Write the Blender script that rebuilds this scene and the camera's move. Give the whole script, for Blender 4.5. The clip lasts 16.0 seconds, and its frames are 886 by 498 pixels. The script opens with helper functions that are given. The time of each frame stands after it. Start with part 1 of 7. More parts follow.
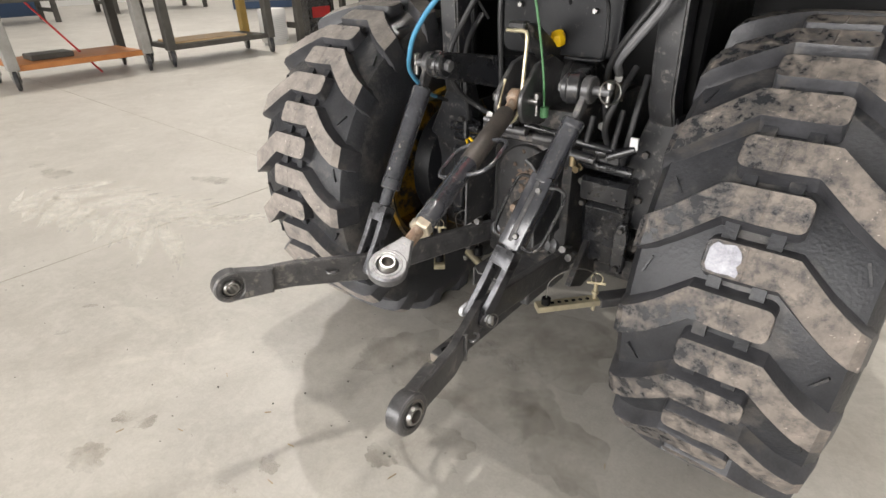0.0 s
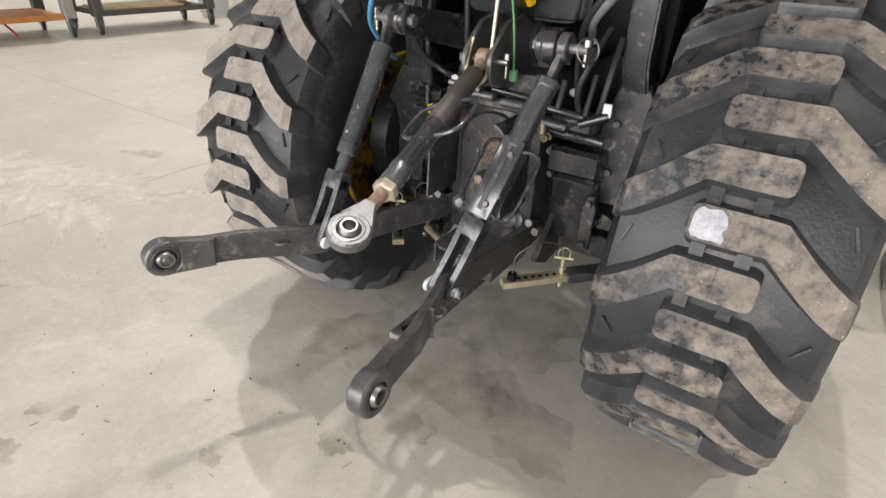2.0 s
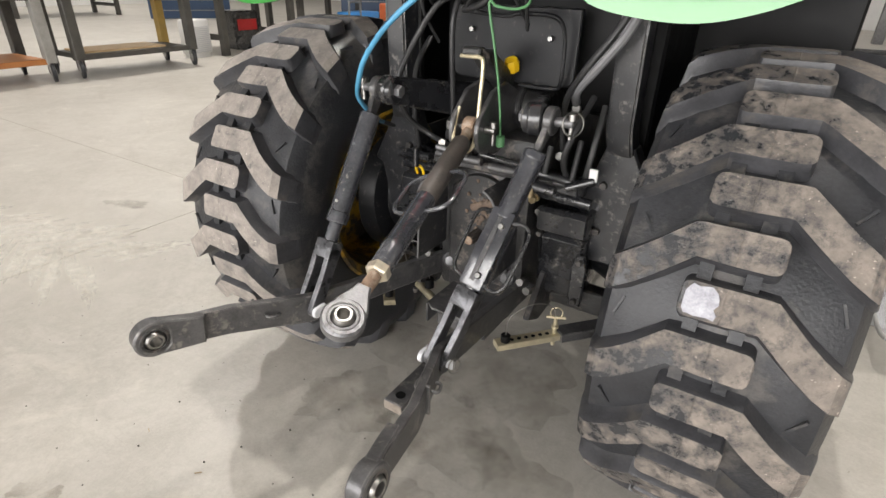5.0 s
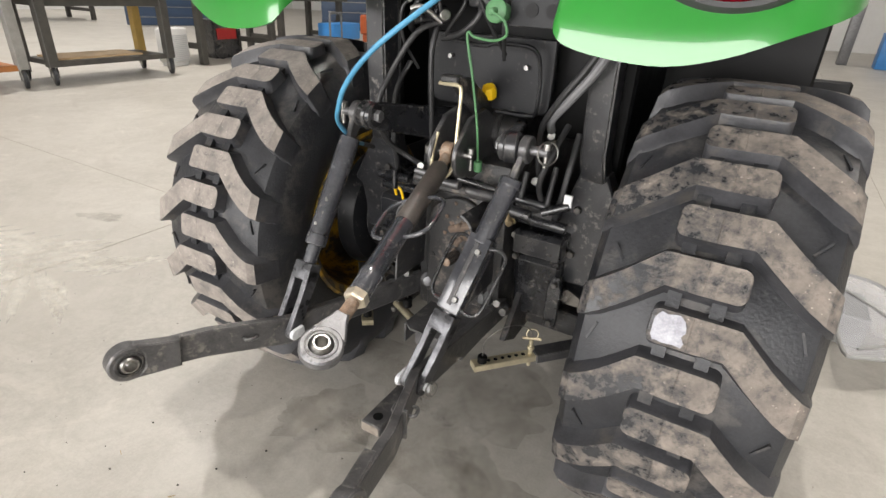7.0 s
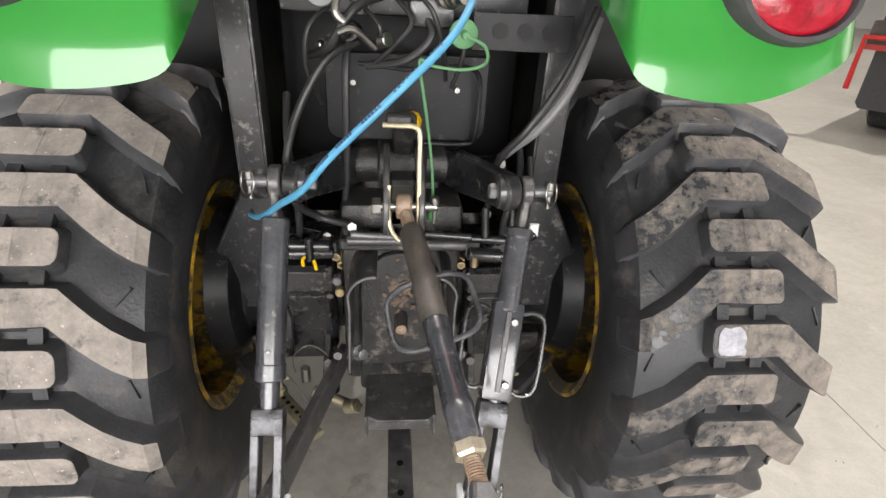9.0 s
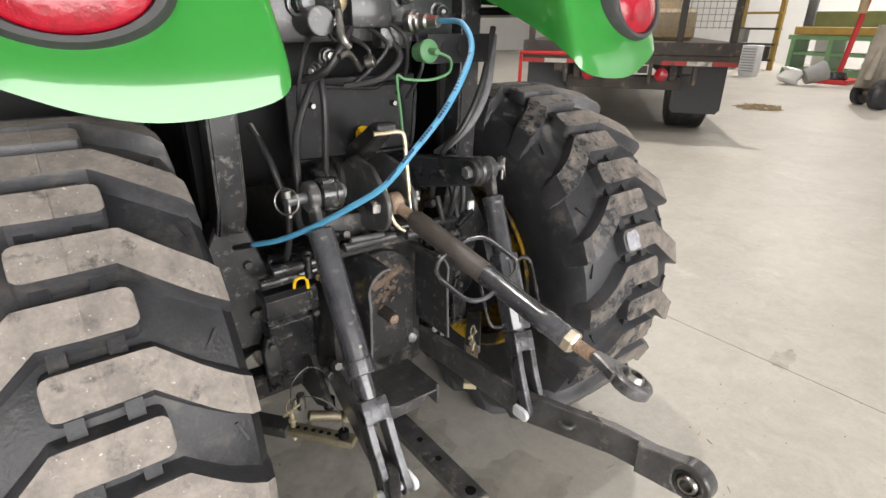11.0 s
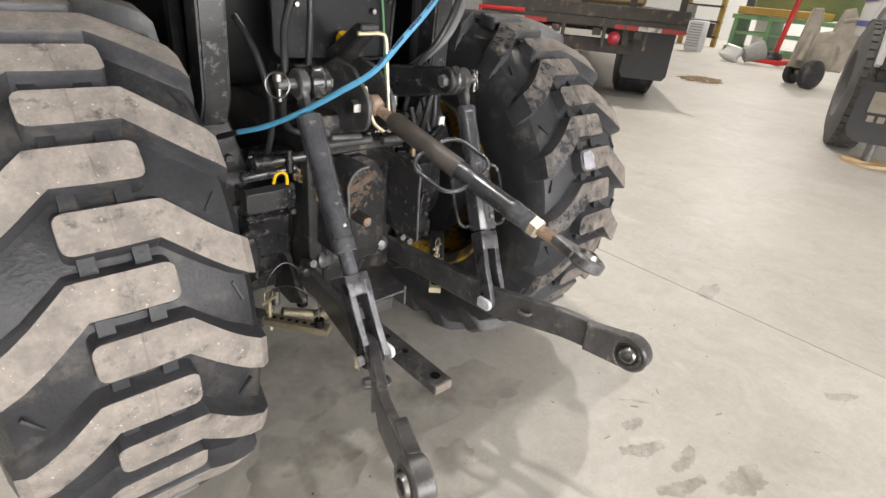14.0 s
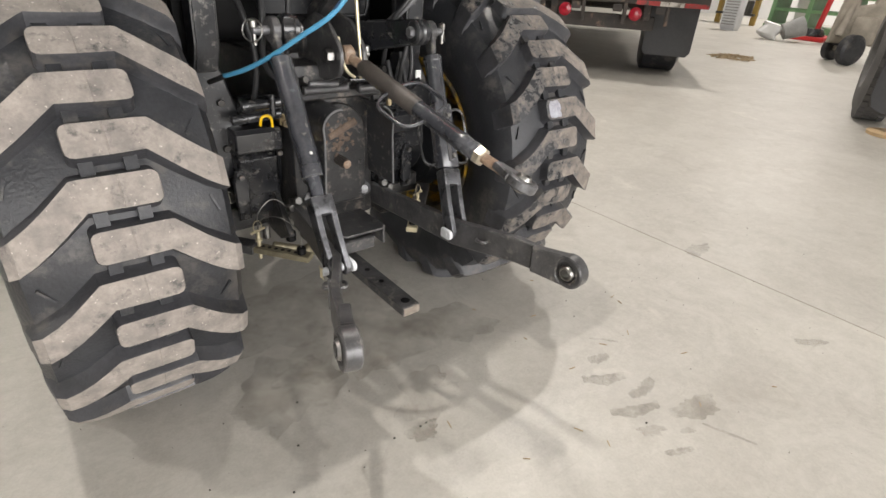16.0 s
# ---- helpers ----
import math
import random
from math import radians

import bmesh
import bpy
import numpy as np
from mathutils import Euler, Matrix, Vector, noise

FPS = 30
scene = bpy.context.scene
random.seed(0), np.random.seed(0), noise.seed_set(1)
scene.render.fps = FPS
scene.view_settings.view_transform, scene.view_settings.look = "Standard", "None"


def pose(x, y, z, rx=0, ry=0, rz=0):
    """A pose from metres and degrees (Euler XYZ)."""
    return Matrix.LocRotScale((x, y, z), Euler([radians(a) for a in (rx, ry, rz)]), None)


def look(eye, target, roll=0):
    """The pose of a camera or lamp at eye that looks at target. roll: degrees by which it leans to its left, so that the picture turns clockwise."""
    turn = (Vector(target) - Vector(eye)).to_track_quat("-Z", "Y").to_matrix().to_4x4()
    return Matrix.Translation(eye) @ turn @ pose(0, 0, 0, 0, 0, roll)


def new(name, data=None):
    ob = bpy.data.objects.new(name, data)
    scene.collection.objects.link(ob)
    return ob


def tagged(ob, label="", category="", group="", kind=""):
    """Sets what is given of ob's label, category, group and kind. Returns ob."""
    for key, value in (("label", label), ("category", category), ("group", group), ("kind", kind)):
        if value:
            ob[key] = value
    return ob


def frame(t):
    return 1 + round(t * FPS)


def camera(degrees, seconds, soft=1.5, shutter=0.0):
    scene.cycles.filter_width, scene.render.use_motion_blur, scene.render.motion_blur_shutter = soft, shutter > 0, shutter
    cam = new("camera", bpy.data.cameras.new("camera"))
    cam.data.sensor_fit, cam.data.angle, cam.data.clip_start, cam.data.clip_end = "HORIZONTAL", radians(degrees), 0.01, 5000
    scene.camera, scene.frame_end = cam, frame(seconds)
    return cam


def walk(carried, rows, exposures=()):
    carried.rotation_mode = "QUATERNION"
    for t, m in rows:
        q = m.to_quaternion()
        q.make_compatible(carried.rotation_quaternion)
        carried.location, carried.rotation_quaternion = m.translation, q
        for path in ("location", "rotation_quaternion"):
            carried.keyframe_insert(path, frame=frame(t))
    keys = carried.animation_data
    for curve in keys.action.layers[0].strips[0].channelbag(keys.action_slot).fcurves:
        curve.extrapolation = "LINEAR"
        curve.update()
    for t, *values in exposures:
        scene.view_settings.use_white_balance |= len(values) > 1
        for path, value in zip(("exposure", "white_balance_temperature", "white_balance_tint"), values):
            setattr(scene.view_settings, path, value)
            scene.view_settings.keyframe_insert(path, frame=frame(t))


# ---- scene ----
cam = camera(79.85, 16.0)
PATH = [
    (0, (0.8103, -1.6332, 1.3599), (-0.2622, -0.3592, 0.4451), -1.27),
    (0.5, (0.8199, -1.6274, 1.3656), (-0.2447, -0.3398, 0.4609), -0.88),
    (1, (0.8291, -1.6268, 1.3515), (-0.2076, -0.3258, 0.4335), 0.16),
    (1.5, (0.7954, -1.6116, 1.2813), (-0.1903, -0.2859, 0.3427), 1.76),
    (2, (0.7344, -1.6063, 1.2672), (-0.1740, -0.2325, 0.3199), 2.41),
    (2.5, (0.6566, -1.5914, 1.2644), (-0.2073, -0.1896, 0.3164), 2.27),
    (3, (0.6522, -1.5719, 1.2821), (-0.2074, -0.1619, 0.3425), 1.78),
    (3.5, (0.6732, -1.5672, 1.3144), (-0.2043, -0.1554, 0.3943), 1.40),
    (4, (0.6918, -1.5725, 1.3421), (-0.2008, -0.1555, 0.4446), 1.17),
    (6.5, (0.6903, -1.5723, 1.3856), (-0.1814, -0.1070, 0.5471), 2.37),
    (7, (0.6949, -1.5733, 1.4056), (-0.1448, -0.0871, 0.5714), 2.82),
    (7.5, (0.6191, -1.6027, 1.4186), (-0.0975, -0.0913, 0.5173), 1.64),
    (8, (0.4201, -1.5727, 1.4496), (-0.0713, 0.0263, 0.5488), 3.16),
    (8.5, (0.1739, -1.4527, 1.4682), (0.0016, 0.2141, 0.5725), 2.65),
    (8.7, (0.0898, -1.4230, 1.4739), (0.0701, 0.2548, 0.5825), 2.71),
    (10.8, (-0.6372, -1.3911, 1.4584), (0.3614, 0.0138, 0.6590), 3.14),
    (11, (-0.6816, -1.4239, 1.4265), (0.3865, -0.0392, 0.6837), 0.62),
    (11.5, (-0.8188, -1.4330, 1.4814), (0.4027, -0.1451, 0.8038), -0.17),
    (12, (-0.8917, -1.4480, 1.4383), (0.3259, -0.1777, 0.7217), 0.63),
    (12.5, (-0.8843, -1.4456, 1.3764), (0.2932, -0.1764, 0.5939), 1.99),
    (13, (-0.8482, -1.4659, 1.3642), (0.2598, -0.1549, 0.5497), 2.89),
    (13.5, (-0.7957, -1.4913, 1.3099), (0.3444, -0.2200, 0.4767), 4.50),
    (14, (-0.8346, -1.5082, 1.3132), (0.3511, -0.2908, 0.4633), 5.32),
    (14.5, (-0.8454, -1.5399, 1.2886), (0.3462, -0.3431, 0.4181), 5.09),
    (15, (-0.8508, -1.5837, 1.2767), (0.3335, -0.3921, 0.3892), 4.59),
    (15.5, (-0.8509, -1.7259, 1.2553), (0.2129, -0.4298, 0.3618), 4.23),
    (16, (-0.8217, -1.8066, 1.2571), (0.2622, -0.5273, 0.3633), 3.77),
]
walk(cam, [(t, look(eye, target, roll)) for t, eye, target, roll in PATH], exposures=[(0, 0.0), (6.5, 0.0), (8, 0.1), (8.5, 0.12), (11, 0.05), (13, 0.03), (14, 0.08), (15, 0.02), (16, -0.08)])

# ---- world and light ----
world = bpy.data.worlds.new("shop_world")
world.use_nodes = True
world.node_tree.nodes["Background"].inputs[0].default_value = (0.9, 0.95, 1.0, 1)
world.node_tree.nodes["Background"].inputs[1].default_value = 0.25
scene.world = world
scene.view_settings.exposure = 0.0
# ceiling lamps: place and watts
LAMPS = [(-8.75, 4.65, 570), (6.95, 3.75, 435), (1.9, 0.0, 105), (-0.9, 1.15, 215), (-9.0, -6.0, 120), (9.5, -6.0, 90),
         (14.5, 6.0, 130), (-16.0, 5.5, 170), (-3.0, 15.0, 220), (9.5, 15.0, 270), (23.0, 6.0, 1000), (22.0, -2.0, 520), (-21.5, 11.0, 450), (-19.0, -4.0, 300)]
LAMP_Z = 10.0
DOOR_W = 1640.0  # daylight through the open shop door behind the walk


# ---- materials ----
def mat(name, c1, c2=None, rough=0.5, metal=0.0, scale=8.0, fine=90.0, bump=0.12, spread=0.5, rvar=0.12, c3=None, c3_at=0.62, c3_scale=3.0, coat=0.0, edge=0.0, worn=(0.2, 0.195, 0.185)):
    """Two-scale noise between c1 and c2, patches of c3, fine bump; with edge, edges rounded over that radius and rubbed to worn."""
    m = bpy.data.materials.new(name)
    m.use_nodes = True
    nt = m.node_tree
    b = nt.nodes["Principled BSDF"]
    L = nt.links.new
    tc = nt.nodes.new("ShaderNodeTexCoord")
    info = nt.nodes.new("ShaderNodeObjectInfo")
    add = nt.nodes.new("ShaderNodeVectorMath")
    add.operation = "ADD"
    mul = nt.nodes.new("ShaderNodeVectorMath")
    mul.operation = "SCALE"
    mul.inputs[3].default_value = 7.0
    comb = nt.nodes.new("ShaderNodeCombineXYZ")
    for k in range(3):
        L(info.outputs["Random"], comb.inputs[k])
    L(comb.outputs[0], mul.inputs[0])
    L(tc.outputs["Object"], add.inputs[0])
    L(mul.outputs[0], add.inputs[1])
    n1 = nt.nodes.new("ShaderNodeTexNoise")
    n1.inputs["Scale"].default_value = scale
    n1.inputs["Detail"].default_value = 6
    n1.inputs["Roughness"].default_value = 0.62
    L(add.outputs[0], n1.inputs["Vector"])
    n2 = nt.nodes.new("ShaderNodeTexNoise")
    n2.inputs["Scale"].default_value = fine
    n2.inputs["Detail"].default_value = 4
    L(add.outputs[0], n2.inputs["Vector"])
    c2 = c2 or tuple(v * 0.7 for v in c1)
    mixf = nt.nodes.new("ShaderNodeMath")
    mixf.operation = "MULTIPLY_ADD"
    L(n2.outputs[0], mixf.inputs[0])
    mixf.inputs[1].default_value = 0.35
    L(n1.outputs[0], mixf.inputs[2])
    ramp = nt.nodes.new("ShaderNodeValToRGB")
    ramp.color_ramp.elements[0].position = 0.68 - spread * 0.4
    ramp.color_ramp.elements[1].position = 0.68 + spread * 0.4
    ramp.color_ramp.elements[0].color = (*c2, 1)
    ramp.color_ramp.elements[1].color = (*c1, 1)
    L(mixf.outputs[0], ramp.inputs[0])
    col = ramp.outputs[0]
    if c3:
        n3 = nt.nodes.new("ShaderNodeTexNoise")
        n3.inputs["Scale"].default_value = c3_scale
        n3.inputs["Detail"].default_value = 8
        n3.inputs["Roughness"].default_value = 0.7
        L(add.outputs[0], n3.inputs["Vector"])
        r3 = nt.nodes.new("ShaderNodeValToRGB")
        r3.color_ramp.elements[0].position = c3_at - 0.05
        r3.color_ramp.elements[1].position = c3_at + 0.05
        L(n3.outputs[0], r3.inputs[0])
        mx = nt.nodes.new("ShaderNodeMix")
        mx.data_type = "RGBA"
        L(r3.outputs[0], mx.inputs[0])
        L(col, mx.inputs[6])
        mx.inputs[7].default_value = (*c3, 1)
        col = mx.outputs[2]
    if edge:
        bev = nt.nodes.new("ShaderNodeBevel")
        bev.samples = 4
        bev.inputs["Radius"].default_value = edge
        geo = nt.nodes.new("ShaderNodeNewGeometry")
        dot = nt.nodes.new("ShaderNodeVectorMath")
        dot.operation = "DOT_PRODUCT"
        L(bev.outputs[0], dot.inputs[0])
        L(geo.outputs["Normal"], dot.inputs[1])
        rub = nt.nodes.new("ShaderNodeMapRange")
        rub.inputs[1].default_value, rub.inputs[2].default_value, rub.inputs[3].default_value, rub.inputs[4].default_value = 0.97, 0.8, 0.0, 1.0
        L(dot.outputs["Value"], rub.inputs[0])
        gap = nt.nodes.new("ShaderNodeMapRange")
        gap.inputs[1].default_value, gap.inputs[2].default_value, gap.inputs[3].default_value, gap.inputs[4].default_value = 0.42, 0.62, 0.0, 1.0
        L(n1.outputs[0], gap.inputs[0])
        both = nt.nodes.new("ShaderNodeMath")
        both.operation = "MULTIPLY"
        L(rub.outputs[0], both.inputs[0])
        L(gap.outputs[0], both.inputs[1])
        mxe = nt.nodes.new("ShaderNodeMix")
        mxe.data_type = "RGBA"
        L(both.outputs[0], mxe.inputs[0])
        L(col, mxe.inputs[6])
        mxe.inputs[7].default_value = (*worn, 1)
        col = mxe.outputs[2]
    L(col, b.inputs["Base Color"])
    rr = nt.nodes.new("ShaderNodeMapRange")
    rr.inputs[3].default_value = max(0.03, rough - rvar)
    rr.inputs[4].default_value = min(1.0, rough + rvar)
    L(n1.outputs[0], rr.inputs[0])
    L(rr.outputs[0], b.inputs["Roughness"])
    b.inputs["Metallic"].default_value = metal
    b.inputs["Coat Weight"].default_value = coat
    b.inputs["Coat Roughness"].default_value = 0.14
    if bump:
        bp = nt.nodes.new("ShaderNodeBump")
        bp.inputs["Strength"].default_value = bump
        bp.inputs["Distance"].default_value = 0.004
        L(n2.outputs[0], bp.inputs["Height"])
        if edge:
            L(bev.outputs[0], bp.inputs["Normal"])
        L(bp.outputs[0], b.inputs["Normal"])
    return m


RUBBER = mat("tyre_rubber", (0.038, 0.0392, 0.043), (0.0185, 0.0192, 0.0215), rough=0.4, scale=9, fine=140, bump=0.3, c3=(0.075, 0.07, 0.066), c3_at=0.57, c3_scale=6)
LUGSIDE = mat("dusty_lug_side", (0.066, 0.066, 0.0715), (0.031, 0.0313, 0.0345), rough=0.42, scale=11, fine=140, bump=0.2, c3=(0.085, 0.079, 0.073), c3_at=0.6, c3_scale=9)


def tread_material(name, dust, smudge, cover_in, cover_out):
    """Dust over black rubber; the cover goes from one shoulder (-x) to the other (+x)."""
    m = bpy.data.materials.new(name)
    m.use_nodes = True
    nt = m.node_tree
    b = nt.nodes["Principled BSDF"]
    L = nt.links.new
    tc = nt.nodes.new("ShaderNodeTexCoord")
    info = nt.nodes.new("ShaderNodeObjectInfo")
    comb = nt.nodes.new("ShaderNodeCombineXYZ")
    mul = nt.nodes.new("ShaderNodeVectorMath")
    mul.operation = "SCALE"
    mul.inputs[3].default_value = 9.0
    add = nt.nodes.new("ShaderNodeVectorMath")
    for k in range(3):
        L(info.outputs["Random"], comb.inputs[k])
    L(comb.outputs[0], mul.inputs[0])
    L(tc.outputs["Object"], add.inputs[0])
    L(mul.outputs[0], add.inputs[1])

    def noi(scale, detail, rough):
        n = nt.nodes.new("ShaderNodeTexNoise")
        n.inputs["Scale"].default_value, n.inputs["Detail"].default_value, n.inputs["Roughness"].default_value = scale, detail, rough
        L(add.outputs[0], n.inputs["Vector"])
        return n.outputs[0]

    def span(v, a, c, lo, hi):
        r = nt.nodes.new("ShaderNodeMapRange")
        r.inputs[1].default_value, r.inputs[2].default_value, r.inputs[3].default_value, r.inputs[4].default_value = a, c, lo, hi
        L(v, r.inputs[0])
        return r.outputs[0]

    def mix(f, a, c):
        mx = nt.nodes.new("ShaderNodeMix")
        mx.data_type = "RGBA"
        L(f, mx.inputs[0])
        for slot, v in ((6, a), (7, c)):
            if isinstance(v, tuple):
                mx.inputs[slot].default_value = (*v, 1)
            else:
                L(v, mx.inputs[slot])
        return mx.outputs[2]

    fine = noi(150, 4, 0.6)
    col = mix(span(noi(22, 8, 0.65), 0.38, 0.66, 0, 1), smudge, dust)
    col = mix(span(fine, 0.3, 0.75, 0.0, 0.3), col, tuple(v * 0.55 for v in smudge))
    col = mix(span(noi(140, 2, 0.5), 0.7, 0.74, 0, 0.7), col, tuple(min(1, v * 2.0) for v in dust))
    sep = nt.nodes.new("ShaderNodeSeparateXYZ")
    L(tc.outputs["Object"], sep.inputs[0])
    bias = span(sep.outputs[0], -0.12, 0.12, cover_in, cover_out)
    sm = nt.nodes.new("ShaderNodeMath")
    sm.operation = "ADD"
    L(noi(26, 10, 0.72), sm.inputs[0])
    L(bias, sm.inputs[1])
    cover = span(sm.outputs[0], 0.5, 0.66, 0, 1)
    col = mix(cover, (0.03, 0.031, 0.034), col)
    L(col, b.inputs["Base Color"])
    L(span(cover, 0, 1, 0.26, 0.85), b.inputs["Roughness"])
    bp = nt.nodes.new("ShaderNodeBump")
    bp.inputs["Strength"].default_value, bp.inputs["Distance"].default_value = 0.5, 0.003
    hs = nt.nodes.new("ShaderNodeMath")
    hs.operation = "MULTIPLY_ADD"
    L(fine, hs.inputs[0])
    hs.inputs[1].default_value = 0.5
    L(cover, hs.inputs[2])
    L(hs.outputs[0], bp.inputs["Height"])
    L(bp.outputs[0], b.inputs["Normal"])
    return m


TREAD_CLEAN = tread_material("dusty_tread", (0.335, 0.297, 0.262), (0.205, 0.184, 0.168), 0.22, 0.22)
TREAD_PATCHY = tread_material("patchy_dusty_tread", (0.265, 0.228, 0.195), (0.155, 0.136, 0.12), 0.045, 0.16)
GREEN = mat("green_paint", (0.021, 0.225, 0.027), (0.019, 0.205, 0.024), rough=0.3, scale=3, fine=40, bump=0.0, rvar=0.05, coat=0.9)
YELLOW = mat("yellow_paint", (0.6, 0.36, 0.02), (0.36, 0.22, 0.03), rough=0.45, scale=6, bump=0.03, c3=(0.05, 0.042, 0.03), c3_at=0.47, c3_scale=9)
BLACK = mat("black_paint", (0.019, 0.0197, 0.0225), (0.008, 0.0082, 0.0095), rough=0.27, scale=10, fine=120, bump=0.06, c3=(0.12, 0.112, 0.102), c3_at=0.63, c3_scale=34, coat=0.7, edge=0.004)
PANELBLACK = mat("satin_black_panel", (0.012, 0.0126, 0.0145), (0.006, 0.0063, 0.0072), rough=0.36, scale=10, fine=120, bump=0.05, c3=(0.07, 0.066, 0.06), c3_at=0.65, c3_scale=40, edge=0.003)
BLACK_DUSTY = mat("dusty_black_paint", (0.03, 0.031, 0.0345), (0.013, 0.0134, 0.015), rough=0.34, scale=12, fine=150, bump=0.12, c3=(0.15, 0.141, 0.13), c3_at=0.61, c3_scale=42, coat=0.4, edge=0.005)
CAST = mat("cast_iron_black", (0.03, 0.0295, 0.03), (0.011, 0.011, 0.0115), rough=0.36, scale=14, fine=220, bump=0.5, c3=(0.13, 0.112, 0.096), c3_at=0.6, c3_scale=26, edge=0.004)
WORN = mat("worn_black_steel", (0.1, 0.098, 0.1), (0.042, 0.0415, 0.043), rough=0.34, metal=0.25, scale=16, fine=200, bump=0.22, c3=(0.18, 0.168, 0.153), c3_at=0.61, c3_scale=24, coat=0.3, edge=0.004, worn=(0.3, 0.29, 0.27))
CUTSTEEL = mat("bare_cut_steel", (0.34, 0.3, 0.26), (0.2, 0.17, 0.14), rough=0.55, metal=0.4, scale=40, bump=0.2)
BRASSY = mat("dull_brass", (0.5, 0.4, 0.24), (0.3, 0.24, 0.15), rough=0.4, metal=0.8, scale=30, bump=0.1)
BALLEND = mat("oiled_grey_steel", (0.2, 0.2, 0.205), (0.09, 0.09, 0.095), rough=0.36, metal=0.5, scale=26, fine=200, bump=0.15, c3=(0.05, 0.048, 0.045), c3_at=0.6, c3_scale=18)
ROD_PAINT = mat("scuffed_rod_paint", (0.058, 0.0605, 0.07), (0.028, 0.029, 0.034), rough=0.25, scale=11, fine=140, bump=0.03, c3=(0.16, 0.15, 0.138), c3_at=0.64, c3_scale=34, coat=1.0, edge=0.004)
FORKSTEEL = mat("worn_grey_fork_steel", (0.125, 0.126, 0.135), (0.045, 0.0455, 0.049), rough=0.3, metal=0.5, scale=22, fine=200, bump=0.15, c3=(0.035, 0.035, 0.038), c3_at=0.56, c3_scale=18, edge=0.004, worn=(0.42, 0.42, 0.44))
OLIVEZINC = mat("dull_olive_zinc", (0.26, 0.23, 0.15), (0.14, 0.12, 0.085), rough=0.5, metal=0.5, scale=20, bump=0.2)
CLEARPLASTIC = mat("cloudy_clear_plastic", (0.62, 0.63, 0.66), (0.55, 0.56, 0.6), rough=0.25, scale=6, bump=0.03)
CLEARPLASTIC.node_tree.nodes["Principled BSDF"].inputs["Alpha"].default_value = 0.35
BAREPATCH = mat("pale_chalky_patch", (0.42, 0.42, 0.46), (0.2, 0.2, 0.23), rough=0.4, scale=40, fine=200, bump=0.2)
PALENUT = mat("pale_plated_steel", (0.78, 0.7, 0.56), (0.52, 0.46, 0.36), rough=0.32, metal=0.75, scale=40, bump=0.1)
STEEL = mat("bare_steel", (0.4, 0.39, 0.375), (0.22, 0.215, 0.205), rough=0.36, metal=1.0, scale=30, bump=0.08)
DULLBOLT = mat("dull_bolt_steel", (0.13, 0.125, 0.12), (0.055, 0.053, 0.05), rough=0.4, metal=0.6, scale=30, bump=0.15, c3=(0.22, 0.17, 0.13), c3_at=0.6, c3_scale=30)
GREYSTEEL = mat("grey_steel", (0.24, 0.24, 0.245), (0.13, 0.13, 0.135), rough=0.45, metal=0.6, scale=20, bump=0.15)
ZINC = mat("gold_zinc", (0.74, 0.66, 0.46), (0.52, 0.46, 0.32), rough=0.38, metal=0.7, scale=30, bump=0.1)
RUST = mat("rusty_steel", (0.36, 0.245, 0.165), (0.2, 0.14, 0.1), rough=0.75, metal=0.2, scale=25, fine=200, bump=0.4, c3=(0.36, 0.29, 0.23), c3_at=0.56, c3_scale=30)
DIRTSTEEL = mat("dusty_brown_barrel", (0.1, 0.086, 0.075), (0.042, 0.038, 0.036), rough=0.5, metal=0.1, scale=12, fine=180, bump=0.25)
BLUEHOSE = mat("blue_hose_rubber", (0.085, 0.31, 0.5), (0.06, 0.24, 0.4), rough=0.45, scale=20, bump=0.05)
BLACKHOSE = mat("black_hose_rubber", (0.025, 0.025, 0.026), rough=0.45, scale=20, bump=0.06)
GREYHOSE = mat("grey_hose_rubber", (0.16, 0.16, 0.165), rough=0.5, scale=20, bump=0.06)
GREENPLASTIC = mat("green_plastic", (0.10, 0.26, 0.11), (0.08, 0.2, 0.09), rough=0.5, scale=20, bump=0.05)
YELLOWPLASTIC = mat("yellow_plastic", (0.85, 0.55, 0.01), (0.75, 0.45, 0.01), rough=0.4, scale=20, bump=0.0)
# near black, so that added sheets and drilled holes look deep in shade
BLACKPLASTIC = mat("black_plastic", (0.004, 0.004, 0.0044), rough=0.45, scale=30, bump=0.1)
PLASTICTRIM = mat("grey_black_plastic", (0.05, 0.05, 0.052), rough=0.55, scale=30, bump=0.15)
REDLENS = mat("red_lens", (0.42, 0.004, 0.022), (0.2, 0.002, 0.01), rough=0.2, scale=26, fine=60, bump=0.5, rvar=0.08, coat=0.1)
REDPLASTIC = mat("red_reflector", (0.78, 0.03, 0.025), (0.7, 0.02, 0.02), rough=0.35, scale=10, bump=0.03)
GLASSGREY = mat("dull_grey_green_steel", (0.10, 0.125, 0.128), (0.05, 0.065, 0.067), rough=0.25, scale=9, bump=0.05)
WHITE = mat("white_paint", (0.78, 0.78, 0.77), (0.68, 0.68, 0.67), rough=0.4, scale=2, bump=0.03)
CEILGREY = mat("grey_ceiling_panel", (0.5, 0.5, 0.5), (0.43, 0.43, 0.43), rough=0.7, scale=0.6, fine=12, bump=0.05)
WALLWHITE = mat("white_wall_panel", (0.82, 0.82, 0.81), (0.74, 0.74, 0.73), rough=0.6, scale=0.6, fine=12, bump=0.05)
SILVER = mat("silver_panel", (0.66, 0.67, 0.69), (0.54, 0.55, 0.57), rough=0.4, metal=0.1, scale=3, bump=0.04)
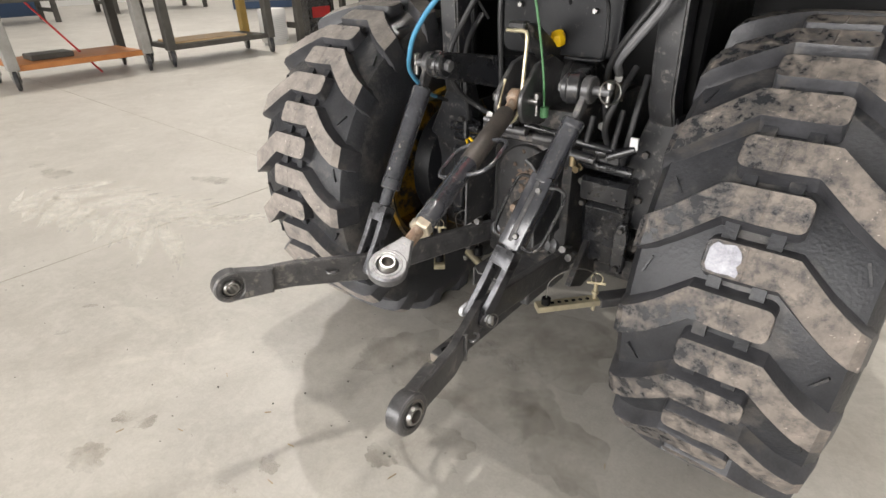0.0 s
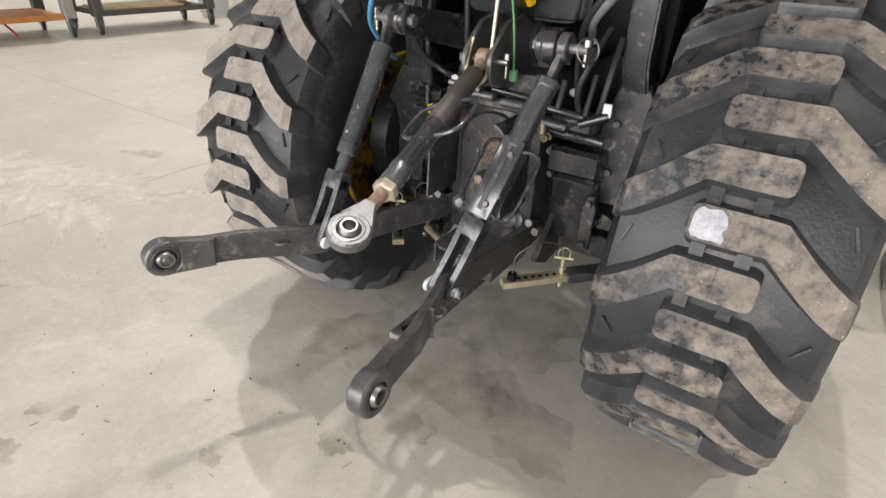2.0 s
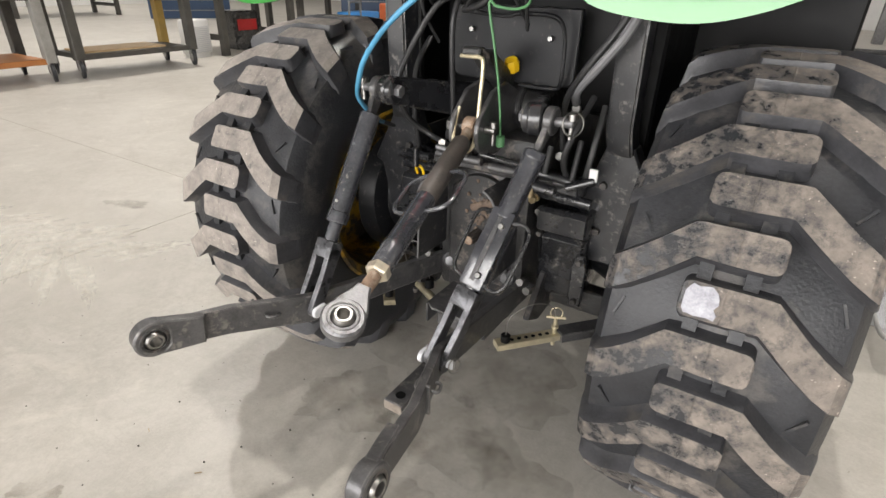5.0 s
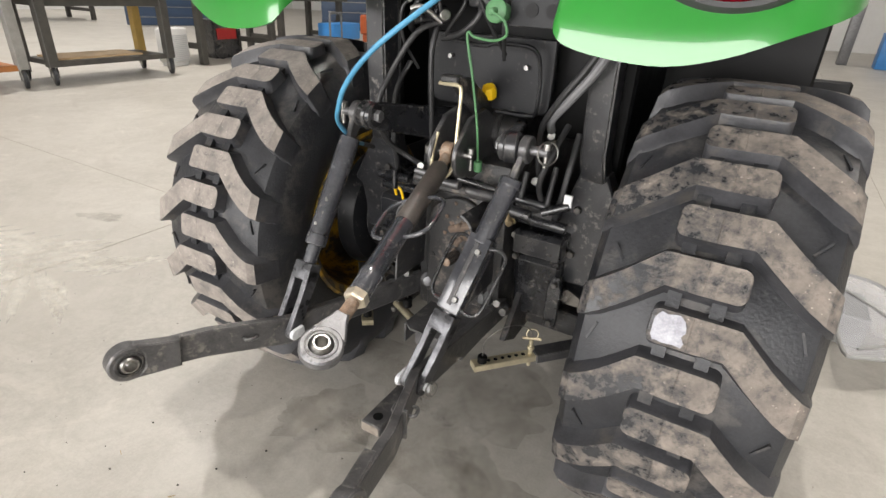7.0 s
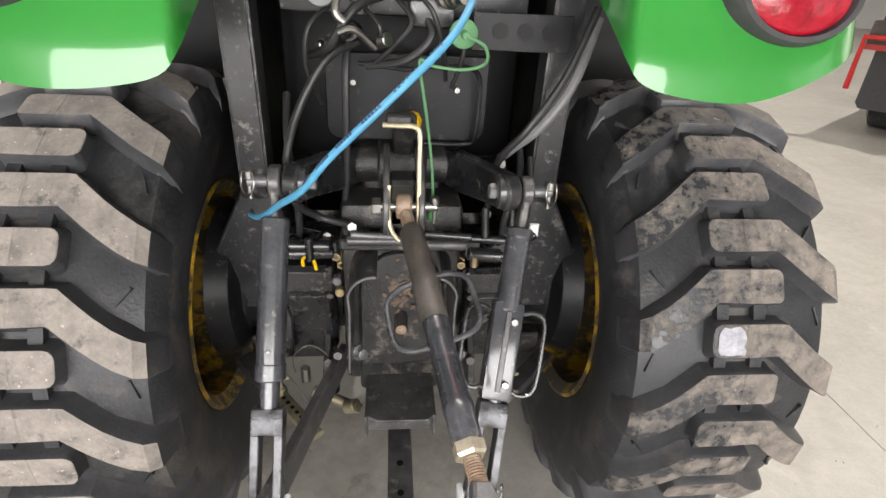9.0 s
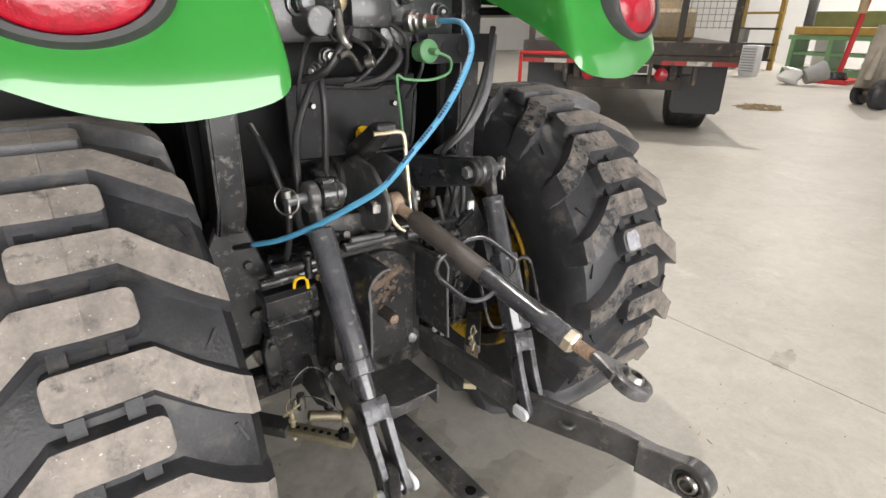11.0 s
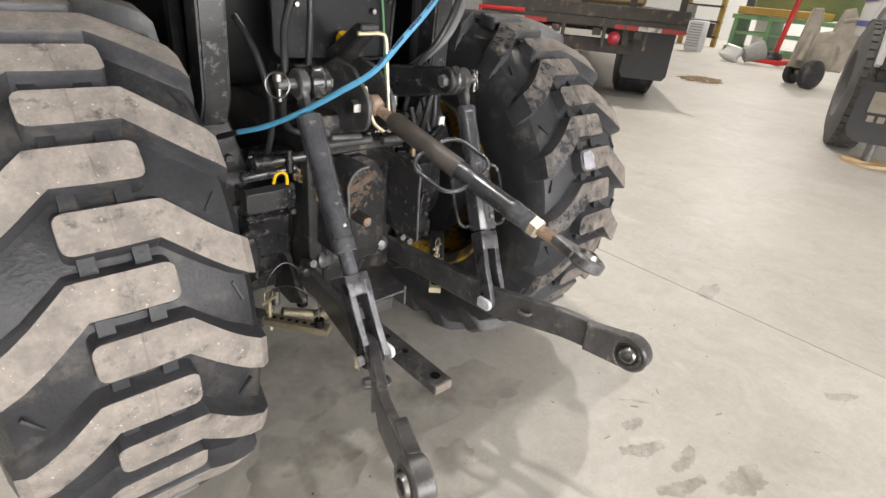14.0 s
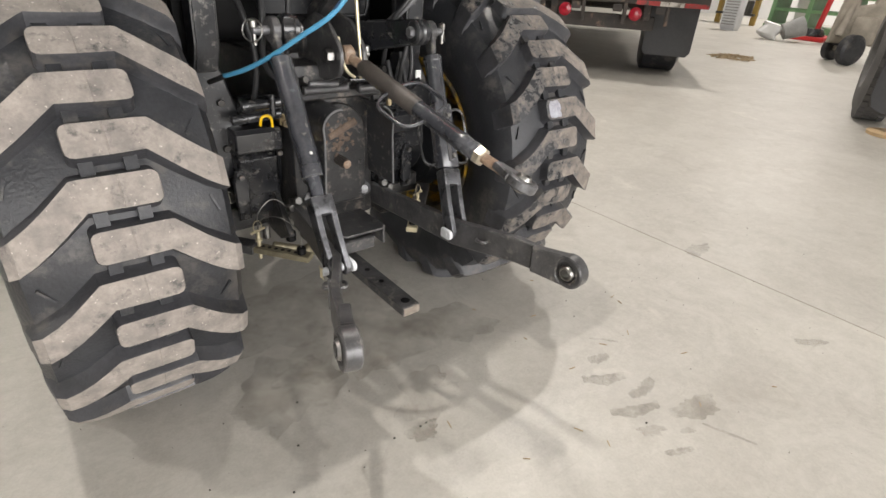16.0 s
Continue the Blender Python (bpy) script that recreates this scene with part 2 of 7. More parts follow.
WOOD = mat("orange_board", (0.42, 0.17, 0.05), (0.32, 0.12, 0.035), rough=0.55, scale=6, bump=0.1)
PLY = mat("pale_plywood", (0.58, 0.42, 0.24), (0.45, 0.31, 0.17), rough=0.65, scale=7, bump=0.1)
BENCH = mat("dark_bench_steel", (0.075, 0.07, 0.06), (0.04, 0.038, 0.034), rough=0.55, scale=6, bump=0.15)
BENCHGREY = mat("grey_bench_steel", (0.30, 0.29, 0.27), (0.2, 0.195, 0.18), rough=0.5, scale=6, bump=0.1)
BENCHYEL = mat("ochre_bench_paint", (0.42, 0.27, 0.06), (0.3, 0.2, 0.05), rough=0.5, scale=6, bump=0.1)
TRUCKTYRE = mat("dusty_truck_tyre", (0.13, 0.125, 0.12), (0.07, 0.068, 0.066), rough=0.7, scale=5, bump=0.2)
RUSTYBED = mat("rusty_truck_bed", (0.07, 0.058, 0.05), (0.03, 0.027, 0.025), rough=0.7, scale=4, bump=0.3, c3=(0.2, 0.14, 0.1), c3_at=0.62, c3_scale=8)
MACHGREEN = mat("pale_green_machine", (0.18, 0.33, 0.16), (0.13, 0.25, 0.12), rough=0.5, scale=3, bump=0.1)
MACHOLIVE = mat("olive_machine", (0.20, 0.24, 0.10), (0.14, 0.17, 0.08), rough=0.55, scale=3, bump=0.1)
ORANGE = mat("orange_paint", (0.55, 0.13, 0.04), (0.45, 0.1, 0.03), rough=0.45, scale=5, bump=0.05)
REDPAINT = mat("red_paint", (0.55, 0.02, 0.02), (0.4, 0.02, 0.02), rough=0.4, scale=5, bump=0.05)
BLUEPAINT = mat("blue_paint", (0.05, 0.25, 0.62), (0.04, 0.2, 0.5), rough=0.4, scale=5, bump=0.03)
GRIMYWHITE = mat("grimy_white_tape", (0.6, 0.57, 0.52), (0.3, 0.27, 0.23), rough=0.5, scale=9, c3=(0.12, 0.1, 0.08), c3_at=0.56, c3_scale=8)
GRIMYRED = mat("grimy_red_tape", (0.45, 0.03, 0.025), (0.25, 0.02, 0.02), rough=0.5, scale=9, c3=(0.1, 0.06, 0.05), c3_at=0.58, c3_scale=8)
STRIPEBLUE = mat("violet_blue_stripe", (0.06, 0.07, 0.32), (0.05, 0.06, 0.27), rough=0.4, scale=5, bump=0.02)
NAVY = mat("navy_cabinet", (0.03, 0.06, 0.12), (0.025, 0.05, 0.1), rough=0.4, scale=5, bump=0.03)
TEAL = mat("teal_grey_paint", (0.2, 0.36, 0.38), (0.16, 0.3, 0.32), rough=0.45, scale=4, bump=0.05)
BEIGE = mat("beige_dusty_casting", (0.38, 0.34, 0.28), (0.24, 0.215, 0.18), rough=0.7, scale=5, bump=0.15)
GREYBUCKET = mat("grey_plastic", (0.32, 0.32, 0.31), (0.25, 0.25, 0.24), rough=0.55, scale=8, bump=0.05)
STRAW = mat("straw_debris", (0.42, 0.33, 0.2), (0.3, 0.22, 0.13), rough=0.8, scale=20, bump=0.3)
MUD = mat("dry_mud", (0.19, 0.137, 0.102), (0.085, 0.064, 0.05), rough=0.9, scale=20, fine=150, bump=0.8)


RUBBER.node_tree.nodes["Principled BSDF"].inputs["Specular IOR Level"].default_value = 0.35
for gm in (GREEN, REDLENS):
    gm.node_tree.nodes["Principled BSDF"].inputs["Coat Roughness"].default_value = 0.05
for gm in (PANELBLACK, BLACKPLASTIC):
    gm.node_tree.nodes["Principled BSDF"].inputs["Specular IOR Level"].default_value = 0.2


def floor_material():
    m = bpy.data.materials.new("polished_concrete")
    m.use_nodes = True
    nt = m.node_tree
    b = nt.nodes["Principled BSDF"]
    L = nt.links.new
    tc = nt.nodes.new("ShaderNodeTexCoord")

    def noi(scale, detail=6, rough=0.6, dist=0.0):
        n = nt.nodes.new("ShaderNodeTexNoise")
        n.inputs["Scale"].default_value = scale
        n.inputs["Detail"].default_value = detail
        n.inputs["Roughness"].default_value = rough
        n.inputs["Distortion"].default_value = dist
        L(tc.outputs["Object"], n.inputs["Vector"])
        return n.outputs[0]

    def ramp(v, a, ca, bpos, cb):
        r = nt.nodes.new("ShaderNodeValToRGB")
        r.color_ramp.elements[0].position, r.color_ramp.elements[1].position = a, bpos
        r.color_ramp.elements[0].color, r.color_ramp.elements[1].color = (*ca, 1), (*cb, 1)
        L(v, r.inputs[0])
        return r.outputs[0]

    def mix(f, a, c, k=None):
        mx = nt.nodes.new("ShaderNodeMix")
        mx.data_type = "RGBA"
        if k:
            mu = nt.nodes.new("ShaderNodeMath")
            mu.operation = "MULTIPLY"
            mu.inputs[1].default_value = k
            L(f, mu.inputs[0])
            f = mu.outputs[0]
        L(f, mx.inputs[0])
        L(a, mx.inputs[6])
        if isinstance(c, tuple):
            mx.inputs[7].default_value = (*c, 1)
        else:
            L(c, mx.inputs[7])
        return mx.outputs[2]

    base = ramp(noi(0.9, 8, 0.6, 0.4), 0.32, (0.36, 0.34, 0.302), 0.68, (0.50, 0.478, 0.432))
    grain = ramp(noi(120, 3), 0.3, (0.0, 0.0, 0.0), 0.7, (1, 1, 1))
    col = mix(grain, base, (0.26, 0.24, 0.21), 0.34)
    mid = ramp(noi(32, 6, 0.7, 0.3), 0.4, (0, 0, 0), 0.64, (1, 1, 1))
    col = mix(mid, col, (0.56, 0.535, 0.487), 0.3)
    dark = ramp(noi(1.7, 10, 0.55, 1.2), 0.60, (0, 0, 0), 0.70, (1, 1, 1))
    col = mix(dark, col, (0.28, 0.25, 0.21), 0.32)
    pale = ramp(noi(2.3, 9, 0.65, 0.8), 0.62, (0, 0, 0), 0.72, (1, 1, 1))
    col = mix(pale, col, (0.66, 0.63, 0.56), 0.5)
    spots = ramp(noi(5.0, 6, 0.55, 0.6), 0.68, (0, 0, 0), 0.78, (1, 1, 1))
    col = mix(spots, col, (0.27, 0.245, 0.205), 0.2)
    blotch = ramp(noi(9.0, 8, 0.7, 0.5), 0.35, (0, 0, 0), 0.65, (1, 1, 1))
    col = mix(blotch, col, (0.33, 0.31, 0.27), 0.4)
    veil = ramp(noi(3.4, 12, 0.75, 1.6), 0.45, (0, 0, 0), 0.62, (1, 1, 1))
    col = mix(veil, col, (0.53, 0.51, 0.468), 0.3)
    speck = ramp(noi(60.0, 2, 0.3), 0.80, (0, 0, 0), 0.83, (1, 1, 1))
    col = mix(speck, col, (0.17, 0.15, 0.13), 0.6)
    mp = nt.nodes.new("ShaderNodeMapping")
    mp.inputs["Rotation"].default_value = (0, 0, 0.6)
    mp.inputs["Scale"].default_value = (2.0, 26.0, 1.0)
    L(tc.outputs["Object"], mp.inputs["Vector"])
    sc = nt.nodes.new("ShaderNodeTexNoise")
    sc.inputs["Scale"].default_value, sc.inputs["Detail"].default_value, sc.inputs["Distortion"].default_value = 2.2, 5, 0.5
    L(mp.outputs[0], sc.inputs["Vector"])
    streak = ramp(sc.outputs[0], 0.62, (0, 0, 0), 0.72, (1, 1, 1))
    col = mix(streak, col, (0.36, 0.335, 0.29), 0.35)
    L(col, b.inputs["Base Color"])
    rg = nt.nodes.new("ShaderNodeMapRange")
    rg.inputs[3].default_value, rg.inputs[4].default_value = 0.3, 0.55
    L(noi(3.0, 8, 0.6), rg.inputs[0])
    L(rg.outputs[0], b.inputs["Roughness"])
    bp = nt.nodes.new("ShaderNodeBump")
    bp.inputs["Strength"].default_value = 0.08
    bp.inputs["Distance"].default_value = 0.003
    L(noi(60, 6, 0.6), bp.inputs["Height"])
    L(bp.outputs[0], b.inputs["Normal"])
    return m


CONCRETE = floor_material()


def worn_film(name, c1, c2, rough, scale, lo, hi, most):
    """A thin film that breaks up into patches."""
    m = mat(name, c1, c2, rough=rough, scale=14, fine=90, bump=0.05)
    nt = m.node_tree
    b = nt.nodes["Principled BSDF"]
    tc = nt.nodes.new("ShaderNodeTexCoord")
    n = nt.nodes.new("ShaderNodeTexNoise")
    n.inputs["Scale"].default_value, n.inputs["Detail"].default_value, n.inputs["Roughness"].default_value = scale, 8, 0.65
    r = nt.nodes.new("ShaderNodeMapRange")
    r.inputs[1].default_value, r.inputs[2].default_value, r.inputs[3].default_value, r.inputs[4].default_value = lo, hi, 0.0, most
    nt.links.new(tc.outputs["Object"], n.inputs["Vector"])
    nt.links.new(n.outputs[0], r.inputs[0])
    nt.links.new(r.outputs[0], b.inputs["Alpha"])
    return m


STAIN = worn_film("damp_stain", (0.27, 0.235, 0.19), (0.33, 0.3, 0.25), 0.25, 9, 0.36, 0.7, 0.45)
SCUFF = worn_film("pale_scuff", (0.8, 0.77, 0.7), (0.7, 0.67, 0.61), 0.6, 12, 0.3, 0.72, 0.75)
WETMARK = worn_film("damp_lug_print", (0.2, 0.18, 0.15), (0.27, 0.245, 0.2), 0.2, 22, 0.3, 0.7, 0.42)
# old oil, with the tractor's floor shade put into the same brown
OIL_SHADE = worn_film("old_oil_and_shade", (0.15, 0.125, 0.095), (0.22, 0.19, 0.15), 0.4, 6, 0.38, 0.75, 0.34)
JOINT = mat("dark_joint", (0.35, 0.32, 0.27), (0.27, 0.245, 0.2), rough=0.8, scale=12, bump=0.1)
EMIT = bpy.data.materials.new("lamp_glow")
EMIT.use_nodes = True
EMIT.node_tree.nodes["Principled BSDF"].inputs["Emission Color"].default_value = (1, 0.97, 0.92, 1)
EMIT.node_tree.nodes["Principled BSDF"].inputs["Emission Strength"].default_value = 6.0
HAZE = bpy.data.materials.new("bright_daylight_panel")
HAZE.use_nodes = True
HAZE.node_tree.nodes["Principled BSDF"].inputs["Emission Color"].default_value = (0.95, 0.98, 1, 1)
HAZE.node_tree.nodes["Principled BSDF"].inputs["Emission Strength"].default_value = 1.2


# ---- mesh helpers ----
def V(*a):
    return Vector(a)


def bm_new():
    return bmesh.new()


def part(name, bm, material, parent=None, label="", sharp=35, smooth=True):
    """Links a bmesh as one mesh object, in world places, under parent."""
    me = bpy.data.meshes.new(name)
    bmesh.ops.recalc_face_normals(bm, faces=bm.faces)
    bm.to_mesh(me)
    bm.free()
    for mm in material if isinstance(material, (list, tuple)) else [material]:
        me.materials.append(mm)
    if smooth:
        me.polygons.foreach_set("use_smooth", [True] * len(me.polygons))
        me.set_sharp_from_angle(angle=radians(sharp))
    ob = new(name, me)
    if parent is not None:
        ob.parent = parent
        ob.matrix_parent_inverse = parent.matrix_basis.inverted()
    return tagged(ob, label) if label else ob


def thing(name, label, category, at=(0, 0, 0), group="", kind=""):
    ob = new(name)
    ob.matrix_basis = Matrix.Translation(at)
    ob.empty_display_size = 0.1
    return tagged(ob, label, category, group, kind)


def basis(o, xd, yd):
    """A matrix with its x axis along xd and its y axis near yd."""
    x = Vector(xd).normalized()
    z = x.cross(Vector(yd)).normalized()
    y = z.cross(x)
    return Matrix.Translation(o) @ Matrix((x, y, z)).transposed().to_4x4()


def add_box(bm, c, size, m=None, bev=0.0, seg=1):
    b2 = bmesh.new()
    bmesh.ops.create_cube(b2, size=1.0)
    bmesh.ops.scale(b2, vec=size, verts=b2.verts)
    if bev:
        bmesh.ops.bevel(b2, geom=b2.edges[:], offset=min(bev, min(size) * 0.45), segments=seg, affect="EDGES", profile=0.5)
    bmesh.ops.translate(b2, vec=c, verts=b2.verts)
    merge(bm, b2, m)
    return bm


def merge(bm, b2, m=None):
    if m is not None:
        bmesh.ops.transform(b2, matrix=m, verts=b2.verts)
    me = bpy.data.meshes.new("tmp")
    b2.to_mesh(me)
    b2.free()
    bm.from_mesh(me)
    bpy.data.meshes.remove(me)
    return bm


def add_lathe(bm, prof, m, seg=32, closed=False):
    """prof: (along, radius) pairs round the local x axis of m."""
    rings = []
    for a, r in prof:
        if r < 1e-5:
            rings.append([bm.verts.new(m @ V(a, 0, 0))])
        else:
            rings.append([bm.verts.new(m @ V(a, r * math.cos(2 * math.pi * k / seg), r * math.sin(2 * math.pi * k / seg))) for k in range(seg)])
    if closed:
        rings.append(rings[0])
    for r0, r1 in zip(rings, rings[1:]):
        for k in range(seg):
            a, b, c, d = r0[k % len(r0)], r0[(k + 1) % len(r0)], r1[(k + 1) % len(r1)], r1[k % len(r1)]
            vs = []
            for v in (a, b, c, d):
                if v not in vs:
                    vs.append(v)
            if len(vs) > 2:
                bm.faces.new(vs)
    return bm


def add_rod(bm, p0, p1, r, r1=None, seg=20, bev=0.002):
    p0, p1 = Vector(p0), Vector(p1)
    d = p1 - p0
    ln = d.length
    up = V(0, 0, 1) if abs(d.normalized().z) < 0.9 else V(0, 1, 0)
    r1 = r if r1 is None else r1
    bev = min(bev, ln * 0.3, r * 0.4)
    return add_lathe(bm, [(0, 0), (0, r - bev), (bev, r), (ln - bev, r1), (ln, r1 - bev), (ln, 0)], basis(p0, d, up), seg)


def smooth_path(pts, n=8, loop=False):
    pts = [Vector(p) for p in pts]
    out = []
    N = len(pts)
    for i in range(N if loop else N - 1):
        if loop:
            p0, p1, p2, p3 = pts[i - 1], pts[i], pts[(i + 1) % N], pts[(i + 2) % N]
        else:
            p0, p1, p2, p3 = pts[max(i - 1, 0)], pts[i], pts[i + 1], pts[min(i + 2, N - 1)]
        for k in range(n):
            t = k / n
            out.append(0.5 * ((2 * p1) + (p2 - p0) * t + (2 * p0 - 5 * p1 + 4 * p2 - p3) * t * t + (3 * p1 - p0 - 3 * p2 + p3) * t ** 3))
    if not loop:
        out.append(pts[-1])
    return out


def add_tube(bm, pts, r, seg=10, n=8, smooth=True, loop=False):
    path = smooth_path(pts, n, loop) if smooth else [Vector(p) for p in pts]
    rings = []
    up = V(0.13, 0.21, 0.97)
    N = len(path)
    for i, p in enumerate(path):
        d = (path[(i + 1) % N if loop else min(i + 1, N - 1)] - path[i - 1 if loop else max(i - 1, 0)]).normalized()
        s = d.cross(up)
        s = s.normalized() if s.length > 1e-4 else d.orthogonal().normalized()
        up = s.cross(d).normalized()
        rings.append([bm.verts.new(p + r * (math.cos(2 * math.pi * k / seg) * s + math.sin(2 * math.pi * k / seg) * up)) for k in range(seg)])
    pairs = list(zip(rings, rings[1:])) + ([(rings[-1], rings[0])] if loop else [])
    for a, b in pairs:
        for k in range(seg):
            bm.faces.new((a[k], a[(k + 1) % seg], b[(k + 1) % seg], b[k]))
    if not loop:
        bm.faces.new(rings[0][::-1])
        bm.faces.new(rings[-1])
    return bm


def add_plate(bm, pts, thick, m, bev=0.0):
    """A flat outline in the local xy plane, thick along local z (centred)."""
    b2 = bmesh.new()
    f = b2.faces.new([b2.verts.new((x, y, -thick / 2)) for x, y in pts])
    ex = bmesh.ops.extrude_face_region(b2, geom=[f])
    bmesh.ops.translate(b2, vec=(0, 0, thick), verts=[v for v in ex["geom"] if isinstance(v, bmesh.types.BMVert)])
    bmesh.ops.recalc_face_normals(b2, faces=b2.faces)
    if bev:
        bmesh.ops.bevel(b2, geom=[e for e in b2.edges if abs(e.verts[0].co.z - e.verts[1].co.z) < 1e-6], offset=bev, segments=1, affect="EDGES")
    return merge(bm, b2, m)


def arc(cx, cy, r, a0, a1, n=8):
    return [(cx + r * math.cos(radians(a0 + (a1 - a0) * k / n)), cy + r * math.sin(radians(a0 + (a1 - a0) * k / n))) for k in range(n + 1)]


def add_hex(bm, p, d, r, h):
    p, d = Vector(p), Vector(d).normalized()
    up = V(0, 0, 1) if abs(d.z) < 0.9 else V(0, 1, 0)
    return add_lathe(bm, [(0, 0), (0, r), (h * 0.8, r), (h, r * 0.85), (h, 0)], basis(p, d, up), 6)


def add_ring(bm, c, axis, R, r, seg=28, tube=8):
    m = basis(c, axis, V(0.3, 0.4, 0.87))
    return add_lathe(bm, [(r * math.cos(2 * math.pi * k / tube), R + r * math.sin(2 * math.pi * k / tube)) for k in range(tube)], m, seg, closed=True)


def add_eye(bm, c, axis, r_out, r_in, thick, seg=32):
    """A flat ring with a through hole."""
    m = basis(c, axis, V(0.2, 0.3, 0.93))
    h, b = thick / 2, min(0.004, thick * 0.15)
    return add_lathe(bm, [(-h, r_in), (-h, r_out - b), (-h + b, r_out), (h - b, r_out), (h, r_out - b), (h, r_in)], m, seg, closed=True)


# ---- structure ----
X0, X1, Y0, Y1, HALL = -25.0, 27.0, -10.0, 24.0, 10.8


def slab(name, c, size, material, label):
    bm = bm_new()
    add_box(bm, c, size)
    ob = part(name, bm, material, smooth=False)
    return tagged(ob, label, name.split("_")[0], kind="structure")


floor = slab("floor", ((X0 + X1) / 2, (Y0 + Y1) / 2, -0.1), (X1 - X0, Y1 - Y0, 0.2), CONCRETE, "worn polished grey concrete workshop floor with stains")
slab("wall_west", (X0 - 0.15, (Y0 + Y1) / 2, HALL / 2), (0.3, Y1 - Y0, HALL), WALLWHITE, "white panelled workshop wall behind the benches")
slab("wall_east", (X1 + 0.15, (Y0 + Y1) / 2, HALL / 2), (0.3, Y1 - Y0, HALL), WALLWHITE, "white panelled workshop wall behind the machines")
slab("wall_north", ((X0 + X1) / 2, Y1 + 0.15, HALL / 2), (X1 - X0 + 0.6, 0.3, HALL), WALLWHITE, "white panelled workshop wall past the tractor")
# south wall with a wide open shop door
DX0, DX1, DZ = -8.5, 6.5, 4.8
slab("wall_south_a", ((X0 + DX0) / 2, Y0 - 0.15, HALL / 2), (DX0 - X0, 0.3, HALL), WALLWHITE, "plain white workshop wall beside the door")
slab("wall_south_b", ((X1 + DX1) / 2, Y0 - 0.15, HALL / 2), (X1 - DX1, 0.3, HALL), WALLWHITE, "plain white workshop wall beside the door")
slab("wall_south_c", ((DX0 + DX1) / 2, Y0 - 0.15, (HALL + DZ) / 2), (DX1 - DX0, 0.3, HALL - DZ), WALLWHITE, "plain white workshop wall above the door")
slab("backdrop", ((DX0 + DX1) / 2, Y0 - 1.4, 3.2), (36, 0.05, 7.2), HAZE, "bright daylight outside the open shop door")
slab("ground", ((DX0 + DX1) / 2, Y0 - 0.85, -0.05), (32, 1.1, 0.1), CONCRETE, "concrete apron outside the door")
sky = bpy.data.lights.new("door_daylight", "AREA")
sky.shape, sky.size, sky.size_y, sky.energy, sky.color = "RECTANGLE", DX1 - DX0 - 0.4, DZ - 0.4, DOOR_W, (1.0, 0.965, 0.945)
sky_ob = new("door_daylight", sky)
sky_ob.matrix_basis = look(((DX0 + DX1) / 2, Y0 - 0.05, DZ / 2 + 0.1), ((DX0 + DX1) / 2, Y0 + 5, DZ / 2 + 0.1))
slab("ceiling", ((X0 + X1) / 2, (Y0 + Y1) / 2, HALL + 0.1), (X1 - X0, Y1 - Y0, 0.2), CEILGREY, "plain grey panelled workshop ceiling")
for jx, ya, yb in ((-2.3, -9, 20), (1.78, -9, 20)):
    slab("floor_joint", (jx, (ya + yb) / 2, 0.0006), (0.0035, yb - ya, 0.0024), JOINT, "narrow dark saw-cut joint in the concrete floor")
slab("floor_joint", (-7.3, 0.55, 0.0006), (9.99, 0.0035, 0.003), JOINT, "narrow dark saw-cut joint in the concrete floor")


def stain(cx, cy, rx, ry, turn, material, label, seed, z=0.0018, rag=0.35):
    rnd = random.Random(seed)
    n = 72
    ph = [rnd.uniform(0, 6.28) for _ in range(4)]
    bm = bm_new()
    vs = []
    for k in range(n):
        a = 2 * math.pi * k / n
        r = 1 + rag * (0.5 * math.sin(2 * a + ph[0]) + 0.35 * math.sin(3 * a + ph[1]) + 0.3 * math.sin(5 * a + ph[2]) + 0.25 * math.sin(11 * a + ph[3]) + 0.12 * rnd.uniform(-1, 1))
        x, y = rx * r * math.cos(a), ry * r * math.sin(a)
        c, s = math.cos(radians(turn)), math.sin(radians(turn))
        vs.append(bm.verts.new((cx + c * x - s * y, cy + s * x + c * y, z)))
    bm.faces.new(vs)
    ob = part("floor_stain", bm, material, smooth=False)
    return tagged(ob, label, "stain", group="floor stains", kind="structure")


# ceiling lamps: round high bays
def high_bay(x, y, watts):
    lamp = thing("ceiling_lamp", "round white high-bay lamp hanging under the workshop ceiling", "lamp", (x, y, LAMP_Z), "ceiling lamps")
    bm = bm_new()
    add_lathe(bm, [(0.02, 0), (0.02, 0.21), (0.0, 0.23), (0.0, 0.25), (0.06, 0.25), (0.12, 0.12), (0.28, 0.1), (0.28, 0)], basis((x, y, LAMP_Z), (0, 0, 1), (0, 1, 0)), 28)
    part("housing", bm, BLACK, lamp)
    bm = bm_new()
    add_rod(bm, (x, y, LAMP_Z + 0.27), (x, y, HALL), 0.006, seg=8)
    part("cable", bm, BLACKHOSE, lamp)
    data = bpy.data.lights.new("high_bay_light", "AREA")
    data.shape, data.size, data.energy, data.color = "DISK", 0.12, watts, (1.0, 0.94, 0.88)
    data.spread = radians(140)
    ob = new("high_bay_light", data)
    ob.matrix_basis = Matrix.Translation((x, y, LAMP_Z - 0.02))
    return lamp


for lamp_row in LAMPS:
    high_bay(*lamp_row)


def bolts(parent, material, rows, d, r, h, label="", name="bolt"):
    """Hexagon heads, one object each."""
    for p in rows:
        bm = bm_new()
        add_hex(bm, p, d, r, h)
        part(name, bm, material, parent, label)


# ---- the tractor ----
TYRE_R, TYRE_Z, TYRE_Y, PITCH = 0.6345, 0.602, -0.026, 19.55
tractor = thing("tractor", "green compact tractor with black hitch and dusty lugged tyres", "tractor")


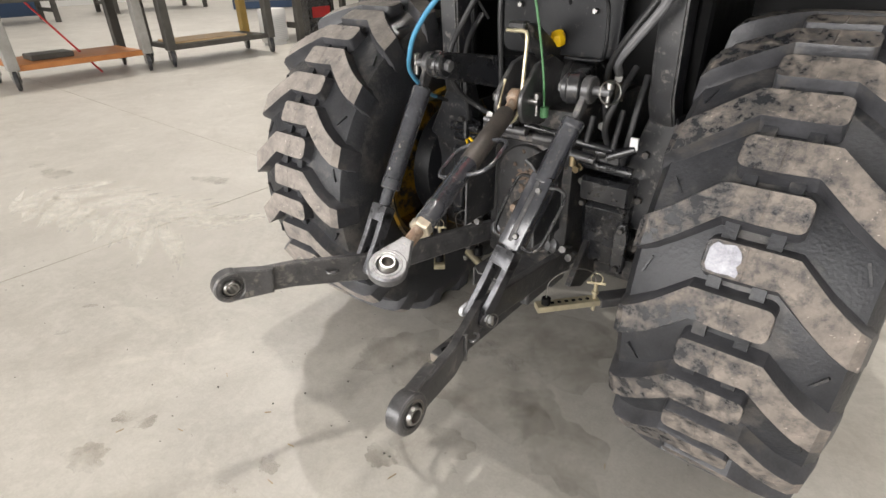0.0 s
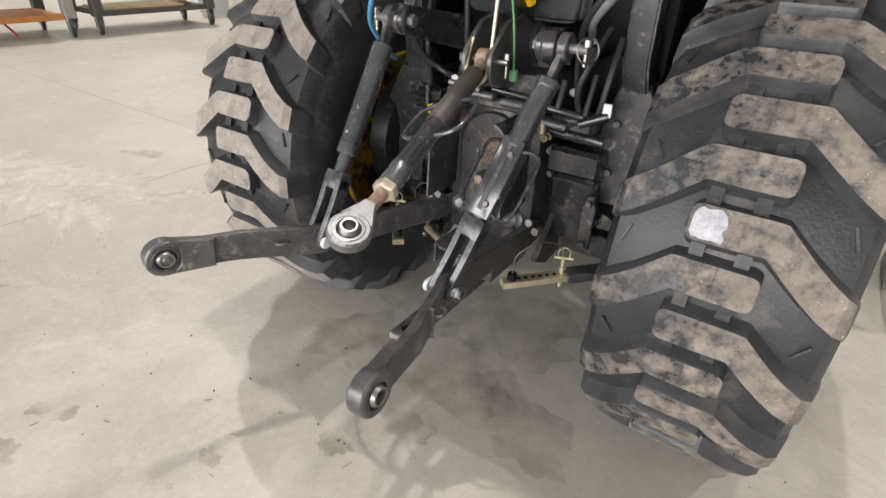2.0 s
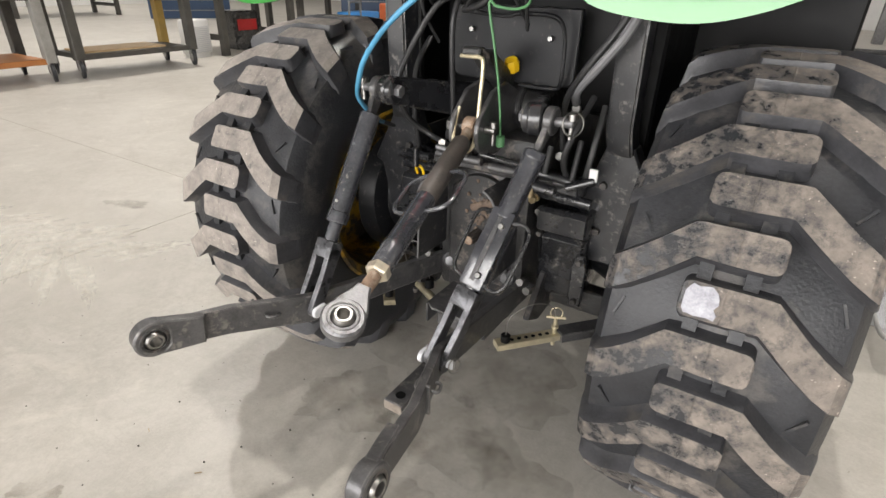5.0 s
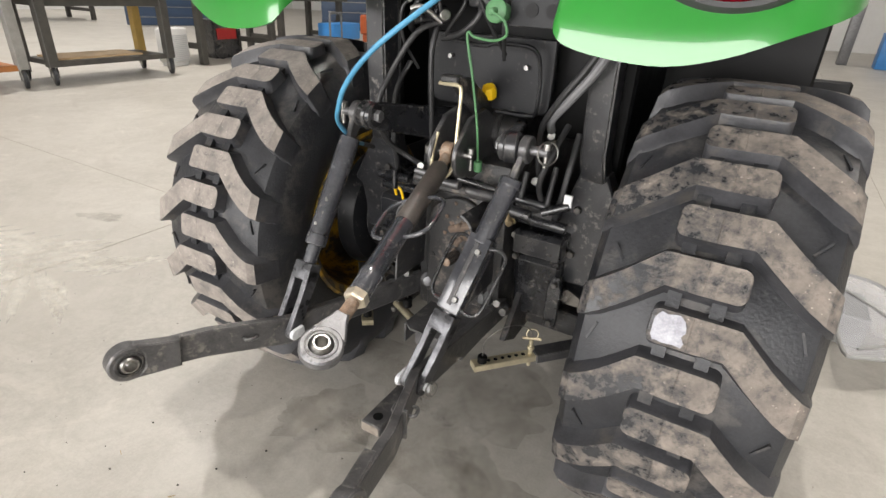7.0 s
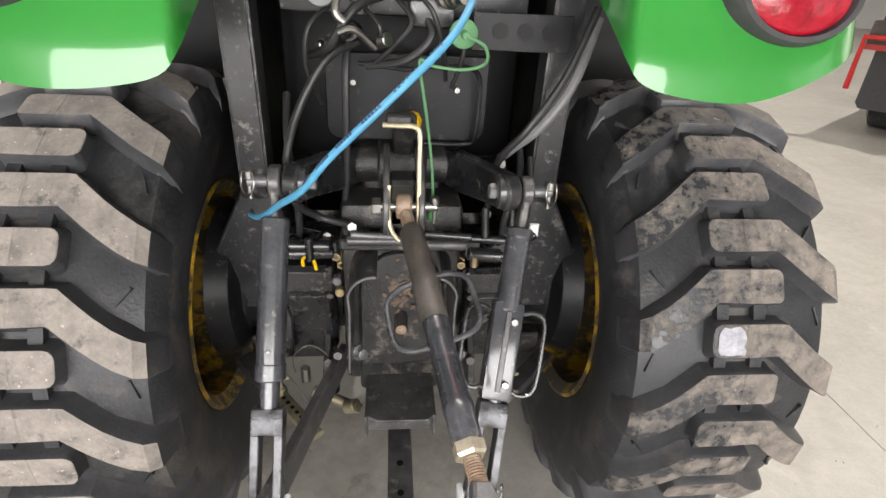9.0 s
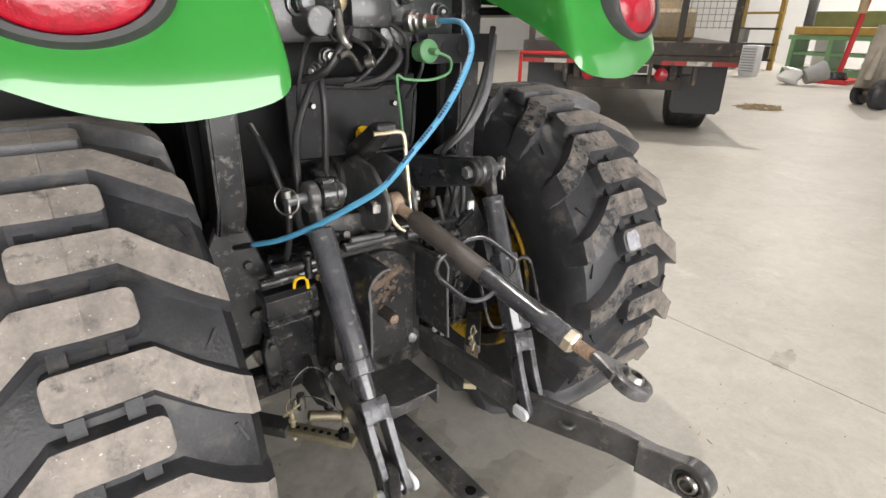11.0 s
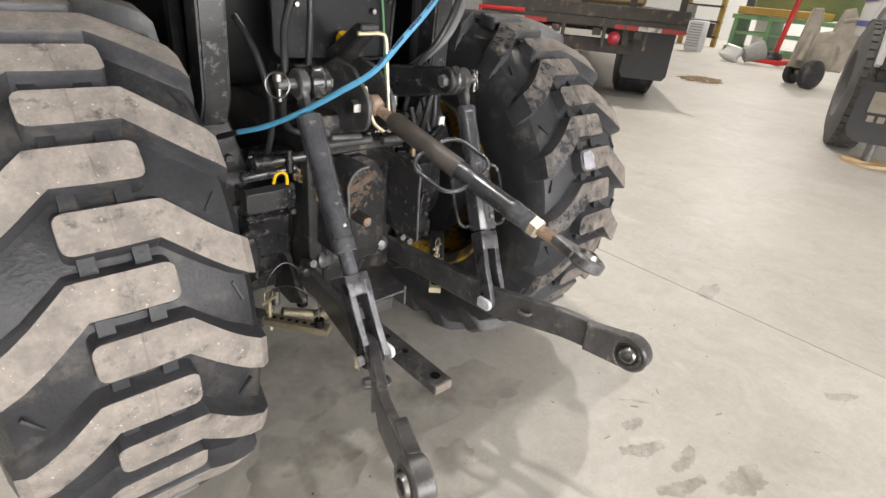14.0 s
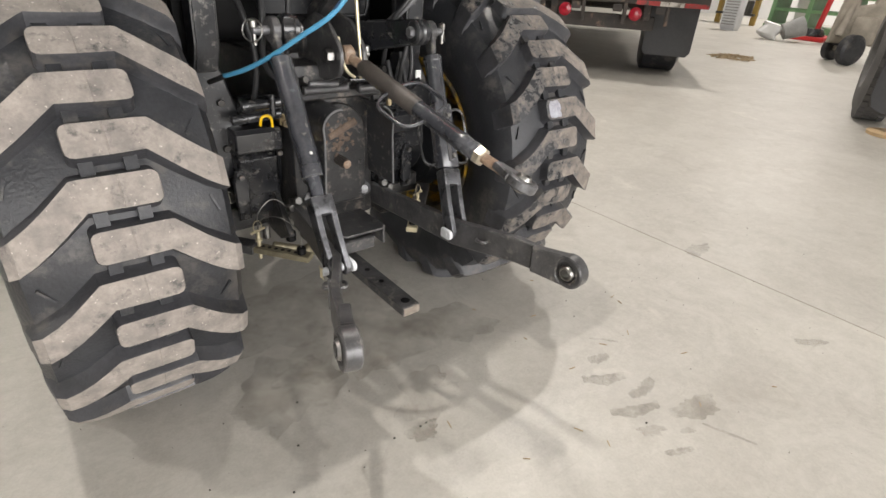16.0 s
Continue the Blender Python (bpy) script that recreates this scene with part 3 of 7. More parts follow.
def lug_mesh(s, top):
    """One bar lug round the x axis at the rear (-y) side. s: the side of its shoulder."""
    bm = bm_new()
    top_r, low_r = TYRE_R, TYRE_R - 0.039
    stations = [  # x, upper and lower edge (deg), top radius, base radius
        (-0.0755, 1.6, -1.6, top_r - 0.004, low_r),
        (-0.0735, 2.3, -2.3, top_r - 0.002, low_r),
        (-0.068, 2.85, -2.85, top_r - 0.0006, low_r),
        (-0.059, 3.1, -3.1, top_r, low_r),
        (-0.0025, 3.1, -3.1, top_r, low_r),
        (0.0, 3.1, -3.1, top_r + 0.0014, low_r),
        (0.0025, 3.1, -3.1, top_r, low_r),
        (0.066, 3.1, -2.9, top_r, low_r),
        (0.083, 3.0, -4.2, top_r, low_r),
        (0.110, 0.8, -6.3, top_r - 0.001, low_r - 0.001),
        (0.140, -1.6, -8.5, top_r - 0.003, low_r - 0.003),
        (0.170, -3.7, -10.5, top_r - 0.007, low_r - 0.008),
        (0.200, -5.5, -12.1, top_r - 0.014, low_r - 0.02),
        (0.218, -6.4, -12.7, top_r - 0.03, low_r - 0.04),
        (0.230, -7.4, -13.2, top_r - 0.085, low_r - 0.075),
    ]
    rows = []
    for x, up, dn, rt, rb in stations:
        row = []
        wide = 1.25 if rt > 0.6 else 0.3
        for da, r in ((dn - wide, rb), (dn - 0.55, rb + 0.012), (dn - 0.3, rt - 0.007), (dn, rt), (up, rt), (up + 0.3, rt - 0.007), (up + 0.55, rb + 0.012), (up + wide, rb)):
            a = radians(da)
            row.append(bm.verts.new((s * x, -r * math.cos(a), r * math.sin(a))))
        rows.append(row)
    for i, (r0, r1) in enumerate(zip(rows, rows[1:])):
        for k in range(7):
            f = bm.faces.new((r0[k], r0[k + 1], r1[k + 1], r1[k]))
            f.material_index = 1 if k == 3 and i < 13 else 0
    bm.faces.new(rows[0][::-1])
    bm.faces.new(rows[-1])
    bmesh.ops.recalc_face_normals(bm, faces=bm.faces)
    me = bpy.data.meshes.new("lug")
    bm.to_mesh(me)
    bm.free()
    me.materials.append(LUGSIDE)
    me.materials.append(top)
    me.polygons.foreach_set("use_smooth", [True] * len(me.polygons))
    me.set_sharp_from_angle(angle=radians(28))
    return me


def small_block(name, size):
    bm = bm_new()
    add_box(bm, (0, 0, 0), size)
    me = bpy.data.meshes.new(name)
    bm.to_mesh(me)
    bm.free()
    me.materials.append(RUBBER)
    return me


TIE_RIB = small_block("tie_rib", (0.026, 0.02, 0.062))
WEAR_RIB = small_block("wear_rib", (0.005, 0.010, 0.042))


def rear_wheel(cx, cy, side, a_outer, a_inner, top, lab):
    c = V(cx, cy, TYRE_Z)
    m = basis(c, (1, 0, 0), (0, 1, 0))
    bm = bm_new()  # yellow rim and dish
    o = side
    prof = [(-0.20, 0.325), (-0.195, 0.335), (-0.185, 0.33), (-0.17, 0.305), (-0.03, 0.285), (0.03, 0.285), (0.17, 0.305), (0.185, 0.33), (0.195, 0.335), (0.20, 0.325),
            (0.175, 0.295), (0.05, 0.27), (0.045, 0.2), (0.07, 0.1), (0.07, 0.0)]
    add_lathe(bm, [(a * o, r) for a, r in prof], m, 40)
    prof = [(-0.20, 0.325), (-0.175, 0.295), (0.035, 0.268), (0.03, 0.2), (0.055, 0.1), (0.055, 0.0)]
    add_lathe(bm, [(a * o, r) for a, r in prof], m, 40)
    rim = part("rear_wheel", bm, YELLOW, tractor, "rear wheel with a yellow rim and " + lab)
    bm = bm_new()  # carcass
    half = [(-0.185, 0.325), (-0.205, 0.36), (-0.228, 0.43), (-0.234, 0.49), (-0.226, TYRE_R - 0.09), (-0.205, TYRE_R - 0.057), (-0.15, TYRE_R - 0.042), (0, TYRE_R - 0.037)]
    prof = half + [(-a, r) for a, r in half[-2::-1]] + [(0.15, 0.34), (-0.15, 0.34)]
    add_lathe(bm, prof, m, 76, closed=True)
    part("tyre", bm, RUBBER, rim)
    # small tie ribs between the bars, slanted wear ribs on the shoulders
    for k in range(-10, 26):
        ang = radians(a_inner + PITCH * k / 2 - 4.9)
        for x in (-0.045, 0.035):
            ob = new("tie_rib", TIE_RIB)
            ob.parent = rim
            ob.matrix_basis = Matrix.Translation(c) @ Matrix.Rotation(-ang, 4, "X") @ Matrix.Translation((x, 0.033 - TYRE_R, 0))
    for k in range(-5, 13):
        for sx, a0 in ((1, a_outer if side > 0 else a_inner), (-1, a_inner if side > 0 else a_outer)):
            ang = radians(a0 + PITCH * k + 1.6)
            for dx, da in (((0.172, 0.0),) if k % 2 else ((0.183, 2.2),)):
                ob = new("wear_rib", WEAR_RIB)
                ob.parent = rim
                ob.matrix_basis = Matrix.Translation(c) @ Matrix.Rotation(-ang - radians(da), 4, "X") @ Matrix.Translation((sx * dx, 0.047 - TYRE_R if da == 0 else 0.051 - TYRE_R, 0)) @ Matrix.Rotation(radians(38 * sx if da == 0 else -20 * sx), 4, "Y")
    out, inn = (1, -1) if side > 0 else (-1, 1)
    for s, a0 in ((out, a_outer), (inn, a_inner)):
        me = lug_mesh(s, top)
        for k in range(-5, 13):
            ob = new("lug", me)
            ob.parent = rim
            ob.matrix_basis = Matrix.Translation(c) @ Matrix.Rotation(-radians(a0 + PITCH * k), 4, "X")
    return rim


right_wheel = rear_wheel(0.695, TYRE_Y, 1, 22.2, 12.7, TREAD_PATCHY, "patchy dried mud on its lugs")
rear_wheel(-0.69, TYRE_Y - 0.017, -1, 20.15, 10.4, TREAD_CLEAN, "evenly dusty lugs")


# a pale rubbed patch at the end of one lug
bm = bm_new()
grid = []
for k in range(6):
    row = []
    for n in range(6):
        a = radians(19.6 + 0.12 * math.sin(n * 2.1) + (5.2 + 0.1 * math.cos(n * 1.7) - (0.5 if n in (0, 5) else 0)) * k / 5)
        x = 0.628 + (0.058 + 0.004 * math.sin(k * 2.3)) * n / 5 + (0.006 if k in (0, 5) and n == 0 else 0)
        row.append(bm.verts.new((x, TYRE_Y - (TYRE_R + 0.0012) * math.cos(a), TYRE_Z + (TYRE_R + 0.0012) * math.sin(a))))
    grid.append(row)
for r0, r1 in zip(grid, grid[1:]):
    for n in range(5):
        bm.faces.new((r0[n], r0[n + 1], r1[n + 1], r1[n]))
part("rubbed_patch", bm, BAREPATCH, right_wheel, "pale chalky patch on one lug")


# fenders
def fender(o):
    plan = [(0.335, 0.35), (0.332, 0.1), (0.33, -0.15), (0.33, -0.38), (0.331, -0.50), (0.336, -0.57), (0.362, -0.592), (0.44, -0.592), (0.54, -0.585), (0.63, -0.568),
            (0.715, -0.545), (0.776, -0.495), (0.808, -0.415), (0.82, -0.3), (0.82, -0.1), (0.82, 0.2), (0.82, 0.35)]
    low = [1.57, 1.545, 1.51, 1.44, 1.39, 1.35, 1.318, 1.300, 1.295, 1.315, 1.352, 1.378, 1.40, 1.43, 1.46, 1.48, 1.49]
    if o > 0:
        low = [z + 0.012 for z in low]
    cx, cy = 0.55, -0.05
    pts = smooth_path([V(x, y, z) for (x, y), z in zip(plan, low)], 4)
    rows = 22
    bm = bm_new()
    grid = []
    for p in pts:
        col = []
        for k in range(rows + 1):
            v = k / rows
            z = p.z + (1.595 - p.z) * math.sin(v * math.pi / 2)
            h = max(0.0, (z - 1.36) / 0.235)
            pull = 0.075 * h + 0.02 * h ** 3 + 0.16 * max(0.0, (h - 0.84) / 0.16) ** 3
            w = min(1.0, max(0.0, (-p.y - 0.3) / 0.25))
            lip = -0.004 * max(0.0, 1 - (z - p.z) / 0.036) + 0.22 * w * max(0.0, z - p.z - 0.036)
            x = p.x + (cx - p.x) * pull
            y = p.y + (cy - p.y) * (pull * 1.1) + lip
            col.append(bm.verts.new((o * x, y, z)))
        grid.append(col)
    for a, b in zip(grid, grid[1:]):
        for k in range(rows):
            bm.faces.new((a[k], a[k + 1], b[k + 1], b[k]))
    top = [c[-1] for c in grid]
    bm.faces.new(top)
    bmesh.ops.recalc_face_normals(bm, faces=bm.faces)
    bmesh.ops.solidify(bm, geom=bm.faces[:], thickness=0.006)
    ob = part("fender", bm, GREEN, tractor, "glossy green fender over the rear tyre", sharp=50)
    # tail lamp: black oval bezel and domed red lens, facing the rear
    c = V(o * 0.605, -0.533, 1.475)
    n = V(o * 0.16, -1, 0.24).normalized()
    m = basis(c, n, V(1, 0, 0))
    m = m @ Matrix.Diagonal((1, 1.0, 0.68, 1))
    bm = bm_new()
    add_lathe(bm, [(-0.04, 0.132), (0.012, 0.128), (0.022, 0.12), (0.022, 0.108), (0.008, 0.103), (0.0, 0.0)], m, 48)
    bez = part("lamp_bezel", bm, PLASTICTRIM, ob, "black oval lamp bezel")
    bm = bm_new()
    add_lathe(bm, [(0.006, 0.104), (0.016, 0.102), (0.026, 0.085), (0.033, 0.05), (0.036, 0.0)], m, 48)
    part("tail_lens", bm, REDLENS, ob, "domed red tail lamp lens")
    # added near-black sheets that close in the wheel well and keep it dark
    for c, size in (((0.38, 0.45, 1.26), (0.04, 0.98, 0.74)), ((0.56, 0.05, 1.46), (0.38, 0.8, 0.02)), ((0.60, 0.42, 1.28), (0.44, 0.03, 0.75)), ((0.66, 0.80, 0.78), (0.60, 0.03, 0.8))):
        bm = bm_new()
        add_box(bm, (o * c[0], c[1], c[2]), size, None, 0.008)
        part("fender_liner", bm, BLACKPLASTIC, ob, "near-black sheet added to darken the wheel well")
    return ob


fender(1)
fender(-1)


# frame posts beside the fenders
def post(o):
    bm = bm_new()
    path = [V(o * 0.365, -0.13, 2.26), V(o * 0.352, -0.17, 1.56), V(o * 0.350, -0.165, 1.25), V(o * 0.352, -0.15, 1.02), V(o * 0.36, -0.13, 0.95)]
    b2 = bmesh.new()
    rings = []
    for p in path:
        rings.append([b2.verts.new(p + V(dx, dy, 0)) for dx, dy in ((-0.034, -0.04), (0.034, -0.04), (0.034, 0.04), (-0.034, 0.04))])
    for a, b in zip(rings, rings[1:]):
        for k in range(4):
            b2.faces.new((a[k], a[(k + 1) % 4], b[(k + 1) % 4], b[k]))
    b2.faces.new(rings[0])
    b2.faces.new(rings[-1])
    bmesh.ops.recalc_face_normals(b2, faces=b2.faces)
    bmesh.ops.bevel(b2, geom=b2.edges[:], offset=0.006, segments=2, affect="EDGES")
    merge(bm, b2)
    ob = part("frame_post", bm, BLACK_DUSTY, tractor, "scuffed black steel frame post")
    bm = bm_new()
    add_plate(bm, [(-0.04, 0.97), (0.035, 0.97), (0.12, 0.80), (0.12, 0.62), (-0.10, 0.62), (-0.09, 0.80)], 0.07,
              Matrix.Translation((o * 0.36, -0.12, 0)) @ Matrix(((o, 0, 0), (0, 0, 1), (0, 1, 0))).to_4x4(), 0.006)
    part("gusset", bm, BLACK_DUSTY, ob)
    bolts(ob, DULLBOLT, [(o * 0.33, -0.157, z) for z in (0.72, 0.86)], (0, -1, 0), 0.012, 0.012)
    return ob


post(1)
post(-1)

# axle, transmission case
for o in (1, -1):
    bm = bm_new()
    add_lathe(bm, [(0, 0.0), (0, 0.16), (0.03, 0.165), (0.05, 0.13), (0.16, 0.115), (0.24, 0.15), (0.27, 0.16), (0.27, 0.0)], basis((o * 0.16, 0, 0.64), (o, 0, 0), (0, 1, 0)), 28)
    # dark disc added over the yellow rim, in place of deep shade
    add_lathe(bm, [(0, 0), (0, 0.17), (0.02, 0.215), (0.075, 0.235), (0.075, 0.0)], basis((o * 0.43, 0, 0.63), (o, 0, 0), (0, 1, 0)), 36)
    part("axle_housing", bm, PANELBLACK, tractor, "black cast axle housing with a dark disc shading the rim")
bm = bm_new()
add_box(bm, (0, 0.25, 0.70), (0.30, 0.98, 0.54), None, 0.02, 2)
add_box(bm, (0, -0.225, 0.60), (0.22, 0.05, 0.40), None, 0.012, 2)
add_box(bm, (0, 0.2, 1.0), (0.26, 0.5, 0.16), None, 0.02, 2)
case = part("transmission_case", bm, CAST, tractor, "black cast transmission case caked with dirt")
bolts(case, CAST, [(x, -0.25, z) for x in (-0.085, 0.085) for z in (0.43, 0.53, 0.64, 0.75)], (0, -1, 0), 0.009, 0.01)
bolts(case, WORN, [(-0.13 + 0.043 * k, -0.255 - 0.01 * (k % 2), 0.90) for k in range(7)], (0, -0.3, 1), 0.011, 0.016)
bm = bm_new()
add_box(bm, (0, -0.245, 0.885), (0.30, 0.09, 0.03), None, 0.006)
part("cover_flange", bm, CAST, case)
for q0, q1, rr, mm in (((-0.13, -0.30, 0.905), (0.02, -0.30, 0.905), 0.013, WORN), ((0.05, -0.31, 0.90), (0.15, -0.31, 0.90), 0.013, WORN), ((-0.12, -0.32, 0.93), (-0.02, -0.31, 0.92), 0.008, GREYSTEEL), ((0.02, -0.31, 0.93), (0.16, -0.32, 0.925), 0.009, BLACK)):
    bm = bm_new()
    add_rod(bm, q0, q1, rr)
    part("linkage_rod", bm, mm, case)
# PTO stub and shield
bm = bm_new()
add_rod(bm, (0, -0.20, 0.662), (0, -0.245, 0.662), 0.05, seg=28)
ptobase = part("pto_seal", bm, RUST, tractor, "rusty power take-off seal housing")
bm = bm_new()
m = basis((0, -0.24, 0.662), (0, -1, 0), (0, 0, 1))
rings = []
for a, sc in ((0.0, 1), (0.072, 1), (0.080, 0.86), (0.080, 0.0)):
    if sc == 0:
        break
    rings.append([bm.verts.new(m @ V(a, sc * (0.0178 if k % 2 else 0.0155) * math.cos(math.pi * k / 12), sc * (0.0178 if k % 2 else 0.0155) * math.sin(math.pi * k / 12))) for k in range(24)])
for r0, r1 in zip(rings, rings[1:]):
    for k in range(24):
        bm.faces.new((r0[k], r0[(k + 1) % 24], r1[(k + 1) % 24], r1[k]))
bm.faces.new(rings[-1])
stub = part("pto_shaft", bm, DIRTSTEEL, ptobase, "dirty splined shaft stub with a rusty end")
bm = bm_new()
add_lathe(bm, [(0.0802, 0), (0.0802, 0.0145), (0.083, 0.0125), (0.0832, 0)], m, 24)
part("end_face", bm, RUST, stub, "rusty orange end face")
bm = bm_new()
add_box(bm, (0.045, -0.235, 0.75), (0.11, 0.02, 0.10), None, 0.01, 2)
add_rod(bm, (-0.03, -0.25, 0.74), (0.07, -0.255, 0.785), 0.014)
mud = random.Random(12)
for k in range(46):
    r = mud.uniform(0.004, 0.01)
    b2 = bmesh.new()
    bmesh.ops.create_icosphere(b2, subdivisions=2, radius=r)
    for v in b2.verts:
        v.co *= 1 + 0.5 * math.sin(260 * v.co.x + k) * math.sin(230 * v.co.z + 2 * k)
        v.co.y *= 0.4
    merge(bm, b2, Matrix.Translation((mud.gauss(0.02, 0.035), -0.26 + mud.uniform(-0.006, 0.006), mud.gauss(0.735, 0.045))))
part("dried_mud", bm, MUD, ptobase, "dried brown mud on the housing")
for o in (-1, 1):
    bm = bm_new()
    outer = [(0.128, 0.60), (0.123, 0.765)] + [(x + 0.066, z + 0.81) for x, z in arc(0, 0, 0.06, 5, 95 if o < 0 else 70, 8)]
    inner = [(0.004 + (x - 0.004) * 0.955, 0.67 + (z - 0.67) * 0.975) for x, z in outer]
    fr = [[bm.verts.new((o * x, y, z)) for x, z in o2] for o2 in (outer, inner) for y in (-0.25, -0.405)]
    for k in range(len(outer) - 1):
        for a, b in ((0, 1), (3, 2), (1, 3), (2, 0)):
            bm.faces.new((fr[a][k], fr[a][k + 1], fr[b][k + 1], fr[b][k]))
    for k in (0, len(outer) - 1):
        bm.faces.new((fr[0][k], fr[1][k], fr[3][k], fr[2][k]))
    shield = part("pto_shield", bm, BLACK_DUSTY, tractor, "curved black steel shield beside the shaft")
    bm = bm_new()
    add_tube(bm, [(o * (x + x2) / 2, -0.406, (z + z2) / 2) for (x, z), (x2, z2) in zip(outer, inner)], 0.0032, seg=8, n=3)
    part("rim", bm, GREYSTEEL, shield, "pale rubbed rim")
bm = bm_new()
add_plate(bm, [(-0.105, 0.5), (0.105, 0.5), (0.105, 0.745)] + [(x, z + 0.745) for x, z in arc(0, 0, 0.105, 0, 180, 14)], 0.02, Matrix.Translation((0, -0.248, 0)) @ Matrix(((1, 0, 0), (0, 0, -1), (0, 1, 0))).to_4x4(), 0.004)
part("rear_cover", bm, CAST, tractor, "rounded dusty cover plate behind the shaft")


# boxes beside the case
def side_box(o, y):
    bm = bm_new()
    add_box(bm, (o * 0.245, y + 0.18, 0.635), (0.145, 0.34, 0.30), None, 0.02, 3)
    ob = part("gear_cover", bm, BLACK, tractor, "stepped black gear cover beside the case")
    SB = Matrix(((0, 0, 1), (1, 0, 0), (0, 1, 0))).to_4x4()  # outline in y, z; thick along x
    bm = bm_new()
    add_plate(bm, [(y + 0.06, 0.785), (y - 0.02, 0.785), (y - 0.034, 0.772), (y - 0.03, 0.715), (y + 0.005, 0.70), (y + 0.06, 0.70)], 0.15, Matrix.Translation((o * 0.247, 0, 0)) @ SB, 0.006)
    part("upper_cap", bm, BLACK, ob)
    bm = bm_new()
    add_plate(bm, [(y + 0.06, 0.70), (y + 0.0, 0.698), (y - 0.012, 0.685), (y + 0.002, 0.60), (y + 0.02, 0.50), (y + 0.06, 0.50)], 0.132, Matrix.Translation((o * 0.25, 0, 0)) @ SB, 0.007)
    part("lower_panel", bm, BLACK, ob)
    bm = bm_new()
    add_plate(bm, [(-0.02, 0.49), (0.018, 0.49), (0.022, 0.62), (0.01, 0.66), (-0.012, 0.66), (-0.024, 0.62)], 0.02, Matrix.Translation((o * 0.315, y - 0.01, 0)) @ Matrix(((o, 0, 0), (0, 0, 1), (0, 1, 0))).to_4x4(), 0.004)
    part("mounting_ear", bm, BLACK, ob)
    bolts(ob, DULLBOLT, [(o * x, y - 0.02, z) for x, z in ((0.185, 0.70), (0.315, 0.64), (0.19, 0.51), (0.315, 0.51))], (0, -1, 0), 0.01, 0.014, "dull steel bolt head")
    for q0, q1, rr in (((o * 0.17, y - 0.02, 0.825), (o * 0.32, y - 0.01, 0.815), 0.016), ((o * 0.2, y - 0.02, 0.86), (o * 0.28, y + 0.02, 0.86), 0.02)):
        bm = bm_new()
        add_rod(bm, q0, q1, rr)
        part("pipe", bm, BLACK, ob)
    bm = bm_new()
    add_box(bm, (o * 0.22, y + 0.03, 0.84), (0.13, 0.1, 0.06), None, 0.01)
    part("valve", bm, BLACK, ob)
    return ob


side_box(1, -0.20)
side_box(-1, -0.19)

# pipe fittings on the case
for p0, p1, r, mm in (((-0.165, -0.10, 0.812), (-0.165, -0.215, 0.812), 0.0115, BRASSY), ((-0.153, -0.10, 0.789), (-0.153, -0.215, 0.789), 0.012, BRASSY),
                      ((0.122, -0.12, 0.801), (0.122, -0.24, 0.801), 0.010, BRASSY), ((0.154, -0.10, 0.80), (0.154, -0.235, 0.80), 0.0115, BRASSY), ((0.175, -0.12, 0.767), (0.175, -0.232, 0.767), 0.010, STEEL)):
    bm = bm_new()
    add_rod(bm, p0, p1, r * 0.62, seg=14)
    add_hex(bm, V(*p1), (0, 1, 0), r, 0.016)
    add_hex(bm, V(*p1) + V(0, 0.024, 0), (0, 1, 0), r * 1.15, 0.012)
    part("pipe_fitting", bm, mm, tractor, "small brass-coloured pipe fitting" if mm is BRASSY else "small bright steel pipe fitting")

# rear panel above the hitch
bm = bm_new()
add_plate(bm, arc(-0.15, 1.13, 0.03, 270, 180, 4) + [(-0.18, 1.30), (0.20, 1.30)] + arc(0.17, 1.13, 0.03, 0, -90, 4), 0.02,
          Matrix.Translation((0, -0.13, 0)) @ Matrix(((1, 0, 0), (0, 0, -1), (0, 1, 0))).to_4x4(), 0.003)
panel = part("rear_panel", bm, PANELBLACK, tractor, "flat black steel panel above the hitch")
bolts(panel, STEEL, [(-0.115, -0.14, 1.235), (0.125, -0.14, 1.225)], (0, -1, 0), 0.008, 0.016, "bright bolt head")
bm = bm_new()
add_tube(bm, [(-0.10, -0.2, 1.285), (0.02, -0.215, 1.278), (0.055, -0.21, 1.285), (0.13, -0.2, 1.285), (0.165, -0.19, 1.27), (0.175, -0.175, 1.22), (0.172, -0.165, 1.12), (0.15, -0.16, 1.10), (0.05, -0.16, 1.10)], 0.0055, seg=8)
part("bent_rod", bm, PANELBLACK, panel)
# rockshaft
bm = bm_new()
add_rod(bm, (-0.135, -0.10, 1.03), (0.135, -0.10, 1.03), 0.052, seg=28, bev=0.006)
add_rod(bm, (-0.06, -0.10, 1.03), (0.06, -0.10, 1.03), 0.066, seg=28, bev=0.006)
add_box(bm, (0, -0.06, 0.97), (0.2, 0.14, 0.1), None, 0.02, 2)
rock = part("rockshaft", bm, CAST, tractor, "dusty cast lift shaft")
bm = bm_new()
add_lathe(bm, [(0, 0), (0, 0.02), (0.02, 0.023), (0.034, 0.018), (0.036, 0)], basis((0.022, -0.15, 1.135), (0, -0.5, 1), (1, 0, 0)), 8)
part("yellow_plug", bm, YELLOWPLASTIC, rock, "bright yellow plastic plug")

# hitch lift arms, lift rods, lower links
TOPL, TOPR = V(-0.252, -0.41, 1.09), V(0.25, -0.405, 1.075)
PINL, PINR = V(-0.262, -0.728, 0.55), V(0.150, -0.715, 0.545)
EYEL, EYER = V(-0.425, -1.073, 0.59), V(0.243, -1.086, 0.555)


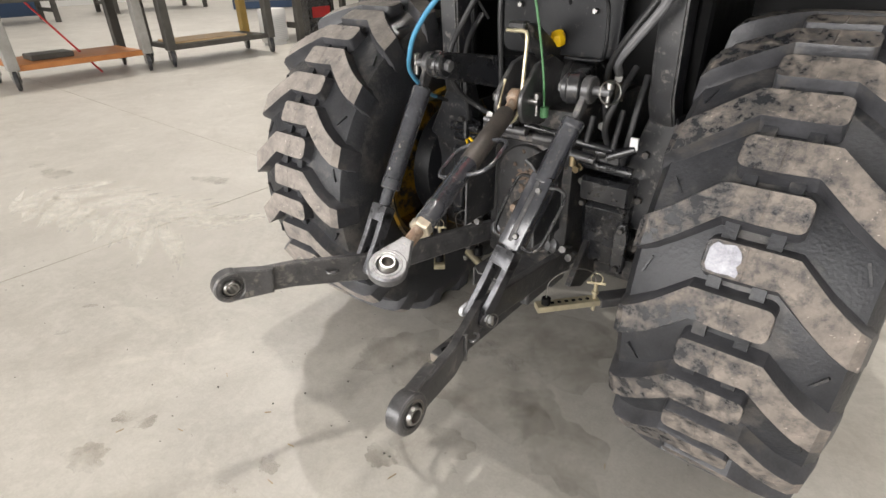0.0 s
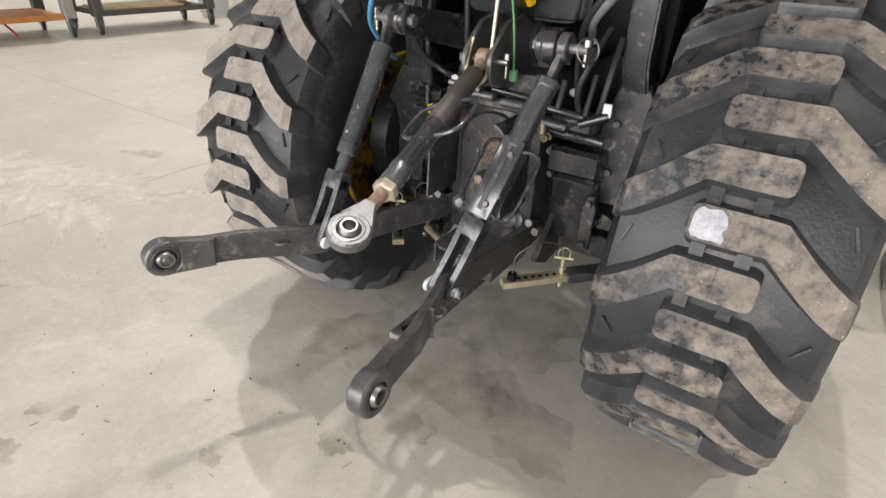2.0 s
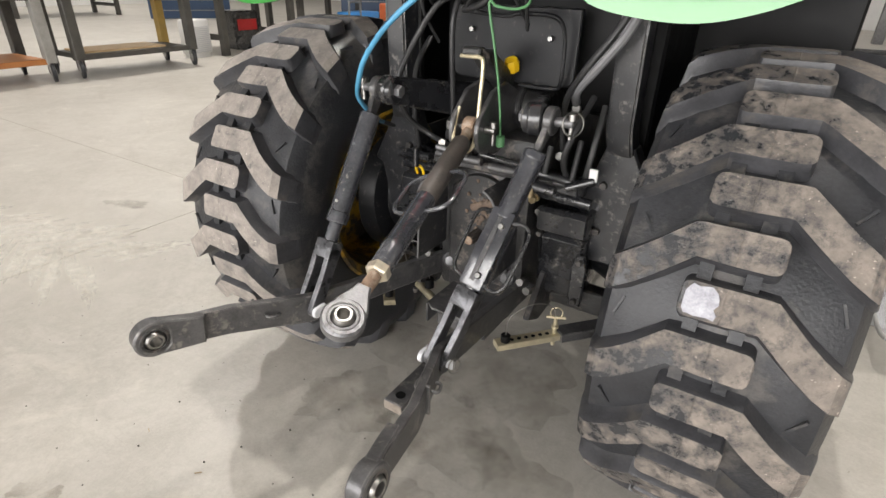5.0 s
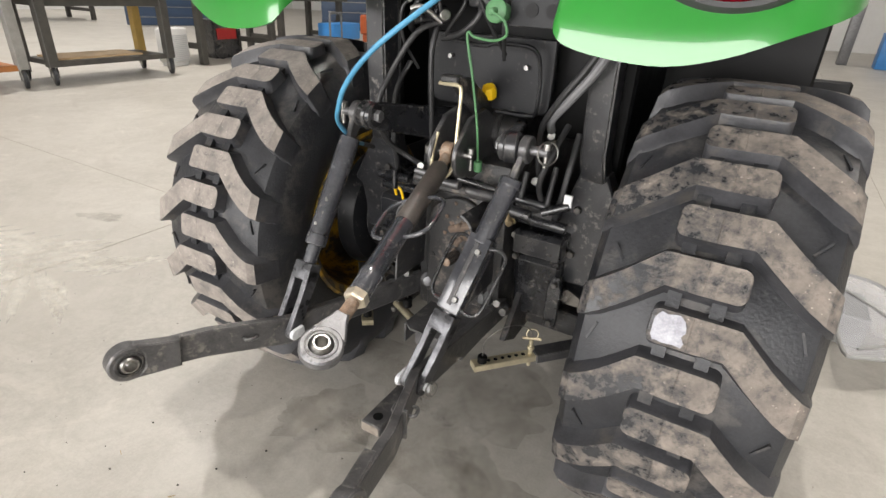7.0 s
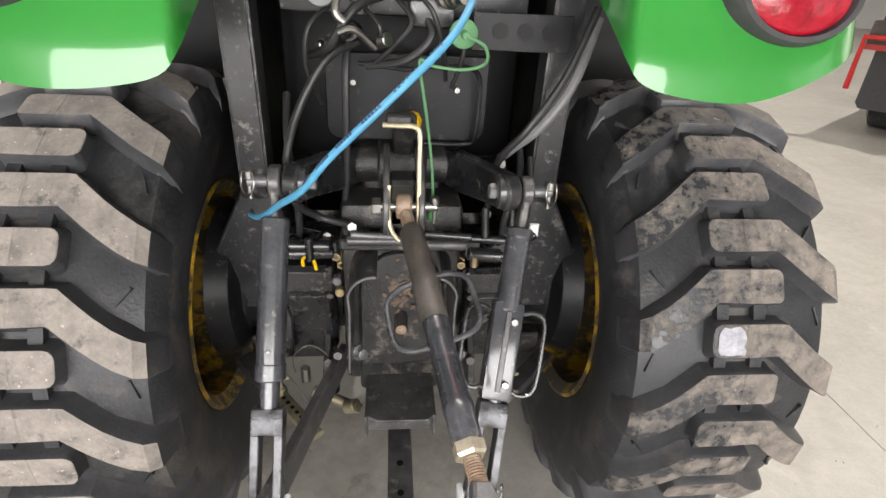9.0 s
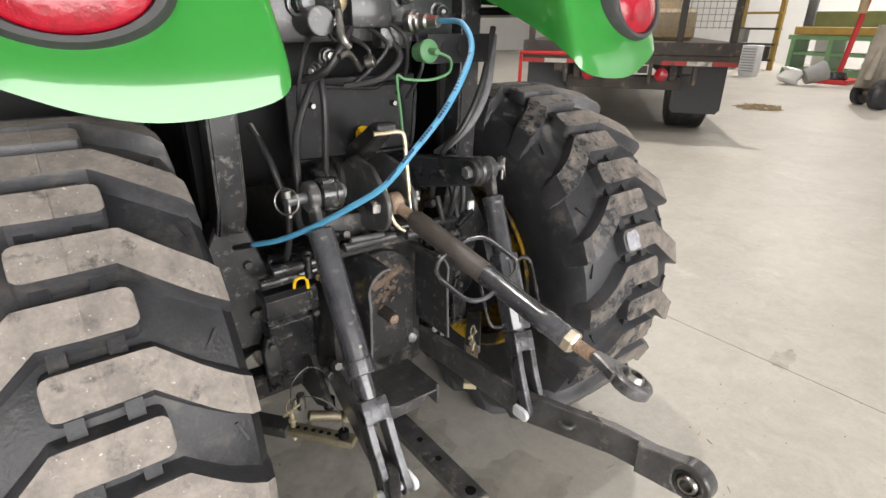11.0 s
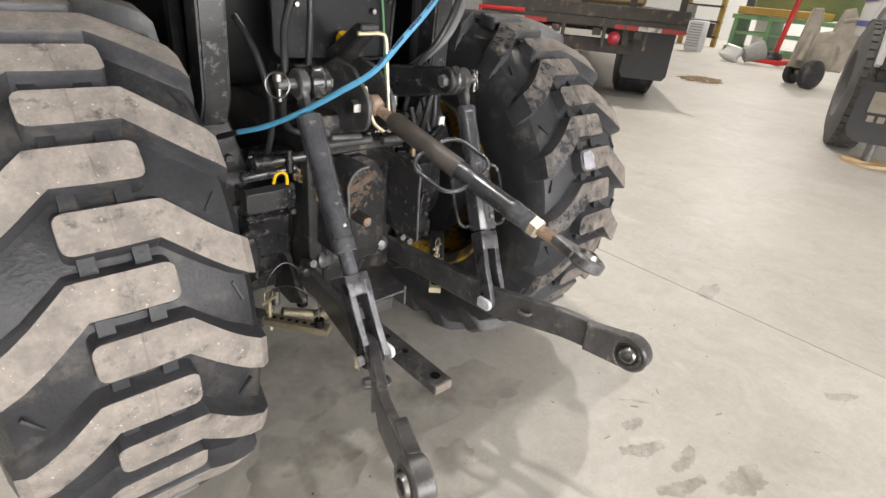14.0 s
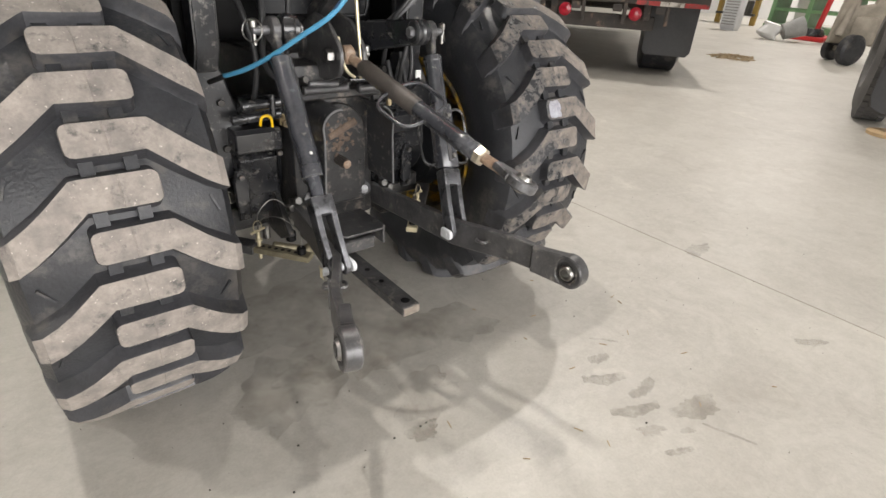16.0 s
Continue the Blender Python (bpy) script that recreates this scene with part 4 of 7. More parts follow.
def lift_arm(o, tip):
    base = V(o * 0.115, -0.10, 1.03)
    end = V(tip.x - o * 0.04, tip.y, tip.z)
    d = end - base
    ln = d.length
    bm = bm_new()
    m = basis(base, d, (0, 0, 1))
    up = arc(0, 0, 0.058, 120, 240, 8) + [(0.1, -0.052), (ln - 0.03, -0.038)] + arc(ln, 0, 0.04, -70, 70, 8) + [(ln - 0.03, 0.038), (0.1, 0.045)]
    add_plate(bm, up, 0.034, m, 0.005)
    ob = part("lift_arm", bm, BLACK, tractor, "black cast lift arm")
    bm = bm_new()
    add_rod(bm, V(end.x - o * 0.024, end.y, end.z), V(end.x + o * 0.022, tip.y, tip.z), 0.036, seg=28, bev=0.005)
    part("boss", bm, BLACK, ob)
    bm = bm_new()
    add_rod(bm, V(end.x - o * 0.03, end.y, end.z), V(tip.x + o * 0.055, tip.y, tip.z), 0.0115, seg=16)
    add_hex(bm, V(end.x - o * 0.024, end.y, end.z), (-o, 0, 0), 0.017, 0.014)
    part("pin", bm, GREYSTEEL, ob)
    bm = bm_new()
    c = V(tip.x + o * 0.05, tip.y, tip.z)
    add_rod(bm, c + V(0, -0.002, 0.024), c + V(0, -0.004, -0.036), 0.0055, seg=12)
    add_rod(bm, c + V(0, 0, 0.006), c + V(0, 0, 0.024), 0.011, seg=12)
    add_ring(bm, c + V(o * 0.004, -0.004, 0.0), (o * 0.75, -0.6, 0.2), 0.027, 0.0022)
    part("linch_pin", bm, STEEL, ob, "bright linch pin with a spring ring")
    return ob


lift_arm(-1, TOPL)
lift_arm(1, TOPR)


def fork(bm, top, pin, gap, wide, thick, o):
    """A yoke from top down to the pin, prongs apart along x."""
    d = pin - top
    m = basis(top, d, (1, 0, 0))
    ln = d.length
    half = gap / 2 + thick
    add_box(bm, (0.022, 0, 0), (0.05, 2 * half, wide), m, 0.005, 2)
    for sgn in (-1, 1):
        mm = m @ Matrix.Translation((0, sgn * (gap / 2 + thick / 2), 0)) @ Matrix(((1, 0, 0), (0, 0, -1), (0, 1, 0))).to_4x4()
        pr = [(0.015, -wide * 0.5), (0.015, wide * 0.5), (ln * 0.5, wide * 0.42)] + [(ln + a, b) for a, b in arc(0, 0, wide * 0.5, 80, -80, 8)] + [(ln * 0.5, -wide * 0.42)]
        add_plate(bm, pr, thick, mm, 0.002)


def lift_rod(o, top, pin, boxy):
    d = (pin - top)
    ln = d.length
    n = d.normalized()
    P = lambda f: top + d * f
    bm = bm_new()
    if boxy:
        add_rod(bm, P(0.135), P(0.40), 0.0265, seg=24, bev=0.004)
        add_rod(bm, P(0.125), P(0.16), 0.029, seg=24, bev=0.004)
        m = basis(P(0.53), n, (1, 0, 0))
        add_box(bm, (0, 0, 0), (ln * 0.32, 0.062, 0.046), m, 0.006, 2)
    else:
        add_rod(bm, P(0.115), P(0.60), 0.0278, seg=24, bev=0.004)
        add_rod(bm, P(0.56), P(0.615), 0.0296, seg=24, bev=0.003)
    ob = part("lift_rod", bm, ROD_PAINT, tractor, "black adjustable lift rod with a forked lower end")
    bm = bm_new()
    add_eye(bm, top, (1, 0, 0), 0.033, 0.012, 0.024)
    add_plate(bm, [(0.015, -0.022), (ln * 0.12, -0.014), (ln * 0.15, -0.014), (ln * 0.15, 0.014), (ln * 0.12, 0.014), (0.015, 0.022)], 0.016, basis(top, n, (0, 1, 0)), 0.003)
    part("rod_eye", bm, WORN, ob)
    bm = bm_new()
    add_rod(bm, P(0.58), P(0.73), 0.019, seg=20)
    part("rod_shank", bm, ROD_PAINT, ob)
    bm = bm_new()
    fork(bm, P(0.70), pin, 0.027, 0.046, 0.0165, o)
    part("fork", bm, FORKSTEEL, ob, "worn black steel fork")
    bm = bm_new()
    inn = -1 if o > 0 else 1
    add_plate(bm, [(-0.018, 0.015)] + [(0.01 + a, b) for a, b in arc(0, 0, 0.016, 70, -70, 5)] + [(-0.018, -0.015), (-0.022, -0.008), (-0.022, 0.008)], 0.012, basis(pin + V(inn * 0.038, 0, 0), (0, -1, 0), (0, 0, 1)), 0.002)
    add_rod(bm, pin - V(0.045, 0, 0), pin + V(0.045, 0, 0), 0.011, seg=16)
    part("fork_bolt", bm, SILVER, ob, "bright flat-sided fork bolt head")
    bm = bm_new()
    c = pin - V(inn * 0.047, 0, 0)
    add_rod(bm, c + V(0, 0, -0.014), c + V(0, 0, 0.014), 0.004, seg=8)
    add_ring(bm, c + V(0, 0, 0.0), (0.9, -0.3, 0.2), 0.018, 0.0016)
    part("spring_clip", bm, ZINC if o < 0 else STEEL, ob)
    if boxy:
        for sg in (-1, 1):
            bm = bm_new()
            m = basis(P(0.53), n, (1, 0, 0))
            q = [(-0.078, 0.03), (-0.084, 0.055), (-0.072, 0.076), (-0.03, 0.08), (0.05, 0.078), (0.078, 0.068), (0.085, 0.045), (0.08, 0.03)]
            add_tube(bm, [m @ V(a, sg * b, 0.012 * sg) for a, b in q], 0.0048, seg=8)
            part("handle", bm, BLACK, ob, "bent rod handle")
        m = basis(P(0.53), n, (1, 0, 0))
        for sg in (1, -1):
            bolts(ob, STEEL, [m @ V(a, 0.012, 0.022 * sg) for a in (-0.06, 0.065)], m.to_3x3() @ V(0, 0, sg), 0.008, 0.009)
        bm = bm_new()
        for sg in (1, -1):
            add_box(bm, (0, 0, sg * 0.0235), (ln * 0.26, 0.012, 0.004), m, 0.001)
        part("rib", bm, WORN, ob)
    else:
        bm = bm_new()
        add_rod(bm, P(0.5) + V(0.0, -0.025, 0), P(0.5) + V(0, -0.033, 0.002), 0.005, seg=10)
        part("grease_nipple", bm, STEEL, ob)
    return ob


lift_rod(-1, TOPL, PINL, False)
lift_rod(1, TOPR, PINR, True)


def lower_link(o, pivot, pin, eye):
    path = [pivot, pin + V(0, 0, -0.004), pin.lerp(eye, 0.52) + V(o * 0.017, 0, 0), eye]
    bm = bm_new()
    rings = []
    for i, p in enumerate(path):
        d = (path[min(i + 1, 3)] - path[max(i - 1, 0)]).normalized()
        s = d.cross(V(0, 0, 1)).normalized()
        u = s.cross(d)
        hh = (0.036, 0.041, 0.039, 0.035)[i]
        pp = p - d * (0.02 if i == 3 else 0)
        rings.append([bm.verts.new(pp + s * a * 0.0115 + u * b * hh) for a, b in ((-1, -0.9), (-0.8, -1), (0.8, -1), (1, -0.9), (1, 0.9), (0.8, 1), (-0.8, 1), (-1, 0.9))])
    for a, b in zip(rings, rings[1:]):
        for k in range(8):
            bm.faces.new((a[k], a[(k + 1) % 8], b[(k + 1) % 8], b[k]))
    bm.faces.new(rings[0])
    bm.faces.new(rings[-1])
    ob = part("lower_link", bm, WORN, tractor, "worn black steel lower link with a ball end", sharp=25)
    d = (eye - pin).normalized()
    ax = d.cross(V(0, 0, 1)).normalized()
    bm = bm_new()
    # the ball end is turned a little outwards
    axle = (ax * (1 if ax.x * o > 0 else -1) + V(0, -0.2, 0.04)).normalized()
    add_eye(bm, eye, axle, 0.0465, 0.03, 0.038)
    add_plate(bm, [(-0.115, -0.0375), (-0.014, -0.0455), (-0.036, -0.02), (-0.036, 0.02), (-0.014, 0.0455), (-0.115, 0.0375)], 0.029, basis(eye, d, ax.cross(d)), 0.003)
    part("ball_socket", bm, WORN, ob)
    bm = bm_new()
    add_eye(bm, eye, axle, 0.036, 0.026, 0.041)
    part("retaining_ring", bm, CAST, ob)
    bm = bm_new()
    mm = basis(eye, axle, V(0, 0, 1))
    add_lathe(bm, [(-0.026, 0.0142), (-0.026, 0.0188), (-0.017, 0.0245), (0, 0.0275), (0.017, 0.0245), (0.026, 0.0188), (0.026, 0.0142)], mm, 28, closed=True)
    part("ball", bm, STEEL, ob, "bright steel ball with a through hole")
    q = pin.lerp(eye, 0.36) + V(o * 0.018, 0, 0)
    bm = bm_new()
    add_plate(bm, [(-0.004, -0.038), (0.004, -0.038), (0.004, 0.038), (-0.004, 0.038)], 0.028, basis(q, d, ax.cross(d)), 0.001)
    part("weld_seam", bm, WORN, ob)
    for sg in (1, -1):
        bm = bm_new()
        q2 = pin.lerp(eye, 0.25) + V(o * 0.0125, 0, 0) + ax * 0.012 * sg + V(0, 0, 0.0)
        side = ax * sg
        add_tube(bm, [q2 - d * 0.016, q2 - d * 0.014 + side * 0.012, q2 + side * 0.016, q2 + d * 0.014 + side * 0.012, q2 + d * 0.016], 0.0045, seg=8, n=5)
        part("loop", bm, WORN, ob)
    bm = bm_new()
    add_rod(bm, pivot - V(0.03, 0, 0), pivot + V(0.03, 0, 0), 0.017)
    add_hex(bm, pivot + V(-o * 0.02, 0, 0), (-o, 0, 0), 0.025, 0.03)
    add_lathe(bm, [(0, 0), (0, 0.024), (0.012, 0.026), (0.02, 0.018), (0.03, 0.016), (0.034, 0)], basis(pivot + V(-o * 0.045, -0.02, 0.03), (-o * 0.5, -1, 0.2), (0, 0, 1)), 20)
    part("pivot_bolt", bm, GREYSTEEL, ob, "grey steel pivot bolt")
    return ob


lower_link(-1, V(-0.155, -0.215, 0.50), PINL, EYEL)
lower_link(1, V(0.155, -0.215, 0.50), PINR, EYER)

# top link
T0, T1 = V(0.0, -0.335, 1.008), V(0.113, -0.985, 0.799)
TD = (T1 - T0).normalized()
TB0, TB1 = V(0.0135, -0.40, 0.985), V(0.0895, -0.845, 0.836)
bm = bm_new()
TN = (TB1 - TB0)
m = basis(TB0, TN, (0, 0, 1))
L0 = TN.length
add_lathe(bm, [(0, 0), (0, 0.019), (0.012, 0.0255), (L0 * 0.50, 0.026), (L0 * 0.52, 0.0235), (L0 * 0.52, 0)], m, 32)
toplink = part("top_link", bm, DIRTSTEEL, tractor, "black and dusty brown adjustable top link with a threaded ball end")
bm = bm_new()
add_lathe(bm, [(L0 * 0.515, 0), (L0 * 0.515, 0.0245), (L0 - 0.07, 0.0245), (L0 - 0.066, 0.026), (L0 - 0.05, 0.026), (L0 - 0.046, 0.0245), (L0 - 0.004, 0.0245), (L0, 0.022), (L0, 0)], m, 32)
part("barrel_sleeve", bm, ROD_PAINT, toplink, "glossy black barrel half")
bm = bm_new()
add_hex(bm, TB1 - TN.normalized() * 0.001, TN, 0.0265, 0.022)
part("lock_nut", bm, PALENUT, toplink, "pale plated steel hexagonal lock nut")
bm = bm_new()
rod = [(0, 0.0)]
a, k = 0.0, 0
while a < 0.085:
    rod.append((a, 0.0145 if k % 2 else 0.0128))
    a += 0.0022
    k += 1
rod.append((a, 0))
add_lathe(bm, rod, basis(TB1, T1 - TB1, (0, 0, 1)), 20)
part("threaded_rod", bm, RUST, toplink, "rusty threaded rod")
AX = V(0.32, -0.16, 0.93)
AX = (AX - TD * AX.dot(TD)).normalized()
bm = bm_new()
add_eye(bm, T1, AX, 0.042, 0.024, 0.026)
add_plate(bm, [(-0.085, -0.014), (-0.07, -0.018), (-0.03, -0.036), (-0.02, -0.03), (-0.02, 0.03), (-0.03, 0.036), (-0.07, 0.018), (-0.085, 0.014)], 0.022, basis(T1, TD, AX.cross(TD)), 0.004)
part("ball_end", bm, BALLEND, toplink, "grey steel ball end")
bm = bm_new()
add_eye(bm, T1, AX, 0.034, 0.0285, 0.0285)
part("swaged_ring", bm, WORN, toplink)
bm = bm_new()
add_lathe(bm, [(-0.022, 0.0125), (-0.022, 0.0165), (-0.012, 0.0225), (0, 0.0245), (0.012, 0.0225), (0.022, 0.0165), (0.022, 0.0125)], basis(T1, AX, TD), 28, closed=True)
part("ball", bm, STEEL, toplink)
bm = bm_new()
add_rod(bm, T0 + TD * 0.02, TB0 + TN.normalized() * 0.01, 0.0145)
part("front_rod", bm, RUST, toplink)
bm = bm_new()
add_eye(bm, T0, (1, 0, 0), 0.028, 0.011, 0.034)
part("front_eye", bm, RUST, toplink, "rusty front eye")
for sg in (1, -1):
    bm = bm_new()
    side = (V(0.956, 0, 0.292) - TN.normalized() * V(0.956, 0, 0.292).dot(TN.normalized())).normalized() * sg
    lift = V(0, 0, 0)
    c0 = lambda f: TB0 + TN * f
    add_tube(bm, [c0(0.30) + side * 0.018 + lift, c0(0.31) + side * 0.052 + lift, c0(0.36) + side * 0.079 + lift, c0(0.46) + side * 0.083 + lift, c0(0.56) + side * 0.079 + lift, c0(0.605) + side * 0.056 + lift, c0(0.615) + side * 0.018 + lift], 0.0056, seg=10)
    part("handle", bm, ROD_PAINT, toplink, "bent rod handle loop")
# top link bracket
bm = bm_new()
for x in (-0.038, 0.038):
    add_plate(bm, [(-0.12, 1.07), (-0.22, 1.115), (-0.30, 1.10)] + [(-0.335 + a, 1.0 + b * 1.3) for a, b in arc(0, 0, 0.045, 120, 240, 6)] + [(-0.27, 0.925), (-0.12, 0.94)], 0.014,
              Matrix.Translation((x, 0, 0)) @ Matrix(((0, 0, 1), (1, 0, 0), (0, 1, 0))).to_4x4(), 0.003)
add_box(bm, (0, -0.18, 0.97), (0.07, 0.12, 0.12), None, 0.01)
bracket = part("top_link_bracket", bm, WORN, tractor, "worn black bracket plates holding the top link")
bm = bm_new()
add_rod(bm, T0 - V(0.062, 0, 0), T0 + V(0.075, 0, 0), 0.0105, seg=16)
add_hex(bm, T0 - V(0.05, 0, 0), (-1, 0, 0), 0.02, 0.02)
add_rod(bm, T0 + V(0.068, 0, -0.04), T0 + V(0.068, 0, 0.022), 0.005, seg=10)
add_rod(bm, T0 + V(0.068, 0, 0.006), T0 + V(0.068, 0, 0.024), 0.011, seg=12)
part("pin", bm, STEEL, bracket, "bright steel pin")
bm = bm_new()
add_tube(bm, [(-0.045, -0.325, 1.185), (-0.01, -0.332, 1.186), (0.018, -0.337, 1.186), (0.03, -0.342, 1.172), (0.031, -0.35, 1.10), (0.032, -0.362, 1.01), (0.028, -0.378, 0.965), (0.012, -0.395, 0.952)], 0.0055, seg=10, n=6)
add_tube(bm, [(-0.032, -0.345, 1.06), (-0.034, -0.362, 1.02), (-0.028, -0.38, 0.975), (-0.008, -0.398, 0.953)], 0.005, seg=10, n=6)
part("retaining_hook", bm, ZINC, bracket, "gold zinc-plated bent rod")
bm = bm_new()
add_box(bm, (-0.012, -0.318, 1.198), (0.055, 0.035, 0.02), None, 0.005)
add_plate(bm, [(-0.10, 1.03), (-0.30, 1.17), (-0.32, 1.205), (-0.27, 1.20), (-0.1, 1.1)], 0.05, Matrix(((0, 0, 1), (1, 0, 0), (0, 1, 0))).to_4x4(), 0.006)
part("sensing_lever", bm, CAST, bracket)

# drawbar and its bracket
bm = bm_new()
b2 = bmesh.new()
add_box(b2, (0, -0.36, 0.302), (0.064, 0.69, 0.032), None, 0.003)
merge(bm, b2)
drawbar = part("drawbar", bm, WORN, tractor, "flat black steel drawbar with a worn square end")
for y, r in ((-0.668, 0.0145), (-0.53, 0.009), (-0.44, 0.009)):
    bm = bm_new()
    add_lathe(bm, [(0, 0), (0, r), (0.0012, r), (0.0012, 0)], basis((0, y, 0.3181), (0, 0, 1), (0, 1, 0)), 20)
    part("hole", bm, BLACKPLASTIC, drawbar, "dark drilled hole")
bm = bm_new()
add_box(bm, (0, -0.7055, 0.302), (0.058, 0.002, 0.027))
part("cut_end", bm, CUTSTEEL, drawbar, "bare cut steel end face")
bm = bm_new()
add_plate(bm, [(-0.09, -0.02), (-0.09, -0.40), (-0.06, -0.425), (0.07, -0.425), (0.09, -0.40), (0.09, -0.02)], 0.008, Matrix.Translation((0, 0, 0.452)), 0.001)
for x in (-0.088, 0.088):
    add_box(bm, (x, -0.22, 0.42), (0.008, 0.38, 0.07), None, 0.002)
add_box(bm, (0, -0.2, 0.365), (0.18, 0.3, 0.05), None, 0.006)
add_box(bm, (0, -0.08, 0.33), (0.12, 0.1, 0.09), None, 0.006)
part("drawbar_bracket", bm, WORN, tractor, "bent black steel bracket over the drawbar")


# stabilisers between links and axle
def stabiliser(o, a, b, gold):
    d = b - a
    ln = d.length
    m = basis(a, d, V(0, 0, 1).cross(d))
    bm = bm_new()
    add_plate(bm, [(-0.02, -0.019), (ln * 0.72, -0.019), (ln * 0.72, 0.019), (-0.02, 0.019)], 0.02, m, 0.002)
    ob = part("stabiliser", bm, gold, tractor, "flat drilled stabiliser bar with a locking pin")
    bm = bm_new()
    add_plate(bm, [(ln * 0.45, -0.026), (ln, -0.026), (ln, 0.026), (ln * 0.45, 0.026)], 0.03, m, 0.003)
    part("sleeve", bm, WORN, ob)
    for k in range(6):
        bm = bm_new()
        add_lathe(bm, [(0, 0), (0, 0.006), (0.001, 0.006), (0.001, 0)], basis(m @ V(0.03 + 0.022 * k, 0, 0.0102), m.to_3x3() @ V(0, 0, 1), d), 12)
        part("hole", bm, BLACKPLASTIC, ob)
    bm = bm_new()
    c = m @ V(ln * 0.42, 0, 0)
    add_rod(bm, c + V(0, 0, -0.035), c + V(0, 0, 0.06), 0.0065, seg=12)
    add_rod(bm, c + V(-0.026, -0.01, 0.062), c + V(0.026, 0.01, 0.064), 0.0045, seg=10)
    add_rod(bm, c + V(0, 0, 0.025), c + V(0, 0, 0.036), 0.011, seg=14)
    add_ring(bm, c + V(0, 0, 0.078), (0.4, -0.9, 0.1), 0.017, 0.0016)
    part("locking_pin", bm, ZINC, ob, "gold zinc-plated locking pin")
    bm = bm_new()
    e = m @ V(0.01, 0, 0.02)
    add_rod(bm, e + V(0, 0, -0.012), e + V(0, 0, 0.012), 0.014, seg=14)
    part("rubber_stop", bm, BLACKPLASTIC, ob)
    bm = bm_new()
    mid = (e + c) / 2
    add_tube(bm, [e + V(0, 0, 0.01), e.lerp(mid, 0.1) + V(0, 0, 0.07), mid + V(0, -0.01, 0.115), c.lerp(mid, 0.2) + V(0, 0, 0.1), c + V(0, 0, 0.05)], 0.0018, seg=6)
    part("tether_wire", bm, STEEL, ob, "thin looped wire")
    return ob


stabiliser(1, V(0.19, -0.435, 0.43), V(0.45, -0.15, 0.44), ZINC)
stabiliser(-1, V(-0.22, -0.43, 0.43), V(-0.45, -0.15, 0.44), OLIVEZINC)
for k, (p0, p1, r, mm, nm) in enumerate((((-0.262, -0.235, 0.425), (-0.262, -0.238, 0.475), 0.013, STEEL, "stabiliser_pin"), ((-0.185, -0.25, 0.40), (-0.185, -0.25, 0.435), 0.017, BLACKPLASTIC, "rubber_plug"),
                                         ((-0.245, -0.235, 0.39), (-0.11, -0.27, 0.345), 0.015, OLIVEZINC, "stabiliser_link"), ((-0.15, -0.27, 0.355), (-0.12, -0.285, 0.375), 0.02, OLIVEZINC, "link_collar"), ((-0.25, -0.24, 0.352), (-0.25, -0.245, 0.37), 0.008, STEEL, "stabiliser_pin"))):
    bm = bm_new()
    add_rod(bm, p0, p1, r, seg=16)
    part(nm, bm, mm, tractor)
bm = bm_new()
add_tube(bm, [(-0.29, -0.235, 0.455), (-0.288, -0.25, 0.525), (-0.24, -0.255, 0.565), (-0.19, -0.255, 0.52), (-0.185, -0.25, 0.435)], 0.0018, seg=6)
part("tether_wire", bm, STEEL, tractor, "thin looped wire")
# hanger brackets under the axle
for o in (1, -1):
    bm = bm_new()
    add_plate(bm, [(-0.30, 0.44), (-0.20, 0.56), (0.05, 0.56), (0.05, 0.42), (-0.22, 0.40)], 0.02, Matrix.Translation((o * 0.20, 0, 0)) @ Matrix(((0, 0, 1), (1, 0, 0), (0, 1, 0))).to_4x4(), 0.003)
    add_box(bm, (o * 0.31, -0.1, 0.46), (0.24, 0.06, 0.08), None, 0.006)
    hanger = part("link_hanger", bm, CAST, tractor, "black cast link hanger")
    bolts(hanger, DULLBOLT, [(o * 0.30, -0.13, 0.475)], (0, -1, 0), 0.014, 0.02, "dull steel hanger bolt")
    bolts(hanger, DULLBOLT, [(o * 0.19, -0.275, 0.53), (o * 0.165, -0.27, 0.55)], (0, -1, 0.3), 0.014, 0.022, "dull steel hanger bolt")

# remote valves, couplers, hoses
bm = bm_new()
add_box(bm, (0.0, -0.17, 1.44), (0.5, 0.16, 0.11), None, 0.01, 2)
add_box(bm, (-0.02, -0.27, 1.452), (0.105, 0.06, 0.07), None, 0.008, 2)
add_box(bm, (0.05, -0.25, 1.40), (0.09, 0.08, 0.06), None, 0.01, 2)
add_rod(bm, (-0.16, -0.24, 1.43), (-0.16, -0.33, 1.43), 0.03, seg=20)
add_rod(bm, (-0.2, -0.2, 1.46), (-0.11, -0.31, 1.46), 0.018, seg=16)
valve = part("valve_block", bm, BLACK_DUSTY, tractor, "black hydraulic valve block with couplers and levers")
bm = bm_new()
add_plate(bm, [(0.13, 1.335), (0.33, 1.335), (0.33, 1.405), (0.13, 1.405)], 0.008, Matrix.Translation((0, -0.30, 0)) @ Matrix(((1, 0, 0), (0, 0, -1), (0, 1, 0))).to_4x4(), 0.001)
plate = part("coupler_plate", bm, PANELBLACK, valve, "black plate with round coupler holes")
for x in (0.185, 0.235, 0.285):
    bm = bm_new()
    add_lathe(bm, [(0, 0), (0, 0.016), (0.0016, 0.016), (0.0016, 0)], basis((x, -0.3045, 1.372), (0, -1, 0), (0, 0, 1)), 24)
    part("coupler_hole", bm, BLACKPLASTIC, plate)
bm = bm_new()
